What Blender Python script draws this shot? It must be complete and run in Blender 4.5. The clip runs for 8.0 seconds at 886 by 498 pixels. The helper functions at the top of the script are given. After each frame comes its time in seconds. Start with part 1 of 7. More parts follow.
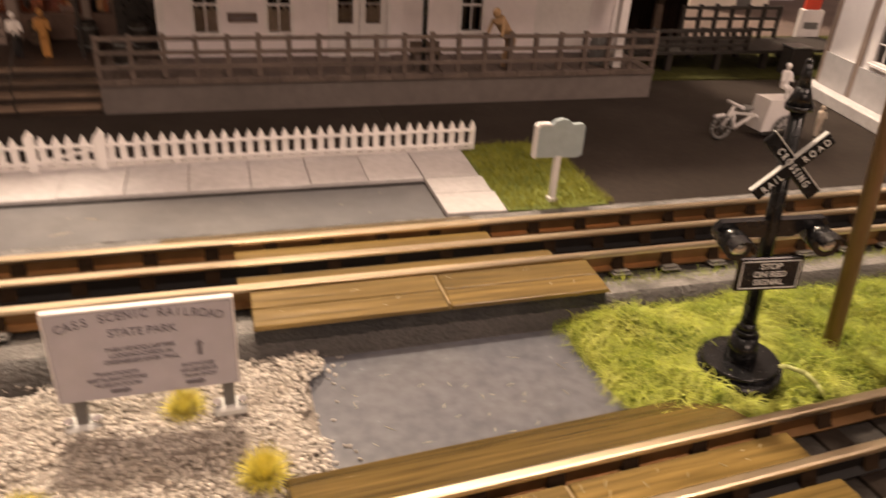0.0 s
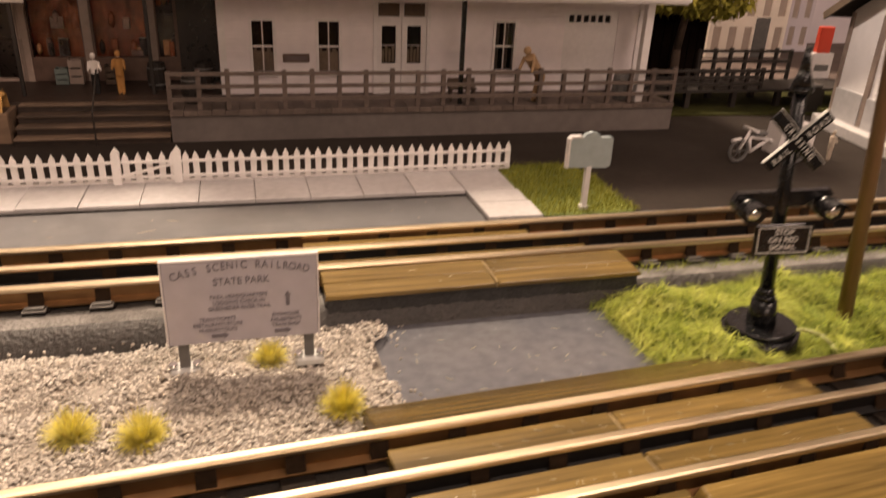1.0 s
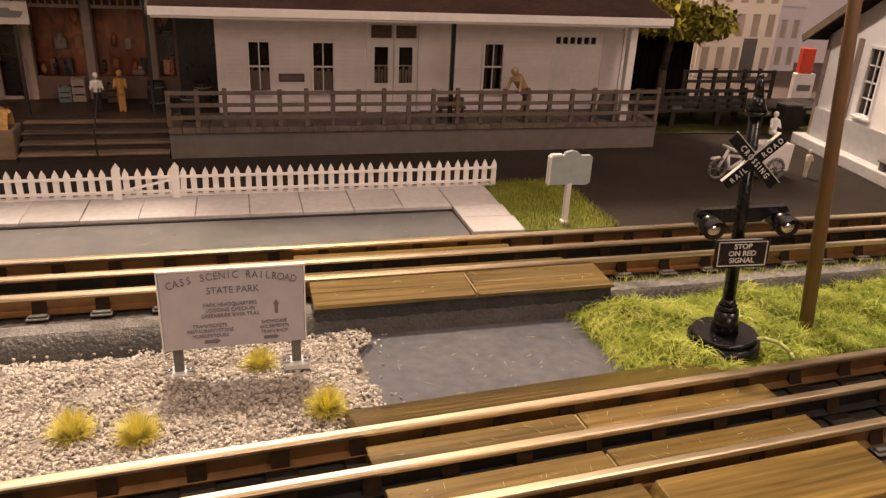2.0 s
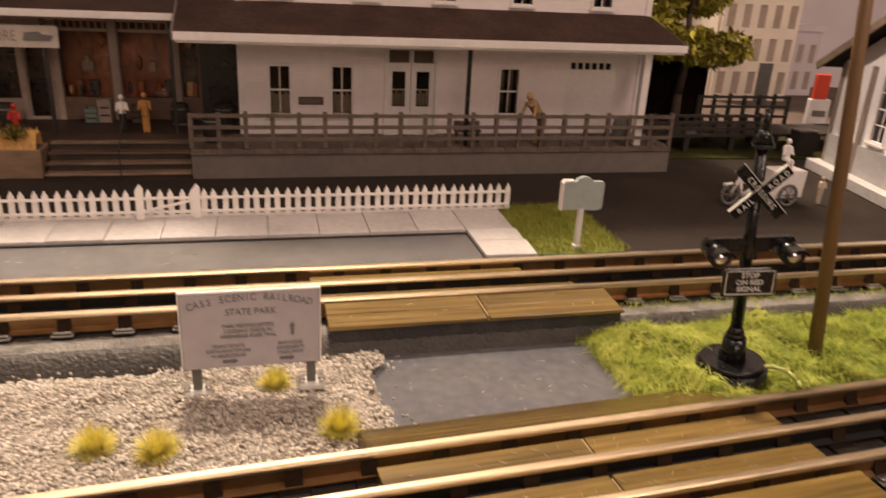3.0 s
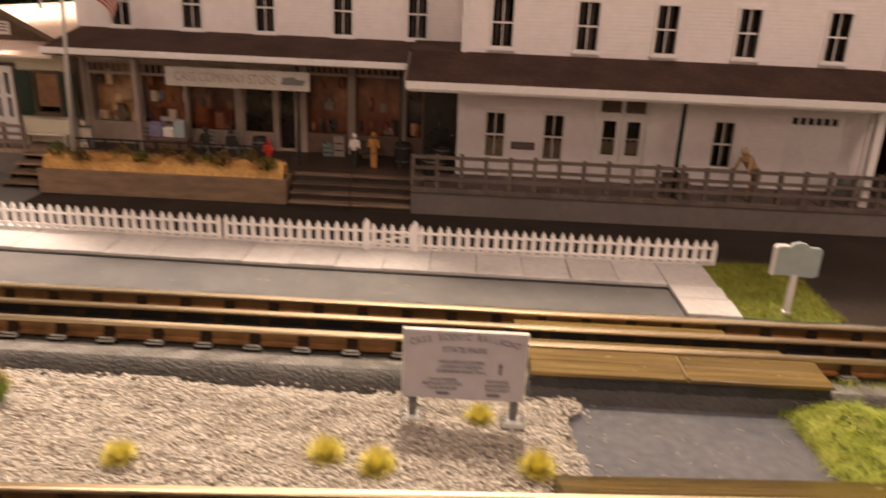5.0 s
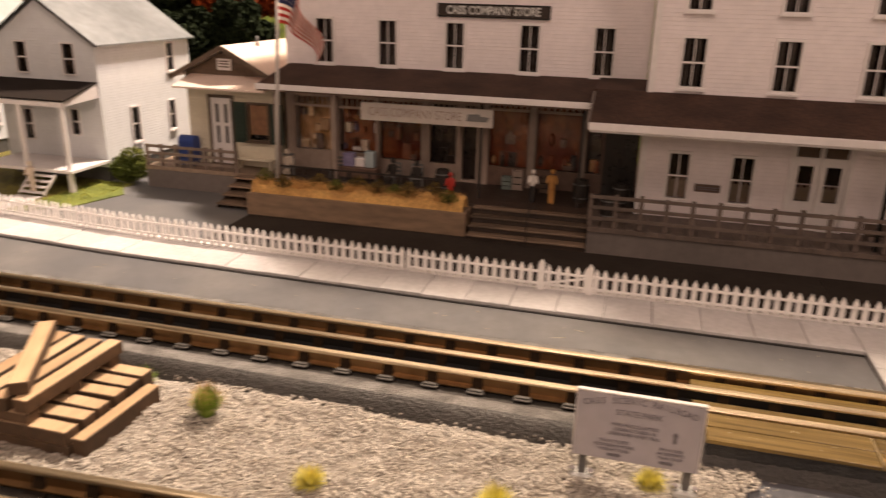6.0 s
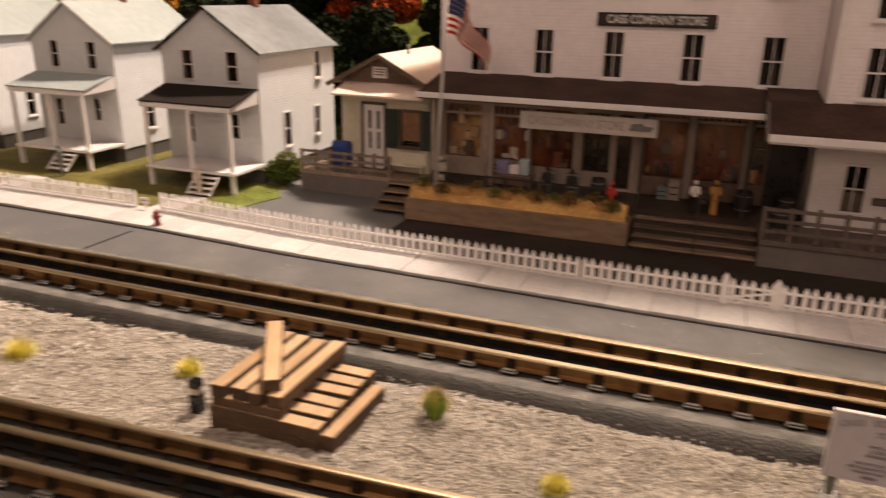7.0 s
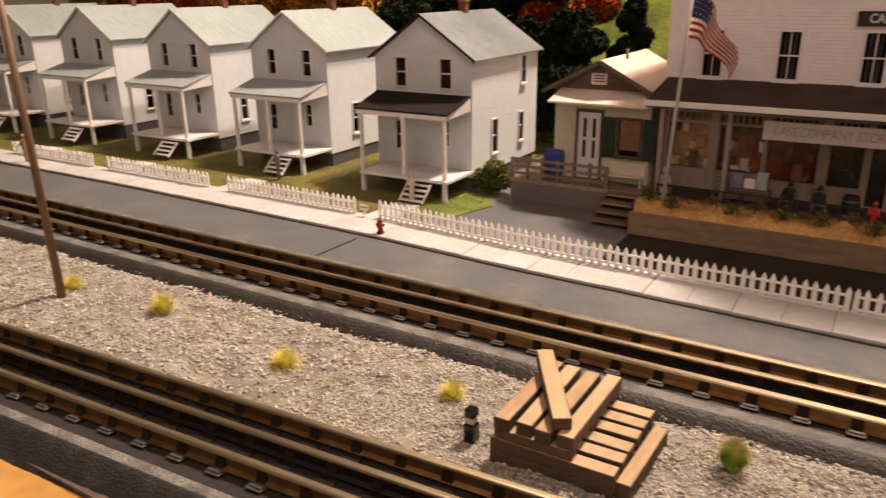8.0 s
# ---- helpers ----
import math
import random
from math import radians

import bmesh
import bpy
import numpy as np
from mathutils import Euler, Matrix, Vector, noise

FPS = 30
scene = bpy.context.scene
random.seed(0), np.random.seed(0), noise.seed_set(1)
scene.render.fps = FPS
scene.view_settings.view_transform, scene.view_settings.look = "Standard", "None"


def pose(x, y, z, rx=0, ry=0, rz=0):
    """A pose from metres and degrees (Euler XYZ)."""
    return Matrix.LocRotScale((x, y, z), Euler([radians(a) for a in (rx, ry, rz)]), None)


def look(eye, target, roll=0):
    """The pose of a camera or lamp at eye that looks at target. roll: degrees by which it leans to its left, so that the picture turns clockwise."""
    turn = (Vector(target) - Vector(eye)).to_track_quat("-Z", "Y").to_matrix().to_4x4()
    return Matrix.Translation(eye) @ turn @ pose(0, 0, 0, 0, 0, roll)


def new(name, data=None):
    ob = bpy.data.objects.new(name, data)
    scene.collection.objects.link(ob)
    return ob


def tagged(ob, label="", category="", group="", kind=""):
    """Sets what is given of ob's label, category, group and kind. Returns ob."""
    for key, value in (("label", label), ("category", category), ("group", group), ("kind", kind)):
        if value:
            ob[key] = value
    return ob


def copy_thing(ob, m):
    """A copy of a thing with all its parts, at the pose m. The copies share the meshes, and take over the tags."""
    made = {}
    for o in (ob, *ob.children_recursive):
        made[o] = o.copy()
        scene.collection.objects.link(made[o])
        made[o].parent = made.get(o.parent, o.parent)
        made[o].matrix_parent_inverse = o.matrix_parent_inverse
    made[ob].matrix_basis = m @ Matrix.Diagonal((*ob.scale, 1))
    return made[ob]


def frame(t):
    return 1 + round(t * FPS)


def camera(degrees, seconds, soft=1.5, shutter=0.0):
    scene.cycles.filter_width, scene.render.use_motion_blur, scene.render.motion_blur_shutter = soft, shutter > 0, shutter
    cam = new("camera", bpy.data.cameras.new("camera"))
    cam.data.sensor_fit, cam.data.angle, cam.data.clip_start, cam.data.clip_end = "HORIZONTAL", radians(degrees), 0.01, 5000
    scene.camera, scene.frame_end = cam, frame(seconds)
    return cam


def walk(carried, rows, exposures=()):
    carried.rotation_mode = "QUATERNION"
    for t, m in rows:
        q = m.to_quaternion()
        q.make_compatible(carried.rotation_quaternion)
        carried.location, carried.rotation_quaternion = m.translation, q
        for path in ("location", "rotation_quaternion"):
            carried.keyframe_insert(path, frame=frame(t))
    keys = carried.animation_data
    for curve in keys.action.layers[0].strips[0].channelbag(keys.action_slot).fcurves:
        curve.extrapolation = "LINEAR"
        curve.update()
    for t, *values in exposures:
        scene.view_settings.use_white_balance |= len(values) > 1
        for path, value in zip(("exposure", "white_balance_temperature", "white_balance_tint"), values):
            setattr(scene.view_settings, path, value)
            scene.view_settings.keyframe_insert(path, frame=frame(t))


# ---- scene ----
cam = camera(61.8, 8.0, soft=1.3, shutter=0.8)
PATH = [
    (0.0, (-0.0034, 0.0042, 0.1443), (0.1321, 0.4216, -0.0954), 3.81),
    (0.3, (-0.0108, -0.0051, 0.1378), (0.1094, 0.4288, -0.0798), 1.43),
    (0.4, (-0.0169, -0.0104, 0.1317), (0.1090, 0.4255, -0.0784), 1.85),
    (0.5, (-0.0182, -0.0135, 0.1278), (0.1065, 0.4210, -0.0858), 2.13),
    (0.6, (-0.0202, -0.0178, 0.1256), (0.1047, 0.4169, -0.0875), 2.15),
    (0.8, (-0.0235, -0.0255, 0.1264), (0.1015, 0.4114, -0.0822), 2.36),
    (1.0, (-0.0226, -0.0302, 0.1321), (0.1027, 0.4102, -0.0687), 2.68),
    (1.2, (-0.0194, -0.0343, 0.1344), (0.1072, 0.4075, -0.0626), 2.92),
    (1.5, (-0.0209, -0.0396, 0.1362), (0.1056, 0.4037, -0.0575), 2.87),
    (1.6, (-0.0206, -0.0408, 0.1366), (0.1056, 0.4027, -0.0569), 2.84),
    (2.8, (-0.0201, -0.0495, 0.1393), (0.1037, 0.3990, -0.0438), 3.22),
    (3.0, (-0.0206, -0.0497, 0.1420), (0.0959, 0.4016, -0.0391), 3.08),
    (3.2, (-0.0216, -0.0479, 0.1440), (0.0886, 0.4060, -0.0344), 3.03),
    (3.4, (-0.0225, -0.0457, 0.1449), (0.0832, 0.4097, -0.0322), 3.14),
    (3.5, (-0.0229, -0.0453, 0.1458), (0.0787, 0.4109, -0.0318), 3.36),
    (3.6, (-0.0242, -0.0478, 0.1482), (0.0708, 0.4099, -0.0291), 3.39),
    (3.8, (-0.0212, -0.0474, 0.1477), (0.0549, 0.4136, -0.0303), 3.41),
    (3.9, (-0.0203, -0.0481, 0.1506), (0.0447, 0.4147, -0.0272), 3.40),
    (4.0, (-0.0182, -0.0506, 0.1508), (0.0349, 0.4134, -0.0278), 3.53),
    (4.2, (-0.0145, -0.0543, 0.1493), (0.0179, 0.4113, -0.0301), 3.63),
    (5.3, (-0.0345, -0.0634, 0.1655), (-0.0701, 0.4066, -0.0014), 2.26),
    (5.4, (-0.0315, -0.0591, 0.1713), (-0.0796, 0.4089, 0.0020), 2.23),
    (5.5, (-0.0326, -0.0595, 0.1720), (-0.0902, 0.4083, 0.0053), 2.26),
    (5.6, (-0.0325, -0.0632, 0.1739), (-0.1016, 0.4034, 0.0082), 2.22),
    (5.8, (-0.0328, -0.0628, 0.1735), (-0.1344, 0.3979, 0.0080), 1.65),
    (5.9, (-0.0342, -0.0639, 0.1724), (-0.1473, 0.3944, 0.0077), 1.43),
    (6.0, (-0.0363, -0.0656, 0.1721), (-0.1551, 0.3914, 0.0079), 1.45),
    (6.4, (-0.0601, -0.0756, 0.1778), (-0.2083, 0.3726, 0.0128), 0.99),
    (6.5, (-0.0670, -0.0763, 0.1777), (-0.2171, 0.3715, 0.0136), 0.90),
    (6.6, (-0.0726, -0.0789, 0.1782), (-0.2240, 0.3684, 0.0139), 0.98),
    (6.8, (-0.0824, -0.0836, 0.1774), (-0.2380, 0.3621, 0.0127), 1.02),
    (6.9, (-0.0887, -0.0853, 0.1757), (-0.2480, 0.3592, 0.0112), 1.01),
    (7.0, (-0.0956, -0.0891, 0.1764), (-0.2591, 0.3540, 0.0123), 1.01),
    (7.1, (-0.1018, -0.0921, 0.1774), (-0.2697, 0.3493, 0.0132), 0.98),
    (7.3, (-0.1179, -0.0987, 0.1795), (-0.2965, 0.3384, 0.0149), 0.67),
    (7.4, (-0.1252, -0.1005, 0.1796), (-0.3101, 0.3338, 0.0147), 0.56),
    (7.5, (-0.1353, -0.1023, 0.1790), (-0.3256, 0.3293, 0.0132), 0.42),
    (7.6, (-0.1425, -0.1023, 0.1794), (-0.3401, 0.3259, 0.0134), 0.33),
    (7.8, (-0.1508, -0.0987, 0.1803), (-0.3713, 0.3183, 0.0144), -0.10),
    (7.9, (-0.1534, -0.0996, 0.1845), (-0.3877, 0.3092, 0.0172), -0.57),
    (7.95, (-0.1558, -0.0976, 0.1835), (-0.3971, 0.3072, 0.0165), -0.66),
    (8.0, (-0.1578, -0.0960, 0.1827), (-0.4047, 0.3055, 0.0159), -0.74),
]
walk(cam, [(t, look(eye, target, roll)) for t, eye, target, roll in PATH], exposures=[(0.0, 0.10), (0.5, 0.06), (1.5, -0.06), (3.5, -0.04), (5.5, -0.10), (6.5, -0.40), (8.0, -0.60)])

# ---- light: one lamp behind the buildings, unseen fill lamps added in the room ----
world = bpy.data.worlds.new("room_dusk")
world.use_nodes = True
world.node_tree.nodes["Background"].inputs[0].default_value = (0.9, 0.62, 0.42, 1)
world.node_tree.nodes["Background"].inputs[1].default_value = 0.03
scene.world = world


def lamp(name, kind, place, watts, colour, size, target=None):
    data = bpy.data.lights.new(name, kind)
    data.energy, data.color = watts, colour
    if kind == "AREA":
        data.shape, data.size = "DISK", size
    else:
        data.shadow_soft_size = size
    ob = new(name, data)
    ob.matrix_basis = look(place, target or (place[0], place[1] + 0.001, 0))
    return ob


KEY = (-0.02, 1.20, 1.95)
lamp("spot_and_fill_light", "POINT", KEY, 245, (1.0, 0.782, 0.585), 0.085)
left_spot = lamp("spot_and_fill_light", "SPOT", (-0.10, 0.88, 1.24), 98, (1.0, 0.80, 0.68), 0.022, (-0.66, 0.34, 0.0))
left_spot.data.spot_size, left_spot.data.spot_blend = radians(56), 1.0
# extra spot with no seen source, added to brighten the white building
right_fill_spot = lamp("spot_and_fill_light", "SPOT", (-0.50, 0.22, 1.05), 72, (1.0, 0.80, 0.68), 0.03, (0.47, 0.330, 0.125))
right_fill_spot.data.spot_size, right_fill_spot.data.spot_blend = radians(15), 1.0
# unseen area lamps, added to fill the fronts that face the viewer
lamp("room_fill_light", "AREA", (0.0, -1.45, 0.70), 7.2, (1.0, 0.722, 0.57), 0.7, (-0.05, 0.4, 0.05))
lamp("room_fill_light", "AREA", (0.55, -0.40, 1.00), 5.2, (1.0, 0.722, 0.59), 0.4, (0.1, 0.42, 0.05))
lamp("room_fill_light", "AREA", (-0.45, -0.20, 1.34), 4.2, (1.0, 0.742, 0.59), 0.5, (0.12, 0.38, 0.05))


# ---- mesh helpers ----
def part(name, bm, material, parent=None, label="", kind=""):
    me = bpy.data.meshes.new(name)
    bm.to_mesh(me)
    bm.free()
    mats = material if isinstance(material, (list, tuple)) else [material]
    for m in mats:
        me.materials.append(m)
    ob = new(name, me)
    if parent is not None:
        ob.parent = parent
    return tagged(ob, label, "", "", kind)


def thing(name, label, category, place=(0, 0, 0), turn=0, group=""):
    ob = new(name)
    ob.empty_display_size = 0.01
    ob.matrix_basis = pose(*place, 0, 0, turn)
    return tagged(ob, label, category, group)


def box(bm, x0, x1, y0, y1, z0, z1, bevel=0.0, mat=0):
    r = bmesh.ops.create_cube(bm, size=1.0, matrix=Matrix.Translation(((x0 + x1) / 2, (y0 + y1) / 2, (z0 + z1) / 2)) @ Matrix.Diagonal((abs(x1 - x0), abs(y1 - y0), abs(z1 - z0), 1)))
    faces = {f for v in r["verts"] for f in v.link_faces}
    for f in faces:
        f.material_index = mat
    if bevel:
        edges = list({e for v in r["verts"] for e in v.link_edges})
        bmesh.ops.bevel(bm, geom=edges, offset=bevel, segments=1, affect="EDGES", clamp_overlap=True, material=-1)
    return bm


def cyl(bm, p0, p1, r0, r1=None, n=10, mat=0):
    p0, p1 = Vector(p0), Vector(p1)
    d = p1 - p0
    m = Matrix.Translation((p0 + p1) / 2) @ d.to_track_quat("Z", "Y").to_matrix().to_4x4()
    r = bmesh.ops.create_cone(bm, cap_ends=True, segments=n, radius1=r0, radius2=r0 if r1 is None else r1, depth=d.length, matrix=m)
    for v in r["verts"]:
        for f in v.link_faces:
            f.material_index = mat
            f.smooth = len(f.verts) == 4
    return bm


def ball(bm, c, r, n=2, squash=(1, 1, 1), mat=0):
    q = bmesh.ops.create_icosphere(bm, subdivisions=n, radius=r, matrix=Matrix.Translation(c) @ Matrix.Diagonal((*squash, 1)))
    for v in q["verts"]:
        for f in v.link_faces:
            f.material_index = mat
            f.smooth = True
    return bm


def prism(bm, outline, axis, a, b, mat=0):
    """A closed outline of 2D points, pushed along an axis from a to b. Outline in the other two axes in order."""
    def at(p, w):
        return {"x": (w, p[0], p[1]), "y": (p[0], w, p[1]), "z": (p[0], p[1], w)}[axis]
    lo = [bm.verts.new(at(p, a)) for p in outline]
    hi = [bm.verts.new(at(p, b)) for p in outline]
    n = len(outline)
    fs = [bm.faces.new(lo[::-1]), bm.faces.new(hi)]
    for i in range(n):
        fs.append(bm.faces.new((lo[i], lo[(i + 1) % n], hi[(i + 1) % n], hi[i])))
    for f in fs:
        f.material_index = mat
    bmesh.ops.recalc_face_normals(bm, faces=fs)
    return bm


def bar(bm, p0, p1, w, h, mat=0):
    """A square bar from p0 to p1, w wide and h high."""
    p0, p1 = Vector(p0), Vector(p1)
    d = p1 - p0
    m = Matrix.Translation((p0 + p1) / 2) @ d.to_track_quat("X", "Z").to_matrix().to_4x4() @ Matrix.Diagonal((d.length, w, h, 1))
    r = bmesh.ops.create_cube(bm, size=1.0, matrix=m)
    for v in r["verts"]:
        for f in v.link_faces:
            f.material_index = mat
    return bm


def sheet_wall(bm, u0, u1, v0, v1, w0, w1, holes, facing="-y", mat=0):
    """A wall in the plane of u and z with openings that go through. facing -y: u is x, w is y. facing x: u is y, w is x."""
    us = sorted({u0, u1, *[h[0] for h in holes], *[h[1] for h in holes]})
    vs = sorted({v0, v1, *[h[2] for h in holes], *[h[3] for h in holes]})
    for a, b in zip(us, us[1:]):
        for c, d in zip(vs, vs[1:]):
            if not any(h[0] - 1e-7 <= a and b <= h[1] + 1e-7 and h[2] - 1e-7 <= c and d <= h[3] + 1e-7 for h in holes):
                box_u(bm, a, b, w0, w1, c, d, facing, mat)
    bmesh.ops.remove_doubles(bm, verts=bm.verts, dist=1e-6)
    return bm


def sweep(bm, points, w, h):
    """One unbroken strip of w by h along a line of points."""
    rings = []
    for p in points:
        rings.append([bm.verts.new((p[0], p[1] + a * w / 2, p[2] + b * h / 2)) for a, b in ((-1, -1), (1, -1), (1, 1), (-1, 1))])
    for a, b in zip(rings, rings[1:]):
        for i in range(4):
            bm.faces.new((a[i], b[i], b[(i + 1) % 4], a[(i + 1) % 4]))
    bm.faces.new(rings[0])
    bm.faces.new(rings[-1][::-1])
    bmesh.ops.recalc_face_normals(bm, faces=bm.faces)
    return bm


def box_u(bm, a, b, w0, w1, c, d, facing, mat=0, bevel=0.0):
    if facing == "-y":
        return box(bm, a, b, w0, w1, c, d, bevel, mat)
    return box(bm, w0, w1, a, b, c, d, bevel, mat)


def swarm(name, places, sizes, base_v, base_f, material, parent=None, turns=None, squash=None, kind="stuff"):
    """One mesh of many small copies of a little shape, each turned and scaled by itself."""
    n, k = len(places), len(base_v)
    rng = np.random.default_rng(len(name) * 7 + n)
    ang = rng.uniform(0, 2 * np.pi, n) if turns is None else turns
    c, s = np.cos(ang), np.sin(ang)
    v = np.repeat(np.asarray(base_v, float)[None], n, 0) * np.asarray(sizes)[:, None, :]
    tx, ty = (rng.uniform(-0.6, 0.6, (2, n)) if squash is None else squash)
    v[:, :, 2] += v[:, :, 0] * tx[:, None] + v[:, :, 1] * ty[:, None]
    x = v[:, :, 0] * c[:, None] - v[:, :, 1] * s[:, None]
    y = v[:, :, 0] * s[:, None] + v[:, :, 1] * c[:, None]
    v = np.stack([x, y, v[:, :, 2]], -1) + np.asarray(places)[:, None, :]
    f = np.asarray(base_f)
    faces = (f[None] + (np.arange(n) * k)[:, None, None]).reshape(-1, f.shape[1])
    me = bpy.data.meshes.new(name)
    me.vertices.add(n * k)
    me.vertices.foreach_set("co", v.ravel())
    me.loops.add(faces.size)
    me.loops.foreach_set("vertex_index", faces.ravel())
    me.polygons.add(len(faces))
    me.polygons.foreach_set("loop_start", np.arange(len(faces)) * f.shape[1])
    me.polygons.foreach_set("loop_total", np.full(len(faces), f.shape[1]))
    me.update(calc_edges=True)
    me.materials.append(material)
    ob = new(name, me)
    if parent is not None:
        ob.parent = parent
    return tagged(ob, kind=kind)


def words(name, text, size, material, parent, m, label="", bold=0.0, squeeze=1.0):
    """A line of writing, centred on the pose m, lying in its x and z."""
    cu = bpy.data.curves.new(name, "FONT")
    cu.body, cu.size, cu.align_x, cu.align_y = text, size, "CENTER", "CENTER"
    cu.extrude, cu.offset = 0.00006, bold
    tmp = bpy.data.objects.new(name, cu)
    me = bpy.data.meshes.new_from_object(tmp)
    bpy.data.objects.remove(tmp)
    me.transform(m @ pose(0, 0, 0, 90, 0, 0) @ Matrix.Diagonal((squeeze, 1, 1, 1)))
    me.materials.clear()
    me.materials.append(material)
    ob = new(name, me)
    ob.parent = parent
    return tagged(ob, label)


# ---- materials ----
def mat(name, colour, rough=0.7, metal=0.0, var=0.25, scale=300.0, bump=0.15, fine=None, other=None, spread=0.5, lines=None, each=0.0, spec=0.5, island=0.0, soft=0.0, stretch=None):
    """Colour broken up by noise at two scales, with relief. other: a second colour for the stains. lines: boards (axis, per metre, depth)."""
    m = bpy.data.materials.new(name)
    m.use_nodes = True
    nt = m.node_tree
    b = nt.nodes["Principled BSDF"]
    b.inputs["Roughness"].default_value, b.inputs["Metallic"].default_value = rough, metal
    b.inputs["Specular IOR Level"].default_value = spec
    if soft:
        b.inputs["Subsurface Weight"].default_value, b.inputs["Subsurface Scale"].default_value = soft, 0.004
        b.inputs["Subsurface Radius"].default_value = (1.0, 0.9, 0.4)
    tc = nt.nodes.new("ShaderNodeTexCoord")
    info = nt.nodes.new("ShaderNodeObjectInfo")
    add = nt.nodes.new("ShaderNodeVectorMath")
    add.operation = "ADD"
    mul = nt.nodes.new("ShaderNodeMath")
    mul.operation = "MULTIPLY"
    mul.inputs[1].default_value = 7.3
    nt.links.new(info.outputs["Random"], mul.inputs[0])
    nt.links.new(tc.outputs["Object"], add.inputs[0])
    nt.links.new(mul.outputs[0], add.inputs[1])
    big = nt.nodes.new("ShaderNodeTexNoise")
    big.inputs["Scale"].default_value, big.inputs["Detail"].default_value = scale / 9, 5
    small = nt.nodes.new("ShaderNodeTexNoise")
    small.inputs["Scale"].default_value, small.inputs["Detail"].default_value = fine or scale, 6
    grown = nt.nodes.new("ShaderNodeVectorMath")
    grown.operation = "MULTIPLY"
    grown.inputs[1].default_value = stretch or (1, 1, 1)
    nt.links.new(add.outputs[0], grown.inputs[0])
    for n in (big, small):
        nt.links.new(grown.outputs[0], n.inputs["Vector"])
    c1 = (*colour, 1)
    c2 = (*(other or [c * (1 - var) for c in colour]), 1)
    ramp = nt.nodes.new("ShaderNodeMapRange")
    ramp.inputs[1].default_value, ramp.inputs[2].default_value = spread - 0.14, spread + 0.2
    nt.links.new(big.outputs["Fac"], ramp.inputs[0])
    mix = nt.nodes.new("ShaderNodeMix")
    mix.data_type = "RGBA"
    mix.inputs[6].default_value, mix.inputs[7].default_value = c1, c2
    nt.links.new(ramp.outputs[0], mix.inputs[0])
    shade = nt.nodes.new("ShaderNodeMapRange")
    shade.inputs[1].default_value, shade.inputs[2].default_value = 0.3, 0.7
    shade.inputs[3].default_value, shade.inputs[4].default_value = 1 - var * 0.7, 1 + var * 0.5
    nt.links.new(small.outputs["Fac"], shade.inputs[0])
    grain = nt.nodes.new("ShaderNodeVectorMath")
    grain.operation = "SCALE"
    nt.links.new(mix.outputs[2], grain.inputs[0])
    last = shade.outputs[0]
    if each:
        own = nt.nodes.new("ShaderNodeMapRange")
        own.inputs[3].default_value, own.inputs[4].default_value = 1 - each, 1 + each
        nt.links.new(info.outputs["Random"], own.inputs[0])
        both = nt.nodes.new("ShaderNodeMath")
        both.operation = "MULTIPLY"
        nt.links.new(last, both.inputs[0])
        nt.links.new(own.outputs[0], both.inputs[1])
        last = both.outputs[0]
    if island:
        geo = nt.nodes.new("ShaderNodeNewGeometry")
        own = nt.nodes.new("ShaderNodeMapRange")
        own.inputs[3].default_value, own.inputs[4].default_value = 1 - island, 1 + island
        nt.links.new(geo.outputs["Random Per Island"], own.inputs[0])
        both = nt.nodes.new("ShaderNodeMath")
        both.operation = "MULTIPLY"
        nt.links.new(last, both.inputs[0])
        nt.links.new(own.outputs[0], both.inputs[1])
        last = both.outputs[0]
    nt.links.new(last, grain.inputs["Scale"])
    nt.links.new(grain.outputs[0], b.inputs["Base Color"])
    rr = nt.nodes.new("ShaderNodeMapRange")
    rr.inputs[3].default_value, rr.inputs[4].default_value = max(0.02, rough - 0.12), min(1, rough + 0.12)
    nt.links.new(small.outputs["Fac"], rr.inputs[0])
    nt.links.new(rr.outputs[0], b.inputs["Roughness"])
    bp = nt.nodes.new("ShaderNodeBump")
    bp.inputs["Strength"].default_value, bp.inputs["Distance"].default_value = bump, 0.0006
    nt.links.new(small.outputs["Fac"], bp.inputs["Height"])
    normal = bp.outputs[0]
    if lines:
        axis, per_m, depth = lines
        sep = nt.nodes.new("ShaderNodeSeparateXYZ")
        nt.links.new(tc.outputs["Object"], sep.inputs[0])
        k = nt.nodes.new("ShaderNodeMath")
        k.operation = "MULTIPLY"
        k.inputs[1].default_value = per_m
        nt.links.new(sep.outputs["XYZ".index(axis.upper())], k.inputs[0])
        fr = nt.nodes.new("ShaderNodeMath")
        fr.operation = "FRACT"
        nt.links.new(k.outputs[0], fr.inputs[0])
        b2 = nt.nodes.new("ShaderNodeBump")
        b2.inputs["Strength"].default_value, b2.inputs["Distance"].default_value = 1.0, depth
        b2.invert = True
        nt.links.new(fr.outputs[0], b2.inputs["Height"])
        nt.links.new(normal, b2.inputs["Normal"])
        normal = b2.outputs[0]
    nt.links.new(normal, b.inputs["Normal"])
    return m


def glass(name, tint, rough=0.08):
    m = bpy.data.materials.new(name)
    m.use_nodes = True
    b = m.node_tree.nodes["Principled BSDF"]
    b.inputs["Base Color"].default_value = (*tint, 1)
    b.inputs["Roughness"].default_value = rough
    b.inputs["Transmission Weight"].default_value = 1.0
    b.inputs["IOR"].default_value = 1.2
    return m


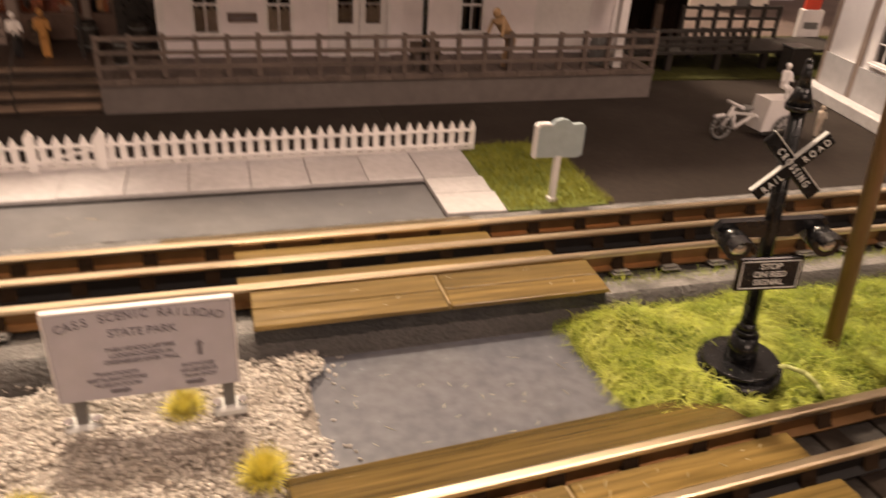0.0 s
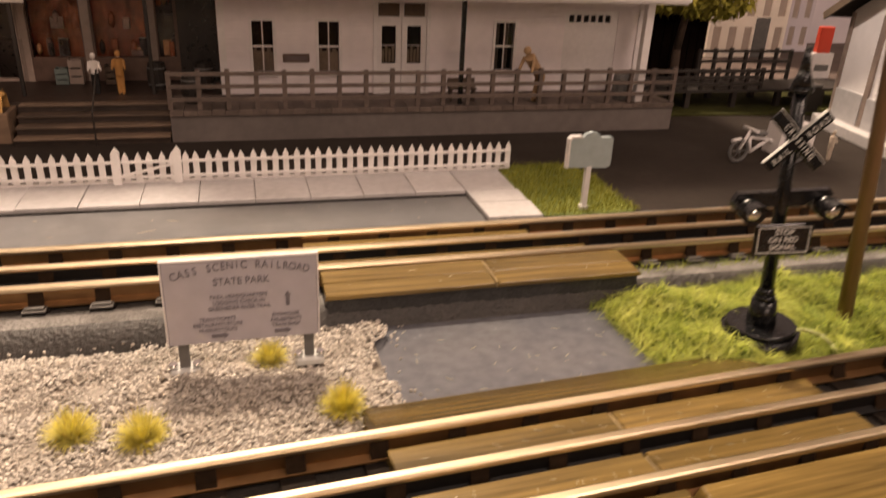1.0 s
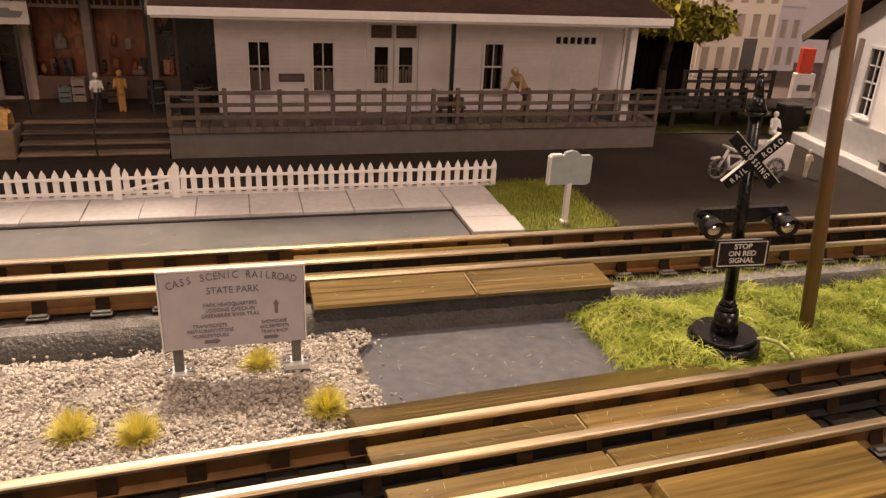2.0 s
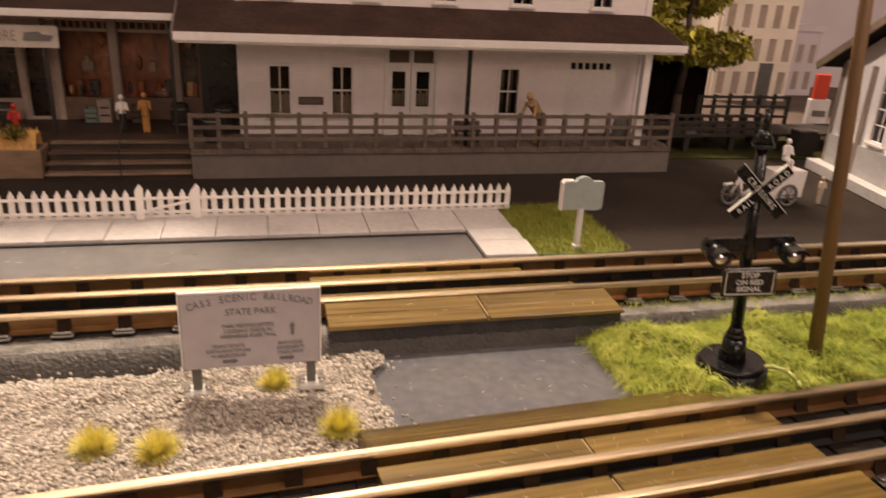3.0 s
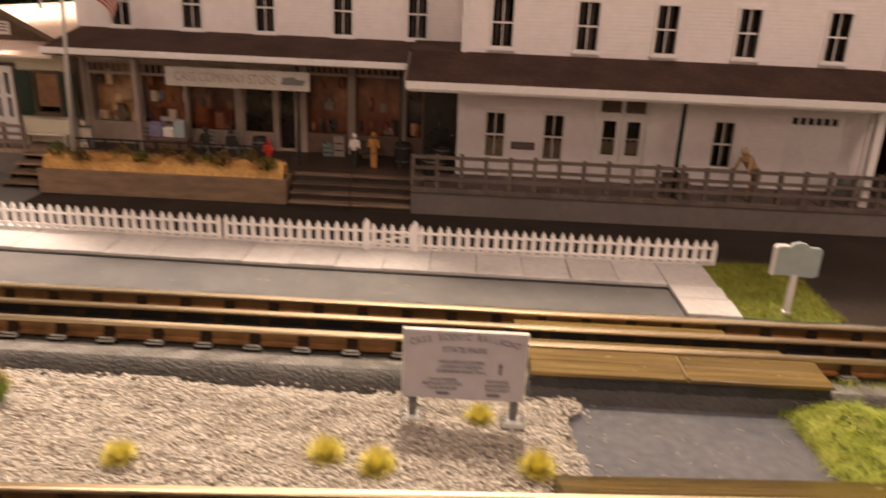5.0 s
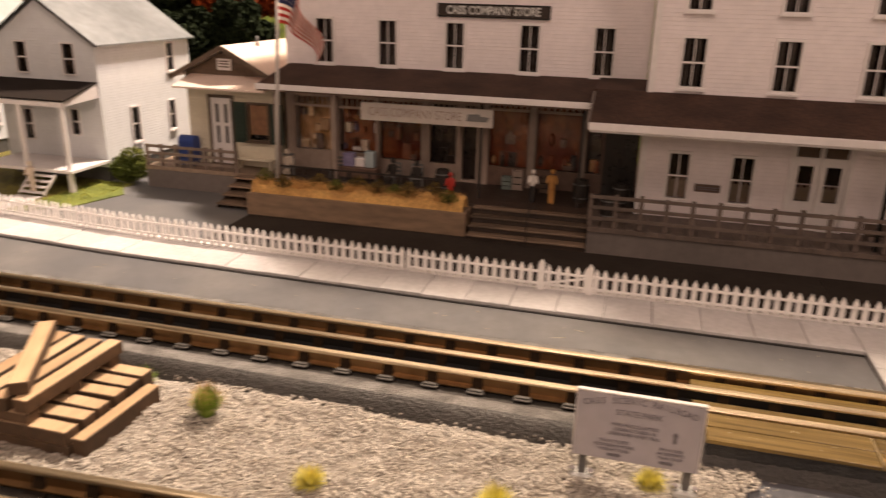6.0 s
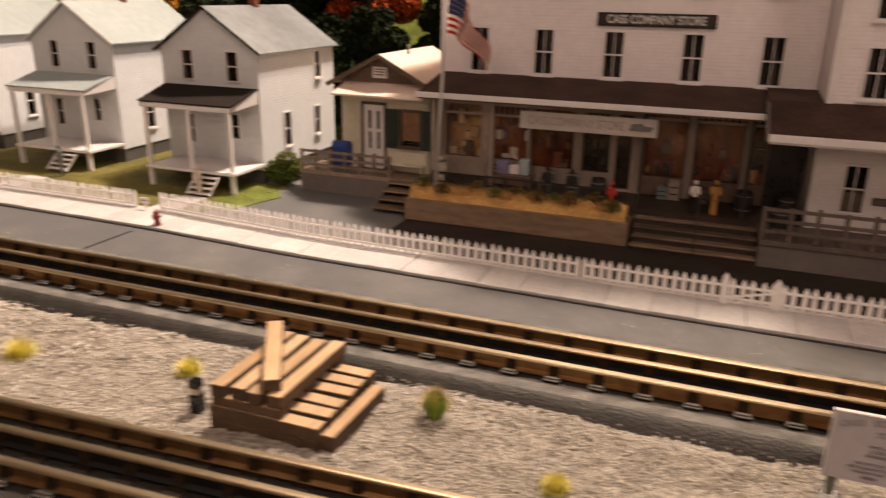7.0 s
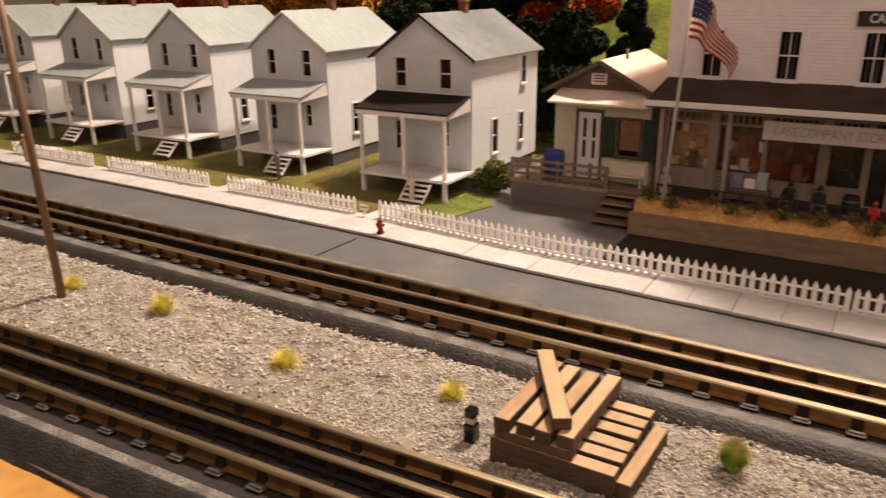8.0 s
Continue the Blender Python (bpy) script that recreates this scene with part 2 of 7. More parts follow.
ASPHALT = mat("asphalt_paint", (0.124, 0.126, 0.143), 0.22, 0, 0.25, 240, 0.08, other=(0.152, 0.151, 0.162), spread=0.56)
ROAD = mat("road_paint", (0.125, 0.124, 0.130), 0.45, 0, 0.22, 200, 0.1, other=(0.18, 0.172, 0.168), spread=0.57)
LOT = mat("lot_asphalt_shade", (0.029, 0.022, 0.018), 0.85, 0, 0.35, 260, 0.2, other=(0.041, 0.032, 0.027), spec=0.15)
GROUND = mat("board_paint", (0.125, 0.088, 0.074), 0.8, 0, 0.3, 200, 0.2)
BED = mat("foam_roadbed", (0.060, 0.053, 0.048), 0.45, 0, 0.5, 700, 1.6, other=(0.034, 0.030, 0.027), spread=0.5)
# pale crest against dark faces puts the sheen on the foam into colour
BED_CREST = mat("foam_crest_sheen", (0.25, 0.235, 0.22), 0.5, 0, 0.5, 800, 1.8, other=(0.09, 0.082, 0.075), spread=0.53)
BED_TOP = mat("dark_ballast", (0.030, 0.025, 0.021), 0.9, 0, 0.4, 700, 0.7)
STONE = mat("gravel_stone", (0.555, 0.510, 0.455), 0.85, 0, 0.30, 900, 0.3, other=(0.44, 0.39, 0.33), spread=0.5, island=0.30)
GRIT = mat("gravel_bed", (0.36, 0.32, 0.275), 0.9, 0, 0.5, 900, 0.8, other=(0.14, 0.112, 0.09))
RAIL = mat("rail_bronze", (0.84, 0.69, 0.48), 0.33, 1.0, 0.06, 60, 0.0, stretch=(0.2, 1, 1))
RAIL_WEB = mat("rail_rust_side", (0.37, 0.215, 0.095), 0.36, 0.88, 0.25, 160, 0.03, other=(0.27, 0.155, 0.07))
RAIL_BLACK = mat("rail_black_side", (0.008, 0.007, 0.007), 0.5, 0.2, 0.3, 350, 0.1)
TIE = mat("tie_brown", (0.016, 0.011, 0.008), 0.85, 0, 0.4, 500, 0.4, each=0.25, spec=0.2)
PLATE = mat("tie_plate", (0.13, 0.12, 0.11), 0.5, 0.4, 0.3, 500, 0.2)
PLANK = mat("crossing_wood", (0.207, 0.136, 0.040), 0.22, 0, 0.6, 620, 0.3, other=(0.094, 0.064, 0.020), each=0.18, stretch=(0.045, 1, 1), spread=0.47)
# foam darkened in its colour to stand in for shade on its face
FOAM_SHADED = mat("shaded_foam", (0.020, 0.019, 0.019), 0.55, 0, 0.6, 900, 1.0, other=(0.05, 0.048, 0.047), spread=0.6)
# near-black colour that stands in for the shade inside rooms
UNLIT_ROOM = mat("unlit_room_dark", (0.022, 0.016, 0.015), 0.9, 0, 0.3, 100, 0.0)
CLIP = mat("dark_rail_clip", (0.030, 0.018, 0.010), 0.9, 0, 0.35, 500, 0.2, spec=0.1)
TAN_PRINT = mat("tan_display_print", (0.50, 0.28, 0.11), 0.3, 0, 0.6, 200, 0.05, other=(0.16, 0.06, 0.03), stretch=(1, 1, 0.6))
STRAW_BIT = mat("pale_straw_bit", (0.58, 0.52, 0.36), 0.8, 0, 0.2, 500, 0.0)
SIDEWALK = mat("sidewalk_concrete", (0.56, 0.535, 0.535), 0.75, 0, 0.16, 300, 0.18, each=0.06)
WHITE = mat("white_plastic", (0.78, 0.745, 0.74), 0.45, 0, 0.06, 300, 0.05)
FENCE_WHITE = mat("bright_fence_plastic", (0.92, 0.885, 0.865), 0.4, 0, 0.04, 300, 0.03)
TRIM = mat("white_trim", (0.80, 0.755, 0.75), 0.6, 0, 0.08, 300, 0.05)
GABLE_WHITE = mat("bright_white_boards", (0.90, 0.86, 0.85), 0.5, 0, 0.05, 200, 0.05)
SIDING = mat("white_clapboard", (0.84, 0.765, 0.775), 0.7, 0, 0.07, 150, 0.05, lines=("z", 380, 0.00022))
HOUSE = mat("house_clapboard", (0.70, 0.715, 0.745), 0.65, 0, 0.06, 150, 0.05, lines=("z", 420, 0.00022))
SHINGLE = mat("dark_shingle", (0.068, 0.036, 0.026), 0.95, 0, 0.45, 380, 0.6, spec=0.25, other=(0.036, 0.019, 0.014), lines=("y", 330, 0.0004))
ROOF_BLACK = mat("black_felt_roof", (0.021, 0.0145, 0.012), 0.95, 0, 0.3, 300, 0.3, spec=0.2)
ROOF_METAL = mat("pale_metal_roof", (0.39, 0.435, 0.44), 0.5, 0.1, 0.14, 120, 0.06, lines=("y", 110, 0.0003))
ROOF_GREY = mat("grey_metal_roof", (0.22, 0.235, 0.248), 0.5, 0.1, 0.3, 120, 0.1, lines=("y", 110, 0.0003))
ROOF_PINK = mat("pale_pink_roof", (0.82, 0.66, 0.58), 0.5, 0.1, 0.12, 200, 0.08, lines=("x", 260, 0.0003))
RAIL_WOOD = mat("pale_worn_railing", (0.23, 0.17, 0.135), 0.7, 0, 0.35, 350, 0.3)
GREY_WOOD = mat("weathered_grey_wood", (0.155, 0.115, 0.095), 0.7, 0, 0.35, 350, 0.4)
SKIRT = mat("grey_skirt_board", (0.165, 0.138, 0.126), 0.75, 0, 0.18, 220, 0.15)
DECK = mat("dark_deck_boards", (0.045, 0.028, 0.020), 0.45, 0, 0.45, 300, 0.4, lines=("x", 260, 0.0005))
DARKSTEP = mat("dark_step_wood", (0.115, 0.075, 0.05), 0.6, 0, 0.5, 300, 0.5, other=(0.055, 0.036, 0.025))
STEP_LIT = mat("worn_lit_step_wood", (0.215, 0.145, 0.098), 0.6, 0, 0.6, 420, 0.5, other=(0.075, 0.048, 0.032), spread=0.5, each=0.15, stretch=(0.12, 1, 1))
WALK_DARK = mat("boardwalk_wood", (0.026, 0.019, 0.015), 0.7, 0, 0.4, 300, 0.4)
BOARD_BROWN = mat("name_board_brown", (0.030, 0.018, 0.013), 0.7, 0, 0.2, 300, 0.05)
HYDRANT_RED = mat("hydrant_red", (0.24, 0.02, 0.014), 0.5, 0, 0.25, 400, 0.1)
SIGN_RED = mat("sign_red", (0.66, 0.065, 0.03), 0.5, 0, 0.1, 200, 0.05)
DARK = mat("dark_interior", (0.03, 0.024, 0.02), 0.9, 0, 0.3, 100, 0.1)
BLACK = mat("black_gloss_plastic", (0.008, 0.008, 0.009), 0.25, 0, 0.1, 300, 0.05)
SIGN_WHITE = mat("sign_card", (0.45, 0.425, 0.470), 0.55, 0, 0.08, 200, 0.05)
SIGN_GREY = mat("sign_grey_post", (0.16, 0.155, 0.15), 0.5, 0, 0.2, 300, 0.1)
INK = mat("faded_ink", (0.17, 0.155, 0.175), 0.7, 0, 0.1, 500, 0.0)
SILVER_INK = mat("silver_lettering", (0.62, 0.62, 0.60), 0.5, 0, 0.05, 500, 0.0)
CHROME = mat("chrome_lens", (0.8, 0.8, 0.8), 0.12, 1.0, 0.05, 300, 0.0)
PLINTH = mat("pale_grey_plinth", (0.46, 0.445, 0.45), 0.6, 0, 0.12, 260, 0.1)
MARKER = mat("blue_grey_marker", (0.36, 0.42, 0.44), 0.5, 0, 0.12, 260, 0.1)
POLE = mat("pole_wood", (0.225, 0.130, 0.066), 0.55, 0, 0.4, 420, 0.4, other=(0.14, 0.082, 0.045), stretch=(1, 1, 0.06))
GRASS = mat("grass_fibre", (0.235, 0.32, 0.022), 0.7, 0, 0.35, 700, 0.1, other=(0.46, 0.48, 0.06), spread=0.52, island=0.4, soft=0.25)
LAWN = mat("lawn_fibre", (0.26, 0.27, 0.026), 0.7, 0, 0.35, 500, 0.1, other=(0.38, 0.37, 0.045), spread=0.5, island=0.35)
LAWN_DRY = mat("dry_lawn_fibre", (0.205, 0.185, 0.030), 0.7, 0, 0.4, 500, 0.1, other=(0.30, 0.27, 0.045), spread=0.5, island=0.35)
LAWN_DIM = mat("shade_toned_olive_mat", (0.034, 0.034, 0.010), 0.95, 0, 0.5, 220, 0.9, other=(0.060, 0.060, 0.016), spec=0.1)
LAWN_BED = mat("dry_lawn_mat", (0.105, 0.090, 0.020), 0.9, 0, 0.5, 220, 0.9, other=(0.19, 0.165, 0.032))
GRASS_BED = mat("grass_mat", (0.10, 0.13, 0.02), 0.9, 0, 0.5, 420, 0.9, other=(0.20, 0.23, 0.04))
TUFT = mat("yellow_tuft", (0.74, 0.65, 0.105), 0.7, 0, 0.2, 500, 0.1, other=(0.84, 0.77, 0.27), island=0.15, soft=0.35)
TUFT_GREEN = mat("green_tuft", (0.22, 0.42, 0.035), 0.7, 0, 0.3, 900, 0.1, other=(0.36, 0.46, 0.07), spread=0.5)
TUFT_TIP = mat("dry_orange_tips", (0.70, 0.44, 0.24), 0.7, 0, 0.3, 900, 0.1, other=(0.50, 0.42, 0.14), spread=0.5)
PALLET = mat("pallet_wood", (0.60, 0.42, 0.255), 0.65, 0, 0.25, 300, 0.3, other=(0.47, 0.30, 0.165), each=0.12, stretch=(1, 0.25, 1))
# dark wood colour for timber faces turned away from the lamp
TIMBER_SHADE = mat("shaded_timber_side", (0.098, 0.056, 0.029), 0.75, 0, 0.4, 300, 0.3, other=(0.052, 0.030, 0.017), each=0.2)
PLANTER = mat("planter_wood", (0.25, 0.165, 0.105), 0.75, 0, 0.4, 240, 0.4, other=(0.15, 0.095, 0.06), stretch=(0.25, 1, 1))
STRAW = mat("straw_fill", (0.70, 0.41, 0.135), 0.9, 0, 0.4, 520, 1.0, other=(0.45, 0.24, 0.08))
BRUSH = mat("brown_brush", (0.12, 0.085, 0.03), 0.9, 0, 0.4, 400, 0.3, other=(0.24, 0.16, 0.05), spec=0.1, island=0.4)
TEAL = mat("dim_teal_crate", (0.15, 0.185, 0.17), 0.6, 0, 0.2, 300, 0.1)
VIOLET = mat("violet_wares", (0.22, 0.19, 0.32), 0.6, 0, 0.3, 300, 0.1)
STORE_FRAME = mat("store_frame_grey", (0.31, 0.238, 0.20), 0.6, 0, 0.2, 200, 0.1)
BANNER = mat("banner_cloth", (0.50, 0.445, 0.405), 0.7, 0, 0.15, 300, 0.05)
RED = mat("red_paint", (0.42, 0.03, 0.02), 0.45, 0, 0.15, 300, 0.05)
BLUE = mat("blue_paint", (0.03, 0.06, 0.24), 0.4, 0, 0.15, 300, 0.05)
ORANGE = mat("orange_cloth", (0.52, 0.25, 0.07), 0.7, 0, 0.2, 300, 0.05)
TAN = mat("tan_figure", (0.40, 0.25, 0.13), 0.7, 0, 0.25, 300, 0.05)
CREAM = mat("cream_figure", (0.62, 0.52, 0.42), 0.7, 0, 0.15, 300, 0.05)
CREAM_WALL = mat("cream_siding", (0.64, 0.575, 0.45), 0.7, 0, 0.08, 200, 0.05, lines=("z", 380, 0.0004))
BROWN_GABLE = mat("brown_shingle_gable", (0.13, 0.088, 0.06), 0.8, 0, 0.35, 400, 0.4, lines=("z", 300, 0.0005))
GREEN_SHUTTER = mat("green_shutter", (0.016, 0.035, 0.022), 0.6, 0, 0.2, 300, 0.1)
PAPER = mat("poster_orange", (0.42, 0.24, 0.10), 0.6, 0, 0.35, 300, 0.0, other=(0.25, 0.12, 0.06))
STORE_GLASS = mat("store_display_print", (0.095, 0.019, 0.009), 0.22, 0, 0.75, 300, 0.05, other=(0.36, 0.125, 0.05), spread=0.57, stretch=(1, 1, 0.5))
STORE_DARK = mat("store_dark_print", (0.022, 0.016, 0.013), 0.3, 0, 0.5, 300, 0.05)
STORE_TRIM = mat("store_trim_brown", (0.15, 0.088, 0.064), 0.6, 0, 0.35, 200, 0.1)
BRICK = mat("chimney_brick", (0.26, 0.09, 0.045), 0.8, 0, 0.35, 500, 0.4)
FOUND = mat("grey_foundation", (0.11, 0.105, 0.10), 0.85, 0, 0.3, 300, 0.3)
TRUNK = mat("bark", (0.075, 0.048, 0.032), 0.9, 0, 0.4, 300, 0.7)
LEAF_RED = mat("red_foliage", (0.38, 0.075, 0.016), 0.8, 0, 0.5, 160, 0.2, other=(0.20, 0.032, 0.012), spec=0.08, island=0.35)
LEAF_OLIVE = mat("olive_foliage", (0.40, 0.36, 0.065), 0.8, 0, 0.5, 160, 0.2, other=(0.20, 0.18, 0.03), spec=0.08, island=0.35)
SHED_WOOD = mat("dark_shed_boards", (0.009, 0.005, 0.0035), 0.95, 0, 0.4, 300, 0.4, spec=0.05)
LEAF_DARK = mat("dark_green_foliage", (0.022, 0.032, 0.014), 0.8, 0, 0.5, 160, 0.2, spec=0.08, island=0.35)
LEAF_GOLD = mat("golden_foliage", (0.46, 0.22, 0.03), 0.8, 0, 0.5, 160, 0.2, other=(0.3, 0.11, 0.02), spec=0.08, island=0.35)
BUSH = mat("bush_foliage", (0.085, 0.105, 0.022), 0.8, 0, 0.4, 300, 0.2, other=(0.19, 0.19, 0.05), spec=0.08, island=0.35)
TABLE_EDGE = mat("varnished_pine", (0.62, 0.33, 0.09), 0.4, 0, 0.2, 120, 0.1)
ROOM_WALL = mat("room_wall_paint", (0.24, 0.22, 0.20), 0.8, 0, 0.1, 10, 0.05)
FLAG_RED = mat("flag_red", (0.50, 0.035, 0.028), 0.7, 0, 0.15, 300, 0.05)
FLAG_WHITE = mat("flag_white", (0.80, 0.72, 0.66), 0.7, 0, 0.1, 300, 0.05)
FLAG_BLUE = mat("flag_blue", (0.04, 0.05, 0.14), 0.7, 0, 0.15, 300, 0.05)
POLE_WHITE = mat("flagpole_paint", (0.52, 0.49, 0.46), 0.5, 0, 0.1, 300, 0.05)
KERB_GAP = mat("kerb_gap_shade", (0.03, 0.027, 0.025), 0.6, 0, 0.4, 260, 0.3)
FAR_WALL = mat("far_wall_cream", (0.92, 0.83, 0.73), 0.8, 0, 0.1, 40, 0.0)
TWO_TONE = mat("two_tone_figure_paint", (0.70, 0.64, 0.60), 0.6, 0, 0.1, 300, 0.03)
nt = TWO_TONE.node_tree
where, split, paint = nt.nodes.new("ShaderNodeSeparateXYZ"), nt.nodes.new("ShaderNodeMath"), nt.nodes.new("ShaderNodeMix")
split.operation, split.inputs[1].default_value, paint.data_type = "GREATER_THAN", 0.0125, "RGBA"
paint.inputs[6].default_value, paint.inputs[7].default_value = (0.012, 0.010, 0.010, 1), (0.72, 0.66, 0.62, 1)
nt.links.new(nt.nodes["Texture Coordinate"].outputs["Object"], where.inputs[0])
nt.links.new(where.outputs[2], split.inputs[0])
nt.links.new(split.outputs[0], paint.inputs[0])
nt.links.new(paint.outputs[2], nt.nodes["Principled BSDF"].inputs["Base Color"])
GLUE = mat("dried_glue", (0.34, 0.25, 0.12), 0.5, 0, 0.4, 900, 0.2)
WIRE = mat("yellow_green_wire", (0.42, 0.45, 0.16), 0.5, 0, 0.1, 300, 0.0)
PANE = glass("window_glass", (0.62, 0.58, 0.56))
SHOP_PANE = glass("shop_window_glass", (0.9, 0.88, 0.86), 0.03)
LACE = mat("grey_lace_curtain", (0.30, 0.27, 0.26), 0.9, 0, 0.3, 500, 0.1)
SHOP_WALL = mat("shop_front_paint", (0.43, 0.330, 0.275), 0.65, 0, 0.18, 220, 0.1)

# ---- large structure: room, table, ground, tracks, roads ----
RAIL_Z, STREET, LOW = 0.0200, 0.0117, 0.0060


def near_y(x, off=0.0):
    """The near track's centre line, which runs 3.1 degrees off the far one's."""
    return 0.0970 + 0.0545 * x + off


bm = bmesh.new()
sheet_wall(bm, -2.6, 2.4, -1.05, 2.10, 1.62, 1.72, [], "-y")
tagged(part("wall_north", bm, ROOM_WALL, None, "painted room wall behind the layout"), category="wall", kind="structure")
bm = bmesh.new()
box(bm, -2.6, 2.4, -2.3, -2.2, -1.05, 2.10)
tagged(part("wall_south", bm, ROOM_WALL, None, "painted room wall behind the viewer"), category="wall", kind="structure")
bm = bmesh.new()
box(bm, -2.7, -2.6, -2.3, 1.72, -1.05, 2.10)
tagged(part("wall_west", bm, ROOM_WALL, None, "painted room wall at the end of the layout"), category="wall", kind="structure")
bm = bmesh.new()
box(bm, 2.4, 2.5, -2.3, 1.72, -1.05, 2.10)
tagged(part("wall_east", bm, ROOM_WALL, None, "painted room wall at the far end"), category="wall", kind="structure")
bm = bmesh.new()
box(bm, -2.7, 2.5, -2.3, 1.72, 2.10, 2.18)
tagged(part("ceiling", bm, ROOM_WALL, None, "plain pale room ceiling"), category="ceiling", kind="structure")
bm = bmesh.new()
box(bm, -2.7, 2.5, -2.3, 1.72, -1.15, -1.05)
tagged(part("floor", bm, PLANTER, None, "brown wooden room floor"), category="floor", kind="structure")

# the layout's board is one sheet: low by the tracks, a step up to the street and the town
bm = bmesh.new()
prism(bm, [(0.030, -0.03), (0.030, LOW), (0.2555, LOW), (0.2565, STREET - 0.0004), (1.15, STREET - 0.0004), (1.15, -0.03)], "x", -2.0, 1.5)
tagged(part("ground", bm, GROUND, None, "dark painted board under the whole layout"), category="ground", kind="structure")
bm = bmesh.new()
prism(bm, [(-2.0, 0.008), (1.5, 0.008), (1.5, 0.0295), (-2.0, 0.0295)], "z", -0.05, 0.004)
tagged(part("trim", bm, TABLE_EDGE, None, "varnished pine edge of the layout table"), category="trim", kind="structure")

table = thing("layout_table", "plain pine frame with legs that carries the layout board", "table")
for x in (-1.9, -0.7, 0.3, 1.4):
    for y in (0.06, 1.08):
        bm = bmesh.new()
        box(bm, x - 0.035, x + 0.035, y - 0.035, y + 0.035, -1.05, -0.1002, 0.004)
        part("leg", bm, TABLE_EDGE, table)
for y in (0.06, 1.08):
    bm = bmesh.new()
    box(bm, -1.98, 1.48, y - 0.02, y + 0.02, -0.1000, -0.0502, 0.003)
    part("apron", bm, TABLE_EDGE, table)
for x in (-1.9, -0.7, 0.3, 1.4):
    bm = bmesh.new()
    box(bm, x - 0.02, x + 0.02, 0.0810, 1.0590, -0.1000, -0.0302, 0.003)
    part("crosspiece", bm, TABLE_EDGE, table)
for y in (0.06, 1.08):
    bm = bmesh.new()
    box(bm, -1.98, 1.48, y - 0.012, y + 0.012, -0.0500, -0.0302)
    part("packing_strip", bm, TABLE_EDGE, table)

# street with its cracked surface, the parking lot
bm = bmesh.new()
box(bm, -1.7, 0.0800, 0.2562, 0.3300, STREET - 0.002, STREET)
box(bm, -0.4770, -0.3104, 0.3304, 0.5600, STREET - 0.002, STREET - 0.0001)
road = tagged(part("road", bm, ROAD, None, "grey painted street with scuffs and a crack"), category="road", kind="structure")
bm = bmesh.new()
# the lot's dark asphalt runs on here to stand in for the store's shade
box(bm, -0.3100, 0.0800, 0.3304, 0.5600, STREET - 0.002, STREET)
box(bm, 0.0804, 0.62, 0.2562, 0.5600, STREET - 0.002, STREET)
tagged(part("pavement", bm, LOT, None, "dark asphalt parking lot, its colour also standing in for shade by the store"), category="pavement", kind="structure")
bm = bmesh.new()
box(bm, 0.012, 0.118, 0.1300, 0.1935, LOW - 0.001, LOW + 0.0006)
tagged(part("road", bm, ASPHALT, None, "dark painted road crossing between the two tracks"), category="road", kind="structure")


def roadbed(name, y0, label, one_sided=False, foam=None):
    """Foam strip with pitted shoulders; its crown is darker under the ties, its crest coloured paler for sheen."""
    prof = [(-0.0405, LOW - 0.001), (-0.0390, 0.0078), (-0.0372, 0.0104), (-0.0352, 0.0124), (-0.0328, 0.0134), (-0.0280, 0.0132), (-0.0245, 0.0127), (-0.0215, 0.0120)]
    if one_sided:
        prof += [(0.0215, 0.0120), (0.0230, 0.0114), (0.0250, 0.0090), (0.0270, LOW - 0.001)]
    else:
        prof += [(-y, z) for y, z in prof[::-1]]
    if one_sided:
        prof[:3] = [(-0.0490, 0.0010), (-0.0430, 0.0062), (-0.0385, 0.0100)]
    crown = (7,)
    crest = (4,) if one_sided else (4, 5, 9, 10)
    bm = bmesh.new()
    xs_ = [-2.0 + 0.02 * i for i in range(60)] + [-0.8 + 0.0030 * i for i in range(150)] + [-0.35 + 0.0011 * i for i in range(500)] + [0.20 + 0.0325 * i for i in range(41)]
    rows_ = []
    for x in xs_:
        row = []
        for k, (y, z) in enumerate(prof):
            edge = k in (0, len(prof) - 1)
            n1 = noise.noise((x * 640 + y0 * 50, y * 640, z * 640)) + 0.25 * noise.noise((x * 120, y * 160 + y0 * 90, 4))
            row.append(bm.verts.new((x, y * (1 + (0 if edge else 0.008 * n1)), z + (0 if edge else 0.00042 * n1))))
        rows_.append(row)
    for p, q in zip(rows_, rows_[1:]):
        for k in range(len(prof) - 1):
            f = bm.faces.new((p[k], q[k], q[k + 1], p[k + 1]))
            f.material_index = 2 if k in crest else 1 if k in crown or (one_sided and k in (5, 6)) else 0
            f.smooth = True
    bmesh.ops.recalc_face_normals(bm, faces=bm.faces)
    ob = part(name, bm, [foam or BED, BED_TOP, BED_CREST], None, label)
    return tagged(ob, category="roadbed", kind="structure")


far_bed = roadbed("roadbed", 0.2245, "grey speckled foam roadbed under the far track")
far_bed.matrix_basis = pose(0, 0.2245, 0)
# the near strip takes the darker foam for the shade on its front
near_bed = roadbed("roadbed", 0.0975, "speckled foam roadbed under the near track, coloured dark for shade", True, FOAM_SHADED)
SLOPE = math.degrees(math.atan(0.0545))
near_bed.matrix_basis = pose(0, 0.0970, 0, 0, 0, SLOPE)


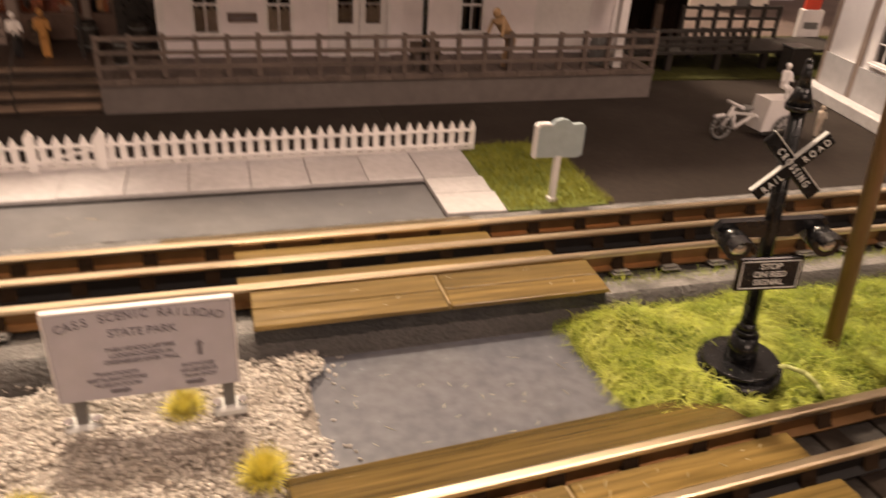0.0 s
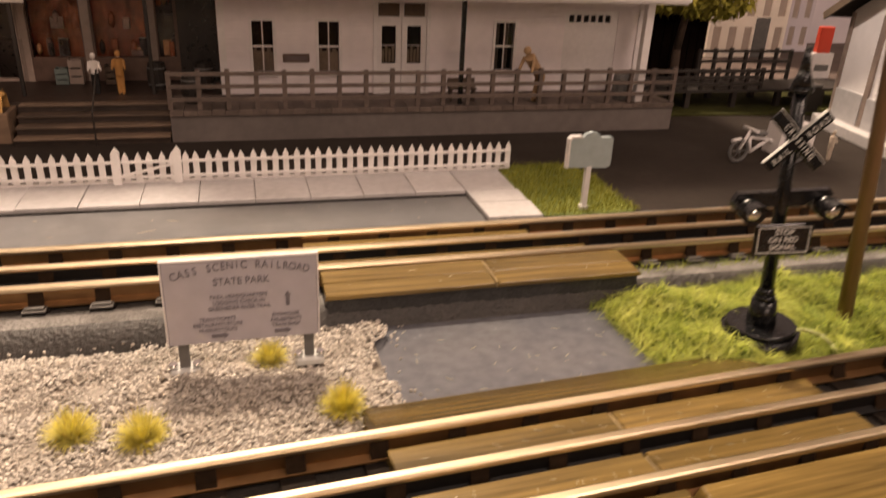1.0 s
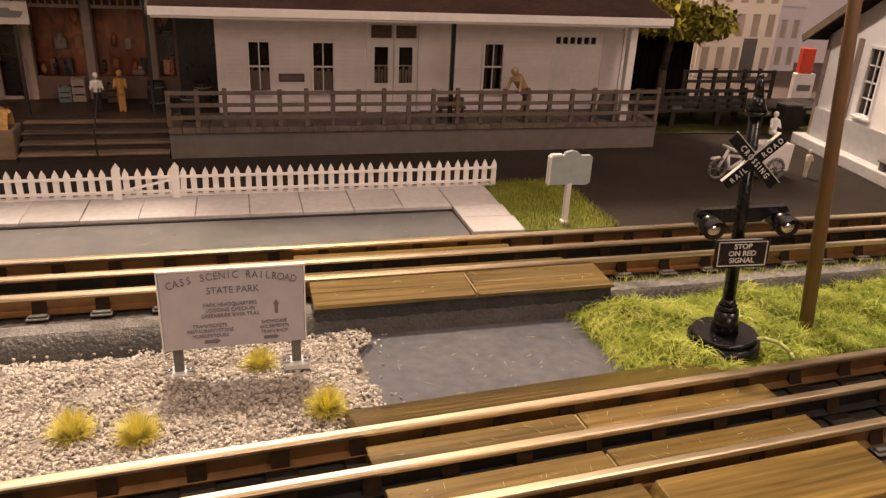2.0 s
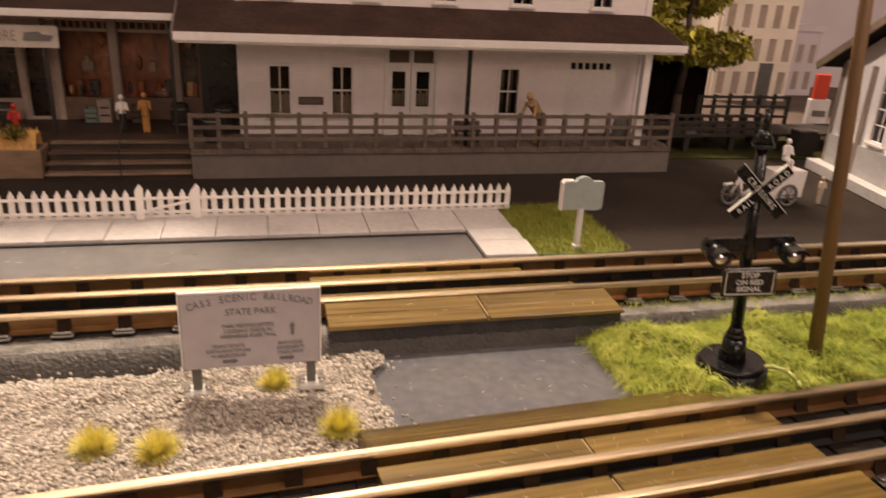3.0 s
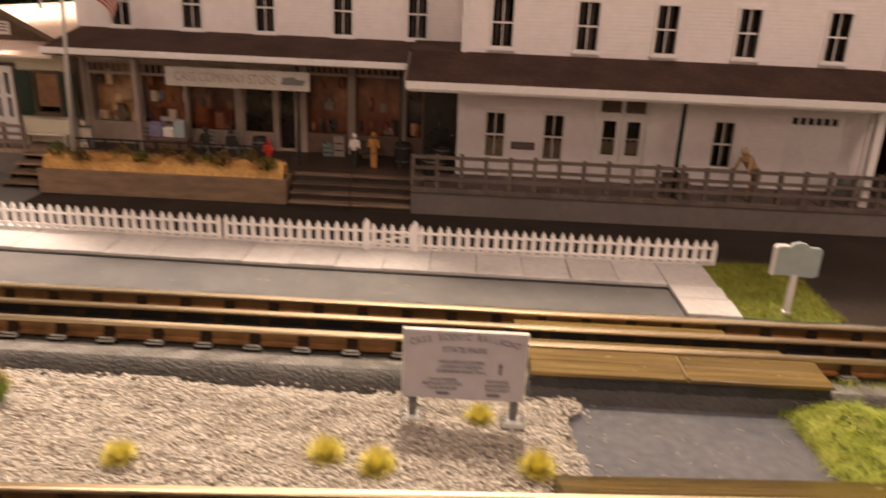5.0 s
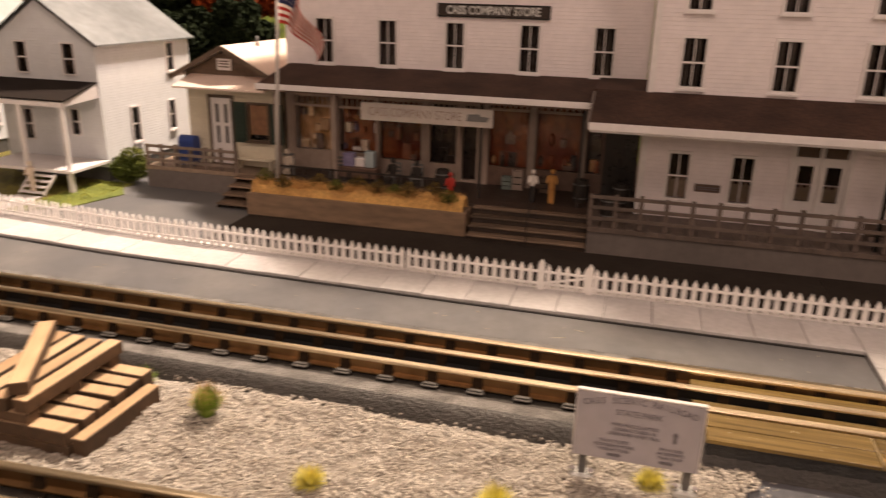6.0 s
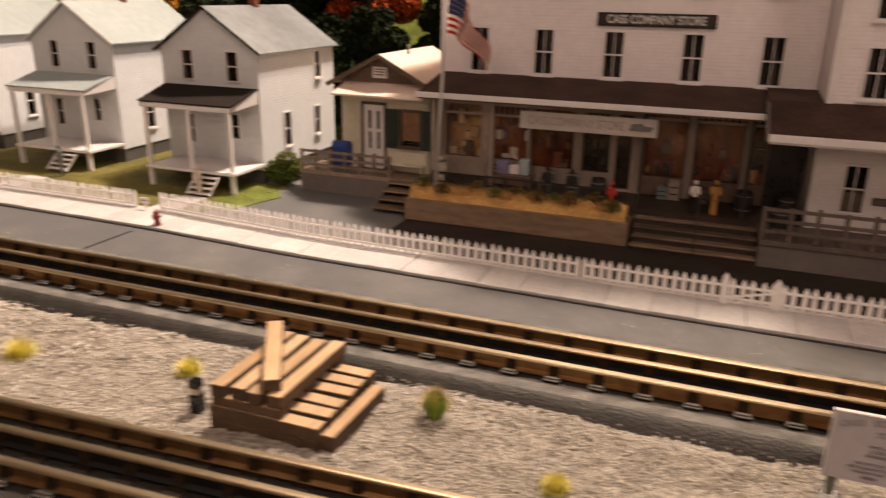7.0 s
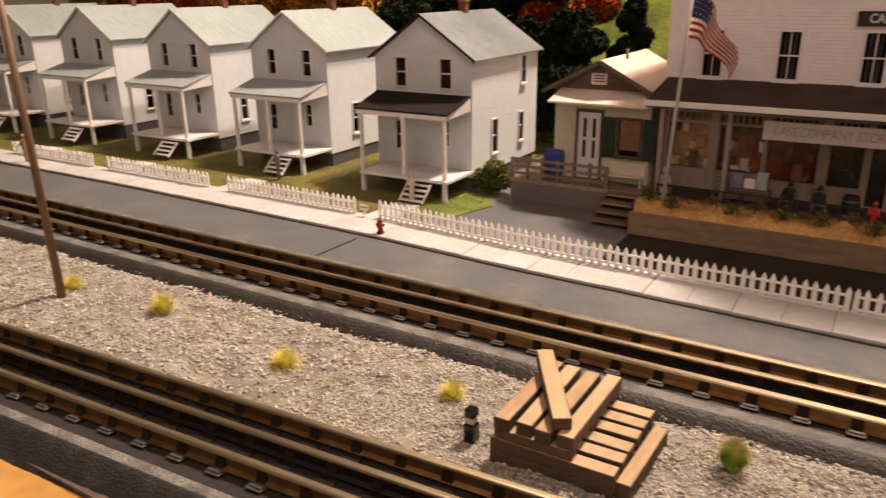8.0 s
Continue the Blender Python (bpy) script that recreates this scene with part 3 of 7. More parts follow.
def rail_bmesh(x0, x1):
    bm = bmesh.new()
    h = [(-0.0015, 0.0192), (-0.0013, 0.0197), (-0.0008, 0.0200), (0.0008, 0.0200), (0.0013, 0.0197), (0.0015, 0.0192), (0.0015, 0.0184), (0.0007, 0.0179), (0.0007, 0.0143), (0.0028, 0.0135), (0.0028, 0.0130), (-0.0028, 0.0130), (-0.0028, 0.0135), (-0.0007, 0.0143), (-0.0007, 0.0179), (-0.0015, 0.0184)]
    prism(bm, h, "x", x0, x1)
    for f in bm.faces:
        f.material_index = 0 if f.calc_center_median().z > 0.0186 else 1
    return bm


def track(label, m, x0, x1, tie_from, pitch):
    t = thing("railway_track", label, "track")
    t.matrix_basis = m
    for name, y, side, tag in (("rail", -0.0157, RAIL_WEB, "bronze running rail"), ("rail", 0.0157, RAIL_WEB, "bronze running rail"), ("centre_rail", 0.0, RAIL_BLACK, "blackened centre rail with a bright top")):
        r = part(name, rail_bmesh(x0, x1), [RAIL, side], t, tag)
        r.location.y = y
    bm = bmesh.new()
    box(bm, -0.0042, 0.0042, -0.0205, 0.0205, 0.0102, 0.0130, 0.0003)
    first = part("tie", bm, TIE, t)
    bm = bmesh.new()
    for s in (-1, 1):
        box(bm, -0.0036, 0.0036, s * 0.0200 - 0.0024, s * 0.0200 + 0.0024, 0.0130, 0.0136, 0.0002)
        box(bm, -0.0030, 0.0030, s * 0.0203 - 0.0010, s * 0.0203 + 0.0010, 0.0136, 0.0143, 0.0002)
    bmesh.ops.remove_doubles(bm, verts=bm.verts, dist=1e-7)
    plate = part("tie_plate", bm, PLATE, first, "pale spiked plate", "stuff")
    bm = bmesh.new()
    for y in (-0.0157, 0.0, 0.0157):
        for q in (-1, 1):
            prism(bm, [(y + q * 0.0008, 0.0130), (y + q * 0.0029, 0.0130), (y + q * 0.0018, 0.0145), (y + q * 0.0012, 0.0160), (y + q * 0.0008, 0.0176)], "x", -0.0023, 0.0023)
    clip = part("rail_clip", bm, CLIP, first, "dark rail clips", "stuff")
    n = int((x1 - tie_from) / pitch)
    first.location.x = tie_from
    for i in range(1, n + 1):
        o = new("tie", first.data)
        o.parent, o.location = t, (tie_from + i * pitch, 0, 0)
        p = new("tie_plate", plate.data)
        p.parent = o
        tagged(p, "pale spiked plate", kind="stuff")
        p = new("rail_clip", clip.data)
        p.parent = o
        tagged(p, "dark rail clips", kind="stuff")
    return t


PITCH = 0.0200
track("far three-rail toy train track with bronze rails and brown ties", pose(0, 0.2245, 0), -1.6, 0.75, -1.5908, PITCH)
track("near three-rail toy train track with bronze rails and brown ties", pose(0, 0.0970, 0, 0, 0, SLOPE), -1.4, 0.75, -1.395, PITCH)


def plank(parent, x0, x1, y0, y1, z0, z1, tilt=0.0, cut=0.0, strips=1):
    """A crossing timber of one or two strips, its ends cut at a slant."""
    bm = bmesh.new()
    mid = (y0 + y1) / 2
    for a, b in (((y0, mid - 0.0002), (mid + 0.0002, y1)) if strips == 2 else ((y0, y1),)):
        lo, hi = z1 + tilt * (a - y1), z1 + tilt * (b - y1)
        v = []
        for x, k in ((x0, 1), (x1, -1)):
            v.append([bm.verts.new(p) for p in ((x, a, z0), (x, b, z0), (x + k * cut, b, hi), (x + k * cut, a, lo))])
        for f in ((v[0][0], v[0][1], v[0][2], v[0][3]), (v[1][3], v[1][2], v[1][1], v[1][0]), *[(v[0][i], v[1][i], v[1][(i + 1) % 4], v[0][(i + 1) % 4]) for i in range(4)]):
            bm.faces.new(f)
    bmesh.ops.recalc_face_normals(bm, faces=bm.faces)
    bmesh.ops.bevel(bm, geom=list(bm.edges), offset=0.0002, segments=1, affect="EDGES")
    return part("crossing_timber", bm, PLANK, parent)


def crossing(label, m, spans):
    t = thing("grade_crossing", label, "crossing")
    t.matrix_basis = m
    for s in spans:
        plank(t, *s)
    return t


far_cross = crossing("brown timber grade crossing planks on the far track", pose(0, 0.2245, 0), [
    (0.000, 0.0596, -0.0368, -0.0187, 0.0166, 0.0192, 0.05, 0.0003, 2), (0.0598, 0.1160, -0.0368, -0.0187, 0.0166, 0.0192, 0.05, 0.0010, 2),
    (-0.004, 0.1080, -0.0130, -0.0050, 0.0131, 0.0166, 0, 0.0008), (-0.004, 0.0900, 0.0030, 0.0128, 0.0131, 0.0166, 0, 0.0008),
    (-0.030, 0.0900, 0.0190, 0.0310, 0.0118, 0.0140, -0.30, 0.002)])
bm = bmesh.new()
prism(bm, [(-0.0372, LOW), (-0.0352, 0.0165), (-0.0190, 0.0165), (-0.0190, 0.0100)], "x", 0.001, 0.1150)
part("foam_base", bm, FOAM_SHADED, far_cross, "grey foam under the planks, coloured dark for shade")
bm = bmesh.new()
box(bm, 0.0594, 0.0600, -0.0366, -0.0189, 0.0170, 0.01905)
part("glue_line", bm, GLUE, far_cross, "pale dried glue in the joint")
near_cross = crossing("brown timber grade crossing planks on the near track", pose(0, 0.0970, 0, 0, 0, SLOPE), [
    (0.0040, 0.1250, 0.0186, 0.0365, 0.0070, 0.0115, -0.36, 0.002),
    (0.0062, 0.0660, 0.0032, 0.0126, 0.0131, 0.0166, 0, 0.0002), (0.0662, 0.1310, 0.0032, 0.0126, 0.0131, 0.0166, 0, 0.0008),
    (0.0072, 0.0660, -0.0130, -0.0042, 0.0131, 0.0166, 0, 0.0002), (0.0662, 0.1325, -0.0130, -0.0042, 0.0131, 0.0166, 0, 0.0008),
    (0.012, 0.0700, -0.0370, -0.0190, 0.0140, 0.0176, 0.05, 0.002), (0.0702, 0.1370, -0.0370, -0.0190, 0.0140, 0.0176, 0.05, 0.002)])
for y0, y1 in ((0.0034, 0.0120), (-0.0128, -0.0058)):
    bm = bmesh.new()
    box(bm, 0.0658, 0.0664, y0, y1, 0.0140, 0.01655)
    part("glue_line", bm, GLUE, near_cross, "pale dried glue in the joint")


# ---- the sidewalk: slabs along the street, and the short walk to the track ----
def along(points, x):
    for (x0, y0), (x1, y1) in zip(points, points[1:]):
        if x1 <= x <= x0:
            return y0 + (y1 - y0) * (x - x0) / (x1 - x0)
    return points[-1][1]


KERB = [(0.2, 0.2955), (0.08, 0.2955), (-0.12, 0.2975), (-0.35, 0.3035), (-0.475, 0.3125), (-0.74, 0.3190), (-1.7, 0.3210)]
FENCE = [(0.2, 0.3265), (0.08, 0.3265), (-0.12, 0.3275), (-0.35, 0.3345), (-0.49, 0.3480), (-0.74, 0.3500), (-1.7, 0.3500)]
walk_way = thing("sidewalk", "pale concrete sidewalk slabs along the street beside a picket fence", "sidewalk")
walk_way["kind"] = "structure"
# thin dark strip in place of the shadow line at the slabs' foot
bm = bmesh.new()
line = [0.08 - 0.008 * k for k in range(215)]
sweep(bm, [(u, along(KERB, u) - 0.0006 - 0.0004 * noise.noise((u * 30, 2, 0)), STREET + 0.0003) for u in line], 0.0016, 0.0009)
part("kerb", bm, KERB_GAP, walk_way, "dark strip standing in for the shadowed gap below the slabs")
x = 0.0800
while x > -1.6:
    w = 0.0248
    bm = bmesh.new()
    a, b = x, x - w + 0.0003
    o = [(b, along(KERB, b)), (a, along(KERB, a)), (a, along(FENCE, a) + 0.0045), (b, along(FENCE, b) + 0.0045)]
    prism(bm, o, "z", STREET + 0.0001, 0.0142 - 0.00025 * ((int(x * 4000)) % 2))
    bmesh.ops.bevel(bm, geom=[e for e in bm.edges if e.calc_length() > 0.01], offset=0.0003, segments=1, affect="EDGES")
    part("slab", bm, SIDEWALK, walk_way)
    x -= w
for k, (a, b) in enumerate(((0.2955, 0.3310), (0.2790, 0.2952), (0.2592, 0.2787))):
    bm = bmesh.new()
    prism(bm, [(0.0804, a), (0.1058, a - 0.001), (0.1068, b - 0.001), (0.0804, b)], "z", STREET + 0.0001, 0.0142)
    bmesh.ops.bevel(bm, geom=[e for e in bm.edges if e.calc_length() > 0.01], offset=0.0003, segments=1, affect="EDGES")
    part("slab", bm, SIDEWALK, walk_way)


# ---- picket fences ----
def picket_mesh(h):
    bm = bmesh.new()
    w = 0.0014
    prism(bm, [(-w, 0.0004), (w, 0.0004), (w, h - 0.003), (w * 0.75, h - 0.0022), (0, h), (-w * 0.75, h - 0.0022), (-w, h - 0.003)], "y", -0.0005, 0.0005)
    return bm


def fence_run(label, x0, x1, high, pitch=0.0052, lift=0.0, gate=None):
    t = thing("picket_fence", label, "fence", group="fences along the sidewalk")
    proto = None
    n = max(2, round((x0 - x1) / pitch))
    base = 0.0142 - 0.0002 + lift
    for i in range(n + 1):
        x = x0 + (x1 - x0) * i / n
        if proto is None:
            o = part("picket", picket_mesh(high), FENCE_WHITE, t)
            proto = o.data
        else:
            o = new("picket", proto)
            o.parent = t
        o.location = (x, along(FENCE, x) + 0.0004 * math.sin(i * 2.1), base)
        o.rotation_euler = (0.01 * math.sin(i * 1.7), 0.03 * math.sin(i * 3.3), 0)
    for z in (0.22, 0.70):
        bm = bmesh.new()
        steps = [x0 + (x1 - x0) * k / 12 for k in range(13)]
        sweep(bm, [(a, along(FENCE, a) - 0.0011, base + z * high) for a in steps], 0.0011, 0.0013)
        part("fence_rail", bm, FENCE_WHITE, t)
    bm = bmesh.new()
    sweep(bm, [(x0 + (x1 - x0) * k / 10, along(FENCE, x0 + (x1 - x0) * k / 10) + 0.0012, base + 0.0004) for k in range(11)], 0.003, 0.0008)
    part("base_strip", bm, FENCE_WHITE, t)
    for g in gate or ():
        bm = bmesh.new()
        y = along(FENCE, g)
        prism(bm, [(g - 0.0018, base), (g + 0.0018, base), (g + 0.0018, base + high), (g + 0.0010, base + high + 0.0012), (g, base + high + 0.0026), (g - 0.0010, base + high + 0.0012), (g - 0.0018, base + high)], "y", y - 0.0026, y + 0.0008)
        part("gate_post", bm, FENCE_WHITE, t)
    if gate:
        bm = bmesh.new()
        y = along(FENCE, gate[0]) - 0.002
        bar(bm, (gate[1], y, base + 0.25 * high), (gate[0], y, base + 0.66 * high), 0.0010, 0.0012)
        part("gate_brace", bm, FENCE_WHITE, t)
    return t


fence_run("white plastic picket fence with a braced gate on the sidewalk", 0.1120, -0.1600, 0.0150, gate=(-0.0535, -0.0805))
fence_run("long white plastic picket fence panel on the sidewalk", -0.1640, -0.4870, 0.0150, 0.0054)
fence_run("short white picket fence in front of a company house", -0.5130, -0.6530, 0.0140, 0.0054)
fence_run("short white picket fence in front of a company house", -0.6810, -0.8230, 0.0140, 0.0054)
fence_run("short white picket fence in front of a company house", -0.8500, -0.9900, 0.0140, 0.0054)


# ---- buildings ----
def window(parent, u0, u1, z0, z1, w, facing="-y", cols=2, rows=2, curtain=None, sill=True, trim=0.0018, depth=0.0012, frame_mat=None, blind=None, lace=False):
    """A sash window in its opening: frame, bars, panes, sill, sometimes a curtain behind. w: the wall's face; outward is -w for -y, +w for x."""
    s = -1 if facing == "-y" else 1
    fm = frame_mat or TRIM
    win = part("window", frame_bm(u0, u1, z0, z1, w, s, facing, trim, depth), fm, parent)
    t = 0.0007
    bm = bmesh.new()
    iu0, iu1 = u0, u1
    for k in range(1, cols):
        u = iu0 + (iu1 - iu0) * k / cols
        box_u(bm, u - t / 2, u + t / 2, w - s * 0.0004, w - s * 0.0011, z0, z1, facing)
    for k in range(1, rows):
        z = z0 + (z1 - z0) * k / rows
        tt = t * (1.6 if k * 2 == rows else 1)
        box_u(bm, iu0, iu1, w - s * 0.0003, w - s * 0.0012, z - tt / 2, z + tt / 2, facing)
    if len(bm.verts):
        part("glazing_bar", bm, fm, win)
    else:
        bm.free()
    bm = bmesh.new()
    box_u(bm, u0, u1, w - s * 0.0013, w - s * 0.0016, z0, z1, facing)
    part("pane", bm, PANE, win, "dark window glass")
    if sill:
        bm = bmesh.new()
        box_u(bm, u0 - trim * 1.4, u1 + trim * 1.4, w + s * 0.0024, w, z0 - trim - 0.001, z0 - trim + 0.0004, facing)
        part("sill", bm, fm, win)
    # a sheet close behind the pane, its dark colour standing for an unlit room
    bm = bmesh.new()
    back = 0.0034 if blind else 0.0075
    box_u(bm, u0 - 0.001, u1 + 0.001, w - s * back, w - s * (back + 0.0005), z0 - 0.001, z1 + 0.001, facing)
    part("blind", bm, blind or UNLIT_ROOM, win, "dark sheet behind the glass in place of an unlit room")
    if curtain:
        bm = bmesh.new()
        mid = z0 + (z1 - z0) * curtain
        n = 10
        for k in range(n):
            a, b = u0 + (u1 - u0) * k / n, u0 + (u1 - u0) * (k + 1) / n
            dz = 0.0012 * math.sin(k * 1.9)
            box_u(bm, a, b, w - s * (0.0030 + 0.0006 * (k % 2)), w - s * (0.0033 + 0.0006 * (k % 2)), z0, mid + dz, facing)
        part("curtain", bm, CREAM, win, "pale half curtain")
    if lace:
        bm = bmesh.new()
        for f0, f1 in ((0.16, 0.30), (0.62, 0.80)):
            for k in range(4):
                a, b = (u0 + (u1 - u0) * (f0 + (f1 - f0) * q / 4) for q in (k, k + 1))
                d = 0.0032 + 0.0007 * (k % 2)
                box_u(bm, a, b, w - s * d, w - s * (d + 0.0003), z0, z1, facing)
        part("curtain", bm, LACE, win, "grey lace curtain")
    return win


def frame_bm(u0, u1, z0, z1, w, s, facing, t, d):
    bm = bmesh.new()
    box_u(bm, u0 - t, u0, w + s * d, w - s * 0.0016, z0 - t, z1 + t, facing, 0, 0.0001)
    box_u(bm, u1, u1 + t, w + s * d, w - s * 0.0016, z0 - t, z1 + t, facing, 0, 0.0001)
    box_u(bm, u0, u1, w + s * d, w - s * 0.0016, z1, z1 + t, facing, 0, 0.0001)
    box_u(bm, u0, u1, w + s * d, w - s * 0.0016, z0 - t, z0, facing, 0, 0.0001)
    return bm


def slab_roof(points, thick):
    """A sloping roof plate from four corners, pushed down by its thickness."""
    bm = bmesh.new()
    top = [bm.verts.new(p) for p in points]
    low = [bm.verts.new((p[0], p[1], p[2] - thick)) for p in points]
    bm.faces.new(top)
    bm.faces.new(low[::-1])
    n = len(points)
    for i in range(n):
        bm.faces.new((top[i], low[i], low[(i + 1) % n], top[(i + 1) % n]))
    bmesh.ops.recalc_face_normals(bm, faces=bm.faces)
    return bm


def railing(parent, x0, x1, y, z0, high, n, material, name_post="railing_post"):
    for i in range(n + 1):
        x = x0 + (x1 - x0) * i / n
        bm = bmesh.new()
        box(bm, x - 0.0013, x + 0.0013, y - 0.0013, y + 0.0013, z0, z0 + high + 0.0006 * ((i * 7) % 3), 0.0002)
        part(name_post, bm, material, parent)
    for f in (0.28, 0.62, 0.95):
        bm = bmesh.new()
        bar(bm, (x0, y - 0.0018, z0 + f * high), (x1, y - 0.0018, z0 + f * high), 0.0010, 0.0022)
        part("railing_board", bm, material, parent)


# --- depot: two storeys and more of white clapboard, a porch with a shingled roof ---
DX0, DX1, DY = -0.0335, 0.2480, 0.4449
depot = thing("depot_building", "white clapboard depot with a shingled porch roof and grey deck", "building")
low_wins = [(-0.0137, -0.0014, 0.0440, 0.0742), (0.0262, 0.0388, 0.0440, 0.0742), (0.1415, 0.1545, 0.0445, 0.0748)]
low_doors = [(0.0625, 0.0950, 0.0310, 0.0868)]
up_wins = [(x, x + 0.0133, 0.1180, 0.1480) for x in (-0.0137, 0.0420, 0.0932, 0.1462, 0.2040)]
top_wins = [(x, x + 0.0133, 0.1655, 0.1955) for x in (-0.0137, 0.0420, 0.0932, 0.1462, 0.2040)]
garage = (0.1900, 0.2290, 0.0310, 0.0830)
# above the top windows the walls are unseen, carried up to shade the sidewalk
bm = bmesh.new()
sheet_wall(bm, DX0, DX1, 0.0302, 0.3250, DY, DY + 0.0030, low_wins + low_doors + up_wins + top_wins + [garage])
part("wall", bm, SIDING, depot, "white clapboard front wall")
bm = bmesh.new()
box(bm, DX0, DX0 + 0.003, DY + 0.0032, DY + 0.20, 0.0302, 0.3250)
part("wall", bm, SIDING, depot)
bm = bmesh.new()
box(bm, DX1 - 0.003, DX1, DY + 0.0032, DY + 0.20, 0.0302, 0.3250)
part("wall", bm, SIDING, depot)
bm = bmesh.new()
box(bm, DX0, DX1, DY + 0.2002, DY + 0.203, 0.0302, 0.3250)
part("wall", bm, SIDING, depot)
# unseen roof, its height set by the shadow wanted on the slabs
part("roof", slab_roof([(DX0 - 0.008, DY - 0.012, 0.3255), (DX1 + 0.008, DY - 0.012, 0.3255), (DX1 + 0.008, DY + 0.21, 0.3310), (DX0 - 0.008, DY + 0.21, 0.3310)], 0.004), SHINGLE, depot)
for i, (a, b, c, d) in enumerate(low_wins):
    window(depot, a, b, c, d, DY, curtain=0.42 if i < 2 else None, rows=2, lace=i == 2)
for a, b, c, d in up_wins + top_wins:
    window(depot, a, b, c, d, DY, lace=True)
for x in (DX0, DX1 - 0.0042):
    bm = bmesh.new()
    box(bm, x, x + 0.0042, DY - 0.0012, DY - 0.0001, 0.0302, 0.3240)
    part("corner_board", bm, TRIM, depot)
# double door with transoms
a, b, c, d = low_doors[0]
door = part("door", frame_bm(a, b, c, d, DY, -1, "-y", 0.0022, 0.0014), TRIM, depot, "white double door with tall lights")
for u0, u1 in ((a, (a + b) / 2 - 0.0002), ((a + b) / 2 + 0.0002, b)):
    bm = bmesh.new()
    sheet_wall(bm, u0, u1, c, d, DY + 0.0004, DY + 0.0022, [(u0 + 0.0035, u1 - 0.0035, c + 0.0176, c + 0.0410), (u0 + 0.0012, u1 - 0.0012, d - 0.0092, d - 0.0010)])
    leaf = part("door_leaf", bm, TRIM, door)
    bm = bmesh.new()
    box(bm, u0 + 0.0036, u1 - 0.0036, DY + 0.0012, DY + 0.0015, c + 0.0177, c + 0.0409)
    part("pane", bm, PANE, leaf, "dark window glass")
    bm = bmesh.new()
    box(bm, u0 + 0.0013, u1 - 0.0013, DY + 0.0012, DY + 0.0016, d - 0.0091, d - 0.0011)
    part("transom_panel", bm, BROWN_GABLE, leaf, "brown transom light")
    bm = bmesh.new()
    box(bm, u0 + 0.0036, u1 - 0.0036, DY + 0.0014, DY + 0.0020, c + 0.0285, c + 0.0293)
    part("glazing_bar", bm, TRIM, leaf)
    bm = bmesh.new()
    for k in range(4):
        x = u0 + 0.0040 + 0.0022 * k
        box(bm, x, x + 0.0016, DY + 0.0030, DY + 0.0034, c + 0.0180, c + 0.0262 + 0.002 * (k % 2))
    part("curtain", bm, CREAM, leaf, "pale half curtain")
# dark sheet in place of the unlit room behind the door
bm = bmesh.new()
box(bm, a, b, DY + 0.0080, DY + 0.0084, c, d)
part("blind", bm, UNLIT_ROOM, door, "dark sheet behind the glass in place of an unlit room")
# freight door with a strip of small lights
a, b, c, d = garage
freight = part("freight_door", sheet_wall(bmesh.new(), a, b, c, d, DY + 0.0006, DY + 0.0024, [(a + 0.0030 + 0.0053 * k, a + 0.0070 + 0.0053 * k, d - 0.0075, d - 0.0028) for k in range(6)]), TRIM, depot, "plain white freight door with six small lights")
# dark sheet in place of the unlit room behind the small lights
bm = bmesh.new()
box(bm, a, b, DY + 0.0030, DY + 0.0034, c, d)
part("blind", bm, UNLIT_ROOM, freight, "dark sheet behind the glass in place of an unlit room")
bm = bmesh.new()
box(bm, 0.0040, 0.0203, DY - 0.0010, DY - 0.0002, 0.0496, 0.0548, 0.0002)
plaque = part("plaque", bm, STORE_TRIM, depot, "small grey sign board with unreadable lines")
bm = bmesh.new()
for z in (0.0512, 0.0526):
    box(bm, 0.0052, 0.0191, DY - 0.0013, DY - 0.0010, z, z + 0.0006)
part("sign_bar", bm, INK, plaque)
# porch: deck, skirt, posts, roof
PX0, PX1, PY = -0.0615, 0.2560, 0.4047
for k in range(42):
    w = (PX1 - PX0) / 42
    bm = bmesh.new()
    box(bm, PX0 + k * w, PX0 + (k + 1) * w - 0.0003, PY - 0.0012, DY - 0.0002, 0.0268, 0.0300 - 0.0002 * ((k * 5) % 3))
    part("deck_board", bm, GREY_WOOD, depot)
bm = bmesh.new()
box(bm, PX0, PX1, PY, PY + 0.002, STREET, 0.0262)
part("skirt", bm, SKIRT, depot, "smooth grey skirt board under the deck")
bm = bmesh.new()
box(bm, PX0, PX0 + 0.002, PY + 0.0022, DY - 0.001, STREET, 0.0262)
box(bm, PX1 - 0.002, PX1, PY + 0.0022, DY - 0.001, STREET, 0.0262)
box(bm, DX0, DX1, DY, DY + 0.2, STREET, 0.0300)
part("skirt", bm, SKIRT, depot)
railing(depot, PX0 + 0.0006, PX1 - 0.001, PY + 0.0020, 0.0300, 0.0212, 20, GREY_WOOD)
ex0, ex1, ey = -0.0662, 0.2530, 0.3992
part("porch_roof", slab_roof([(ex0, ey, 0.0985), (ex1, ey, 0.0985), (ex1 - 0.006, DY - 0.0003, 0.1135), (ex0 + 0.0, DY - 0.0003, 0.1135)], 0.0016), SHINGLE, depot, "dark shingled porch roof")
bm = bmesh.new()
box(bm, ex0, ex1, ey - 0.0016, ey - 0.0001, 0.0936, 0.0983, 0.0002)
part("fascia", bm, TRIM, depot, "white fascia board along the eave")
bm = bmesh.new()
bar(bm, (ex0 - 0.0006, ey - 0.001, 0.0958), (ex0 - 0.0006, DY - 0.002, 0.1100), 0.0014, 0.0046)
part("rake_board", bm, SKIRT, depot)
bm = bmesh.new()
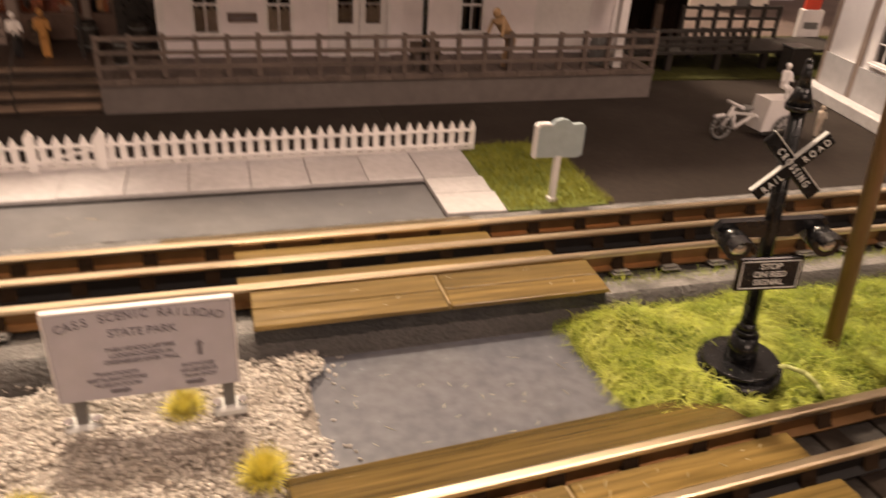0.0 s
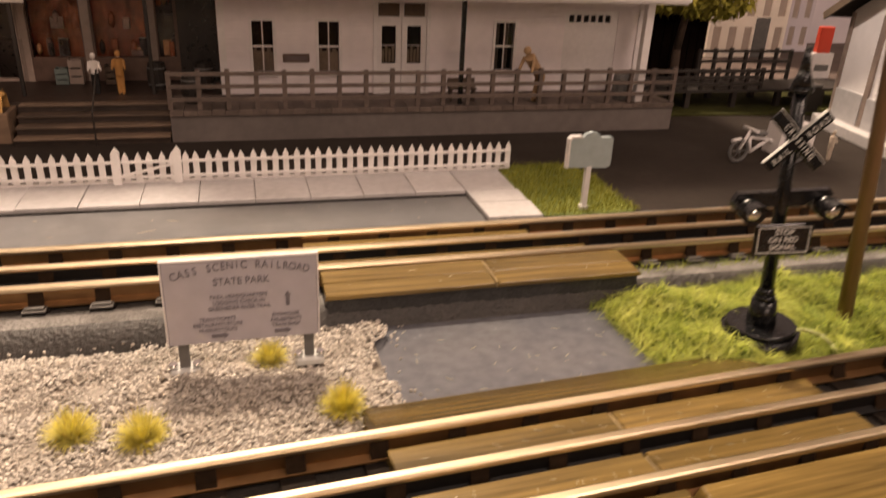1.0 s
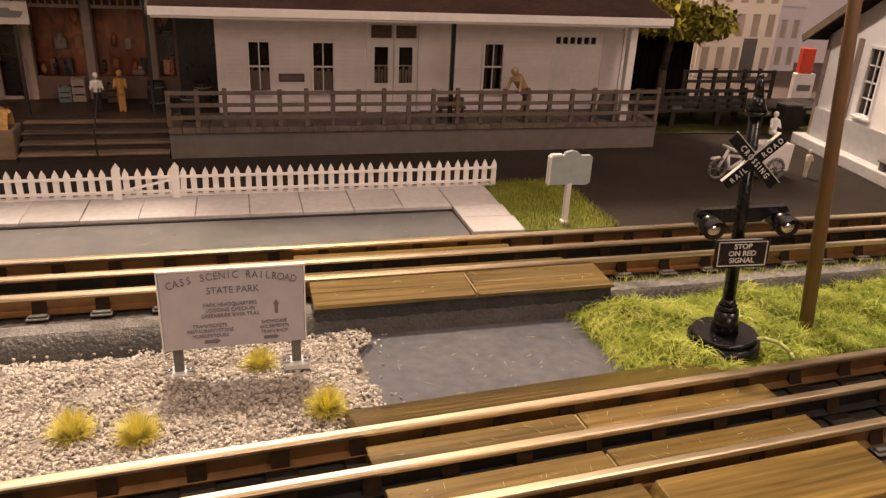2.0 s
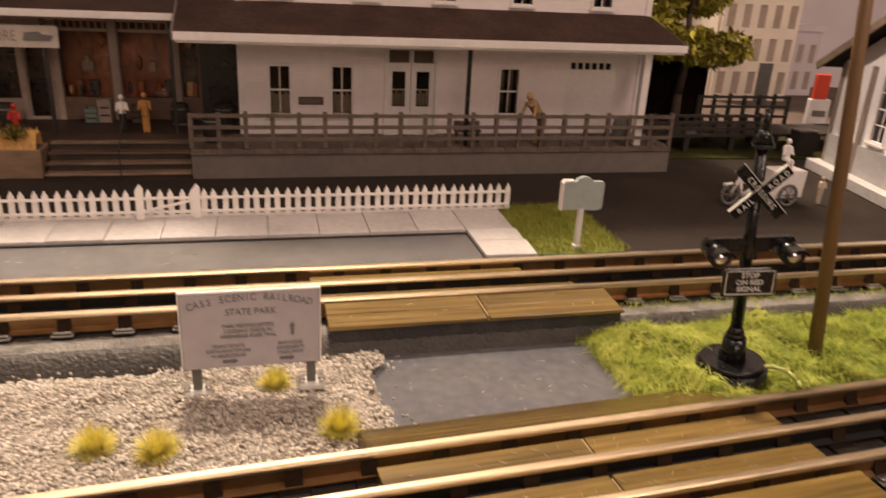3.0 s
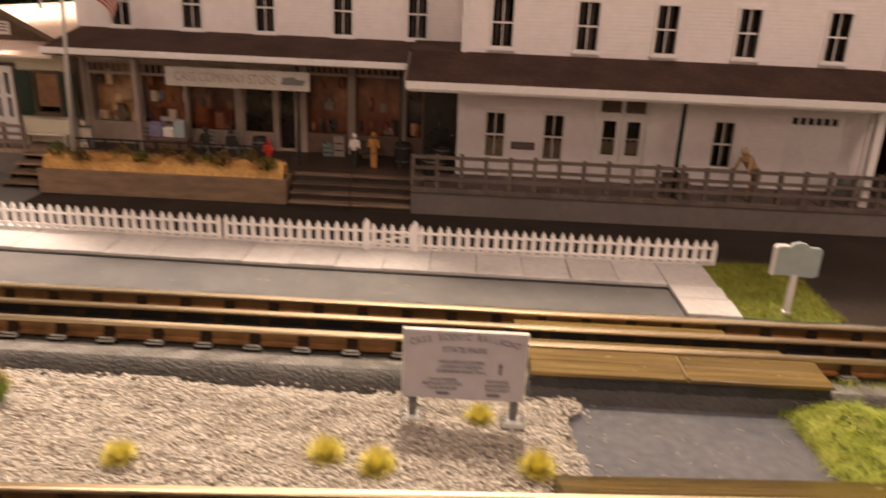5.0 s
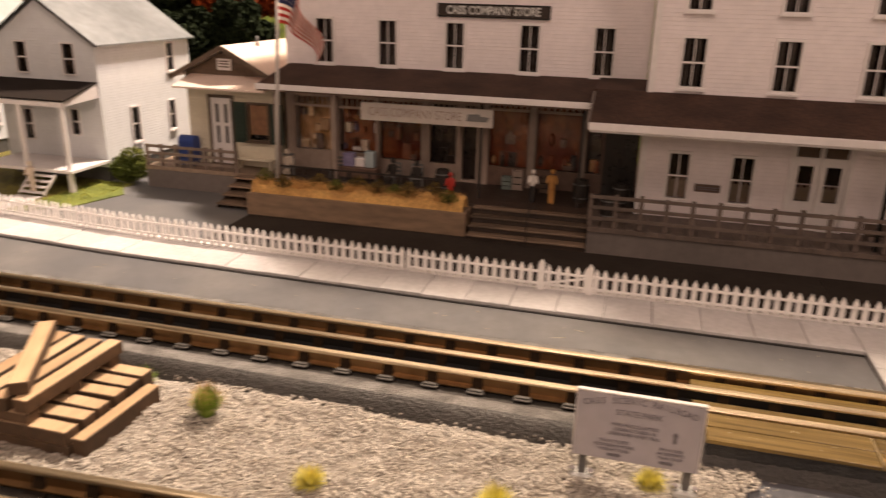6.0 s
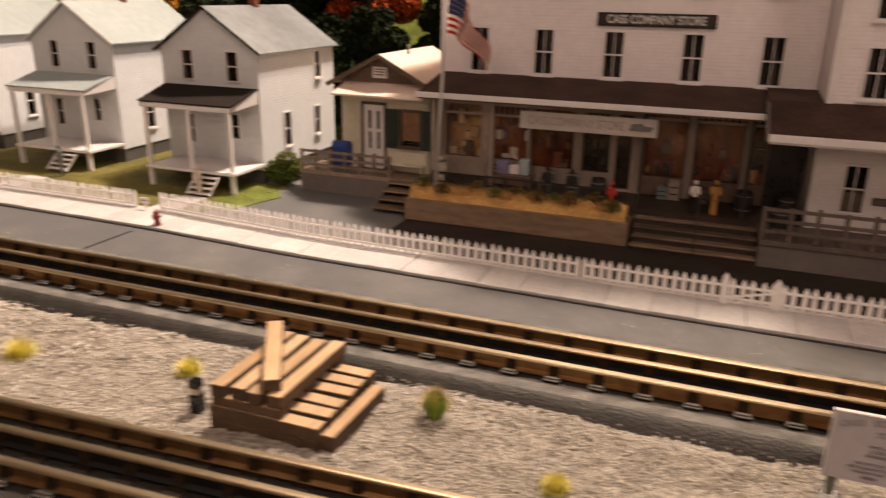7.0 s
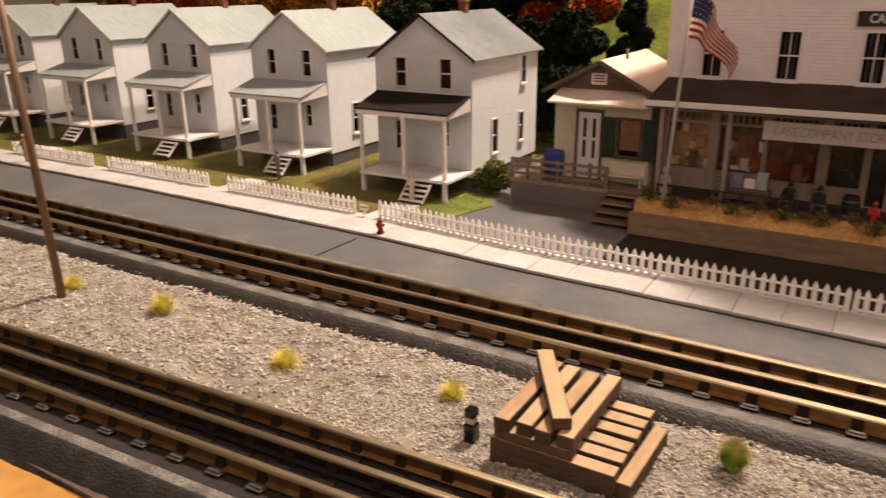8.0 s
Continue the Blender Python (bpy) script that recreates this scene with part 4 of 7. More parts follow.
bar(bm, (ex1 + 0.0002, ey - 0.001, 0.0958), (ex1 - 0.0055, DY - 0.002, 0.1100), 0.0014, 0.0046)
part("rake_board", bm, SKIRT, depot)
bm = bmesh.new()
box(bm, ex0 + 0.001, ex1 - 0.001, ey + 0.0002, DY - 0.0004, 0.0922, 0.0934)
part("porch_ceiling", bm, TRIM, depot, "white boarded porch ceiling")
for x, m_, r in ((0.1090, BLACK, 0.0013), (0.2315, TRIM, 0.0026)):
    bm = bmesh.new()
    box(bm, x - r, x + r, 0.4100 - r, 0.4100 + r, 0.0300, 0.0923, 0.0003)
    part("porch_post", bm, m_, depot, "slim porch post")

# --- company store: three storeys, porch roof, shop windows ---
SX0, SX1, SY = -0.3160, -0.0340, 0.4950
store = thing("company_store", "pinkish white company store with a dark porch roof and shop windows", "building")
xs = (-0.2890, -0.2368, -0.1835, -0.1268, -0.0728)
s_wins = [(x, x + 0.0132, 0.1172, 0.1500) for x in xs] + [(x, x + 0.0132, 0.1790, 0.1835) for x in xs]
bm = bmesh.new()
sheet_wall(bm, SX0, SX1 - 0.0003, 0.0940, 0.1860, SY, SY + 0.0030, s_wins)
part("wall", bm, SIDING, store, "white clapboard upper wall")
bm = bmesh.new()
box(bm, SX0, SX0 + 0.003, SY + 0.0032, SY + 0.16, STREET, 0.2190)
part("wall", bm, SIDING, store)
bm = bmesh.new()
box(bm, SX0, SX1 - 0.0003, SY + 0.1602, SY + 0.163, STREET, 0.1860)
part("wall", bm, SIDING, store)
# unseen gable, raised to shade the sidewalk yet clear the office roof
SM, SE, SW = -0.1750, 0.3950, 0.2200
for y in (SY, SY + 0.160):
    bm = bmesh.new()
    prism(bm, [(SX0, 0.1862), (SX1 - 0.0003, 0.1862), (SX1 - 0.0003, SE), (SM, 0.4200), (SX0, SW)], "y", y, y + 0.003)
    part("gable", bm, SIDING, store)
for x, z in ((SX0 - 0.004, SW + 0.0015), (SX1 + 0.001, SE + 0.0030)):
    part("roof", slab_roof([(SM, SY - 0.006, 0.4250), (x, SY - 0.006, z), (x, SY + 0.17, z), (SM, SY + 0.17, 0.4250)], 0.003), SHINGLE, store, "dark shingled roof slope, unseen and raised to shade the sidewalk")
for a, b, c, d in s_wins:
    window(store, a, b, c, d, SY, lace=True)
# name board
bm = bmesh.new()
box(bm, -0.1905, -0.1062, SY - 0.0016, SY - 0.0002, 0.1545, 0.1641)
board = part("name_board", bm, BOARD_BROWN, store, "dark name board with white letters")
bm = bmesh.new()
for q in ((-0.1905, -0.1062, 0.1545, 0.1552), (-0.1905, -0.1062, 0.1634, 0.1641), (-0.1905, -0.1897, 0.1545, 0.1641), (-0.1070, -0.1062, 0.1545, 0.1641)):
    box(bm, q[0], q[1], SY - 0.0020, SY - 0.0016, q[2], q[3])
part("border", bm, BLACK, board)
words("lettering", "CASS COMPANY STORE", 0.0082, SILVER_INK, board, pose(-0.1484, SY - 0.0019, 0.1593), "white lettering", 0.00022, 0.80)
# ground floor shop front
FY = 0.4900
bays = [(-0.3085, -0.2775, 0.0470, 0.0900), (-0.2700, -0.2385, 0.0470, 0.0900), (-0.2350, -0.2010, 0.0440, 0.0900), (-0.1935, -0.1725, 0.0440, 0.0900),
        (-0.1675, -0.1560, 0.0320, 0.0900), (-0.1460, -0.1165, 0.0450, 0.0960), (-0.1095, -0.0770, 0.0450, 0.0960), (-0.0715, -0.0610, 0.0450, 0.0960)]
bm = bmesh.new()
sheet_wall(bm, SX0, -0.1502, 0.0302, 0.0985, FY, FY + 0.0030, bays[:5])
part("shop_front", bm, SHOP_WALL, store, "grey beige shop front with wide windows")
# same wall, its right half coloured darker to stand in for porch shade
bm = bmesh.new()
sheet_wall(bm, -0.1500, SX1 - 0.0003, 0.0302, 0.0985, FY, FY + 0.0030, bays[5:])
part("shop_front", bm, STORE_TRIM, store, "right half of the shop front, coloured darker brown for porch shade")
r = random.Random(8)
GOODS = {0: [TAN_PRINT, PAPER, TAN, PALLET, STORE_TRIM], 1: [VIOLET, TRIM, STORE_TRIM, STORE_GLASS, CREAM, BRICK], 2: [STORE_GLASS, BRICK, STORE_TRIM, STORE_GLASS], 3: [STORE_DARK, DARKSTEP], 4: [STORE_DARK],
         5: [STORE_GLASS, STORE_DARK, STORE_TRIM, PAPER], 6: [STORE_GLASS, STORE_TRIM, PAPER, CREAM, STORE_DARK], 7: [PAPER, STORE_GLASS, STORE_DARK]}
for k, (a, b, c, d) in enumerate(bays):
    bm = bmesh.new()
    box(bm, a, b, FY + 0.0016, FY + 0.0019, c, d)
    pane = part("shop_window", bm, SHOP_PANE, store, "shop window with a display behind the glass")
    pane.visible_shadow = False
    bm = bmesh.new()
    box(bm, a - 0.002, b + 0.002, FY + 0.0130, FY + 0.0136, c - 0.002, d + 0.002)
    part("display_back", bm, STORE_GLASS if k in (1, 2, 5, 6) else TAN_PRINT if k == 0 else STORE_DARK, pane, "dark printed back of the display")
    bm = bmesh.new()
    box(bm, a, b, FY + 0.0004, FY + 0.0014, d - 0.0082, d - 0.0062)
    for q in range(max(2, round((b - a) / 0.0045))):
        u = a + (b - a) * (q + 0.5) / max(2, round((b - a) / 0.0045))
        box(bm, u - 0.0005, u + 0.0005, FY + 0.0005, FY + 0.0013, d - 0.0060, d)
    part("transom_bar", bm, SHOP_WALL, pane)
    if k == 4:
        continue
    for q in range(16 if k < 3 else 9):
        w_ = r.uniform(0.0022, 0.0075)
        u = r.uniform(a, b - w_)
        z = c + (d - c) * r.choice([0.0, 0.0, 0.0, 0.33, 0.36, 0.62])
        h_ = r.uniform(0.0035, 0.0125)
        y = FY + r.uniform(0.0030, 0.0085)
        bm = bmesh.new()
        if q % 3 == 0:
            ball(bm, (u + w_ / 2, y + 0.002, z + h_ / 2), 0.5, 1, (w_, 0.004, h_))
        else:
            box(bm, u, u + w_, y, y + 0.003, z, min(d, z + h_), 0.0003)
        part("display_goods", bm, r.choice(GOODS[k]), pane)
for x, w in ((-0.3125, 0.0016), (-0.2738, 0.0030), (-0.2368, 0.0014), (-0.1972, 0.0030), (-0.1700, 0.0018), (-0.1540, 0.0016), (-0.1485, 0.0018), (-0.1130, 0.0026), (-0.0742, 0.0020)):
    bm = bmesh.new()
    box(bm, x - w, x + w, FY - 0.0018, FY - 0.0002, 0.0302, 0.0984, 0.0002)
    # pilasters on the right take a darker colour for the same shade
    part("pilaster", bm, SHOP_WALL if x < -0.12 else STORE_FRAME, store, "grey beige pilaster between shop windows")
bm = bmesh.new()
box(bm, -0.1522, -0.1480 - 0.0016, FY - 0.0012, FY - 0.0002, 0.0302, 0.0560)
part("door_panel", bm, STORE_FRAME, store, "pale panel beside the shop door")
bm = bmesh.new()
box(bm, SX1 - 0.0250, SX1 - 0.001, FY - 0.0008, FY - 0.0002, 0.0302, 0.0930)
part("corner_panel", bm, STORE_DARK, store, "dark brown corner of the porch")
bm = bmesh.new()
box(bm, SX0, SX1 - 0.0003, 0.4460, SY + 0.155, 0.0262, 0.0300)
part("deck", bm, DECK, store, "dark plank porch deck")
bm = bmesh.new()
box(bm, SX0, PX0 - 0.0004, 0.4310, 0.4458, STREET, 0.0300)
part("deck_edge", bm, DECK, store)
for k in range(4):
    bm = bmesh.new()
    z = STREET + 0.0046 * k
    # pale tread over dark riser puts the light from above into colour
    box(bm, -0.1425, PX0 - 0.0006, 0.4030 + 0.0070 * k, 0.4308, z + 0.0030, z + 0.0044, 0.0003)
    part("step", bm, STEP_LIT, store, "worn dark wooden step, tread coloured paler for light")
    bm = bmesh.new()
    box(bm, -0.1420, PX0 - 0.0010, 0.4042 + 0.0070 * k, 0.4306, z, z + 0.0029)
    part("riser", bm, DECK, store)
bm = bmesh.new()
bar(bm, (-0.1010, 0.4010, STREET), (-0.1010, 0.4010, 0.0300), 0.0008, 0.0008)
bar(bm, (-0.1010, 0.4010, 0.0300), (-0.1010, 0.4310, 0.0480), 0.0008, 0.0008)
part("step_handrail", bm, WALK_DARK, store, "thin metal handrail")
part("porch_roof", slab_roof([(SX0 + 0.002, 0.4400, 0.1045), (ex0 - 0.0012, 0.4400, 0.1045), (ex0 - 0.0012, SY - 0.0003, 0.1150), (SX0 + 0.002, SY - 0.0003, 0.1150)], 0.0016), SHINGLE, store, "dark shingled porch roof")
part("porch_roof", slab_roof([(ex0 - 0.001, DY + 0.0002, 0.1134), (DX0 - 0.0002, DY + 0.0002, 0.1134), (DX0 - 0.0002, SY - 0.0003, 0.1160), (ex0 - 0.001, SY - 0.0003, 0.1160)], 0.0016), SHINGLE, store)
bm = bmesh.new()
box(bm, SX0 + 0.001, ex0 - 0.0014, 0.4384, 0.4398, 0.1005, 0.1046, 0.0002)
part("fascia", bm, TRIM, store, "white fascia board along the eave")
bm = bmesh.new()
box(bm, SX0 + 0.002, ex0 - 0.002, 0.4402, FY - 0.0002, 0.0992, 0.1004)
part("porch_ceiling", bm, STORE_TRIM, store)
for x in (-0.3030, -0.2560):
    bm = bmesh.new()
    box(bm, x - 0.0017, x + 0.0017, 0.4462, 0.4498, 0.0300, 0.0991, 0.0003)
    part("porch_post", bm, STORE_FRAME, store, "square porch column")
for x in (-0.1440, -0.0730):
    bm = bmesh.new()
    box(bm, x - 0.0010, x + 0.0010, 0.4464, 0.4484, 0.0300, 0.0991, 0.0002)
    part("porch_post", bm, WALK_DARK, store, "thin dark porch post")
bm = bmesh.new()
box(bm, -0.2335, -0.1352, 0.4440, 0.4454, 0.0822, 0.0950, 0.0002)
banner = part("banner", bm, BANNER, store, "white shop banner with faded writing and a dark emblem")
words("lettering", "CASS COMPANY STORE", 0.0088, STORE_FRAME, banner, pose(-0.1925, 0.4437, 0.0886), "faded grey lettering", 0.0, 0.74)
bm = bmesh.new()
prism(bm, [(-0.1545, 0.0862), (-0.1395, 0.0862), (-0.1375, 0.0895), (-0.1440, 0.0900), (-0.1450, 0.0915), (-0.1530, 0.0910)], "y", 0.4436, 0.4440)
part("emblem", bm, SIGN_GREY, banner, "dark emblem")

for x0_, x1_ in ((-0.3000, -0.2420), (-0.2400, -0.1640)):
    rail_run = thing("porch_railing", "low dark iron railing on the edge of the store porch", "railing", group="railings on the store porch")
    for z in (0.0370, 0.0440):
        bm = bmesh.new()
        bar(bm, (x0_, 0.4375, z), (x1_, 0.4375, z), 0.0008, 0.0012)
        part("rail", bm, WALK_DARK, rail_run)
    n_ = 5
    for k in range(n_ + 1):
        x = x0_ + (x1_ - x0_) * k / n_
        bm = bmesh.new()
        box(bm, x - 0.0006, x + 0.0006, 0.4369, 0.4381, 0.0300, 0.0448)
        part("post", bm, WALK_DARK, rail_run)

# --- little cream office with a brown gable and a pale pink roof ---
OFFICE_DECK = mat("warm_deck_boards", (0.33, 0.235, 0.17), 0.7, 0, 0.35, 300, 0.3, lines=("y", 300, 0.0004))
OX0, OX1, OY = -0.4010, -0.3205, 0.4813
office = thing("small_office", "small cream office with brown gable, green shutters and pink roof", "building")
o_door, o_win = (-0.3800, -0.3610, 0.0420, 0.0855), (-0.3455, -0.3285, 0.0530, 0.0815)
bm = bmesh.new()
sheet_wall(bm, OX0, OX1, 0.0302, 0.0950, OY, OY + 0.003, [o_door, o_win])
part("wall", bm, CREAM_WALL, office, "cream clapboard wall")
for x in (OX0, OX1 - 0.003):
    bm = bmesh.new()
    box(bm, x, x + 0.003, OY + 0.0032, OY + 0.10, 0.0302, 0.1000)
    part("wall", bm, CREAM_WALL, office)
bm = bmesh.new()
box(bm, OX0, OX1, OY + 0.1002, OY + 0.103, 0.0302, 0.1000)
part("wall", bm, CREAM_WALL, office)
bm = bmesh.new()
prism(bm, [(OX0, 0.0952), (OX1, 0.0952), (OX1, 0.1050), (-0.3610, 0.1240), (OX0, 0.1050)], "y", OY - 0.001, OY + 0.002)
part("gable", bm, BROWN_GABLE, office, "brown shingled gable")
for s, x in ((-1, OX0 - 0.008), (1, OX1 + 0.006)):
    part("roof", slab_roof([(-0.3610, OY - 0.010, 0.1278), (x, OY - 0.010, 0.1030), (x, OY + 0.11, 0.1030), (-0.3610, OY + 0.11, 0.1278)], 0.0018), ROOF_PINK, office, "pale pink metal roof")
    bm = bmesh.new()
    bar(bm, (-0.3610, OY - 0.0108, 0.1262), (x, OY - 0.0108, 0.1014), 0.0014, 0.0034)
    part("barge_board", bm, BROWN_GABLE, office)
part("porch_roof", slab_roof([(-0.3970, 0.4550, 0.0965), (-0.3165, 0.4550, 0.0965), (-0.3185, OY - 0.0012, 0.1040), (-0.3960, OY - 0.0012, 0.1040)], 0.0015), ROOF_PINK, office, "pale pink porch roof")
bm = bmesh.new()
box(bm, -0.3705, -0.3575, OY - 0.0022, OY - 0.0012, 0.1078, 0.1170, 0.0006)
osign = part("gable_sign", bm, TRIM, office, "small white sign on the gable")
bm = bmesh.new()
for z in (0.1102, 0.1125, 0.1146):
    box(bm, -0.3685, -0.3595, OY - 0.0025, OY - 0.0022, z, z + 0.0009)
part("writing_bar", bm, STORE_TRIM, osign)
a, b, c, d = o_door
odoor = part("door", sheet_wall(bmesh.new(), a, b, 0.0302, d, OY - 0.0004, OY + 0.0010, [(a + 0.0040, a + 0.0070, c + 0.006, c + 0.0205), (b - 0.0070, b - 0.0040, c + 0.006, c + 0.0205), (a + 0.0040, a + 0.0070, c + 0.0230, d - 0.005), (b - 0.0070, b - 0.0040, c + 0.0230, d - 0.005)]), TRIM, office, "white panelled door in a brown frame")
bm = bmesh.new()
box(bm, a + 0.002, b - 0.002, OY + 0.0011, OY + 0.0014, 0.0310, d)
part("panel", bm, DARK, odoor)
part("frame", frame_bm(a, b, 0.0310, d, OY - 0.0005, -1, "-y", 0.0022, 0.001), DARKSTEP, odoor, "dark brown door frame")
w_ = window(office, *o_win, OY, frame_mat=BROWN_GABLE, cols=1, rows=1)
bm = bmesh.new()
box(bm, o_win[0] + 0.0006, o_win[1] - 0.0006, OY + 0.0005, OY + 0.0010, o_win[2] + 0.004, o_win[3] - 0.0006)
part("poster", bm, PAPER, w_, "orange tan poster in the window")
for u0, u1 in ((-0.3595, -0.3478), (-0.3262, -0.3150)):
    bm = bmesh.new()
    box(bm, u0, u1, OY - 0.0012, OY - 0.0002, 0.0500, 0.0830, 0.0002)
    shutter = part("shutter", bm, GREEN_SHUTTER, office, "dark green louvred shutter")
    for k in range(9):
        bm = bmesh.new()
        box(bm, u0 + 0.0014, u1 - 0.0014, OY - 0.0019, OY - 0.0013, 0.0515 + k * 0.0034, 0.0535 + k * 0.0034)
        part("slat", bm, GREEN_SHUTTER, shutter)
bm = bmesh.new()
box(bm, -0.4290, -0.3170, 0.4559, OY + 0.10, 0.0268, 0.0300)
part("deck", bm, OFFICE_DECK, office, "warm brown plank porch deck")
bm = bmesh.new()
box(bm, -0.4290, -0.3440, 0.4562, 0.4582, STREET, 0.0266)
box(bm, -0.4290, -0.4270, 0.4584, OY + 0.1, STREET, 0.0266)
part("skirt", bm, SKIRT, office)
railing(office, -0.4280, -0.3460, 0.4575, 0.0300, 0.0175, 6, RAIL_WOOD)
for k in range(4):
    bm = bmesh.new()
    # same paler tread colour, standing in for light
    box(bm, -0.3425, -0.3150, 0.4180 + 0.0092 * k, 0.4555, STREET + 0.0046 * k + 0.0024, STREET + 0.0046 * k + 0.0038, 0.0002)
    part("step", bm, STEP_LIT, office, "worn dark wooden step, tread coloured paler for light")
for x in (-0.3425, -0.3165):
    bm = bmesh.new()
    prism(bm, [(0.4185, STREET), (0.4555, STREET), (0.4555, 0.0290)], "x", x, x + 0.0012)
    part("stringer", bm, DARKSTEP, office)
bm = bmesh.new()
cyl(bm, (-0.3560, OY + 0.04, 0.1220), (-0.3560, OY + 0.04, 0.1330), 0.0012)
part("vent_pipe", bm, SIGN_GREY, office)


# --- company houses in a row ---
def company_house(porch_roof, roof, label, place):
    h = thing("company_house", label, "house", place, group="row of company houses")
    w, dpt = 0.0500, 0.1280
    z0, ze, zp = 0.0125, 0.1140, 0.1495
    fw = [(-0.0268, -0.0165, 0.0888, 0.1130), (0.0192, 0.0298, 0.0888, 0.1130), (-0.0285, -0.0205, 0.0325, 0.0575), (0.0195, 0.0272, 0.0390, 0.0600)]
    bm = bmesh.new()
    sheet_wall(bm, -w, w, z0, ze, 0, 0.003, fw)
    prism(bm, [(-w, ze), (w, ze), (0, zp - 0.0015)], "y", 0, 0.003)
    bmesh.ops.remove_doubles(bm, verts=bm.verts, dist=1e-6)
    part("wall", bm, HOUSE, h, "white clapboard gable wall")
    sw = [(0.0365, 0.0465, 0.0285, 0.0580), (0.0915, 0.1000, 0.0310, 0.0570), (0.0945, 0.1040, 0.0850, 0.1090)]
    for s in (-1, 1):
        bm = bmesh.new()
        sheet_wall(bm, 0.0032, dpt, z0, ze, s * w, s * w - s * 0.003, sw if s > 0 else [], "x")
        part("wall", bm, HOUSE, h, "white clapboard side wall")
    bm = bmesh.new()
    box(bm, -w, w, dpt + 0.0002, dpt + 0.003, z0, ze)
    prism(bm, [(-w, ze), (w, ze), (0, zp - 0.0015)], "y", dpt + 0.0002, dpt + 0.003)
    part("wall", bm, HOUSE, h)
    for a, b, c, d in fw:
        window(h, a, b, c, d, 0, cols=1, rows=2, trim=0.0010, sill=False, blind=BROWN_GABLE)
    for a, b, c, d in sw:
        window(h, a, b, c, d, w, "x", cols=1, rows=2, trim=0.0013, blind=DARK)
    for s in (-1, 1):
        part("roof", slab_roof([(0, -0.0035, zp + 0.0008), (s * (w + 0.0050), -0.0035, ze - 0.0008), (s * (w + 0.0050), dpt + 0.006, ze - 0.0008), (0, dpt + 0.006, zp + 0.0008)], 0.0012), roof, h, "sheet metal roof slope")
        bm = bmesh.new()
        bar(bm, (0, -0.0039, zp - 0.0004), (s * (w + 0.0049), -0.0039, ze - 0.0020), 0.0008, 0.0017)
        part("barge_board", bm, TRIM if roof is ROOF_METAL else ROOF_BLACK, h)
    bm = bmesh.new()
    box(bm, -0.0035, 0.0035, 0.070, 0.077, zp - 0.004, zp + 0.0095, 0.0003)
    box(bm, -0.0042, 0.0042, 0.0693, 0.0777, zp + 0.0080, zp + 0.0100, 0.0002)
    part("chimney", bm, BRICK, h, "small red brick chimney")
    bm = bmesh.new()
    box(bm, -w + 0.002, w - 0.001, 0.002, dpt - 0.001, -0.0060, z0 + 0.0002)
    part("foundation", bm, FOUND, h, "dark grey foundation")
    # porch
    fy = -0.0450
    part("porch_roof", slab_roof([(-w + 0.0065, fy + 0.0025, 0.0740), (w + 0.0008, fy + 0.0025, 0.0740), (w - 0.0012, -0.0002, 0.0835), (-w + 0.0010, -0.0002, 0.0835)], 0.0012), porch_roof, h, "lean-to porch roof")
    for s in (-1, 1):
        bm = bmesh.new()
        px = w - 0.0016 if s > 0 else -w + 0.0075
        prism(bm, [(fy + 0.005, 0.0724), (-0.0003, 0.0818), (-0.0003, 0.0710), (fy + 0.005, 0.0690)], "x", px - 0.0006, px + 0.0006)
        part("porch_cheek", bm, TRIM, h)
    bm = bmesh.new()
    box(bm, -w + 0.0072, w - 0.0008, fy + 0.0030, fy + 0.0048, 0.0685, 0.0722)
    part("porch_beam", bm, TRIM, h)
    bm = bmesh.new()
    box(bm, -w + 0.0110, w + 0.0015, fy, -0.0003, 0.0165, 0.0190, 0.0002)
    part("porch_floor", bm, TRIM, h, "white porch floor")
    for x in (-0.0375, 0.0065, 0.0470):
        bm = bmesh.new()
        box(bm, x - 0.0014, x + 0.0014, fy + 0.0026, fy + 0.0054, 0.0191, 0.0684)
        part("porch_post", bm, TRIM, h)
    for x in (-0.0375, 0.0470):
        bm = bmesh.new()
        box(bm, x - 0.0018, x + 0.0018, fy + 0.0024, fy + 0.0056, -0.0060, 0.0164)
        part("porch_pier", bm, TRIM, h)
    for k in range(4):
        b2 = bmesh.new()
        box(b2, 0.0130, 0.0360, fy - 0.0160 + 0.0040 * k, fy - 0.0118 + 0.0040 * k, 0.0030 + 0.0035 * k, 0.0040 + 0.0035 * k)
        part("step", b2, TRIM, h)
    for x in (0.0125, 0.0355):
        b2 = bmesh.new()
        bar(b2, (x + 0.0004, fy - 0.0150, 0.0018), (x + 0.0004, fy - 0.0002, 0.0150), 0.0009, 0.0022)
        part("stringer", b2, TRIM, h)
    return h


company_house(ROOF_BLACK, ROOF_GREY, "white company house with black porch roof and grey metal roof", (-0.5170, 0.4570, STREET))
first_house = company_house(ROOF_METAL, ROOF_METAL, "white company house with grey porch roof and pale metal roof", (-0.6880, 0.4740, STREET + 0.0010))
for x, y, lift in ((-0.8450, 0.4700, 0.0030), (-1.0060, 0.4680, 0.0050), (-1.1680, 0.4680, 0.0055)):
    copy_thing(first_house, pose(x, y, STREET + lift))


# ---- loose things between the tracks ----
ICO = bmesh.new()
bmesh.ops.create_icosphere(ICO, subdivisions=1, radius=1.0)
ICO_V = [tuple(v.co) for v in ICO.verts]
ICO_F = [[v.index for v in f.verts] for f in ICO.faces]
ICO.free()
rng = np.random.default_rng(5)
ICO_V = np.array(ICO_V) * rng.uniform(0.62, 1.15, (len(ICO_V), 1))


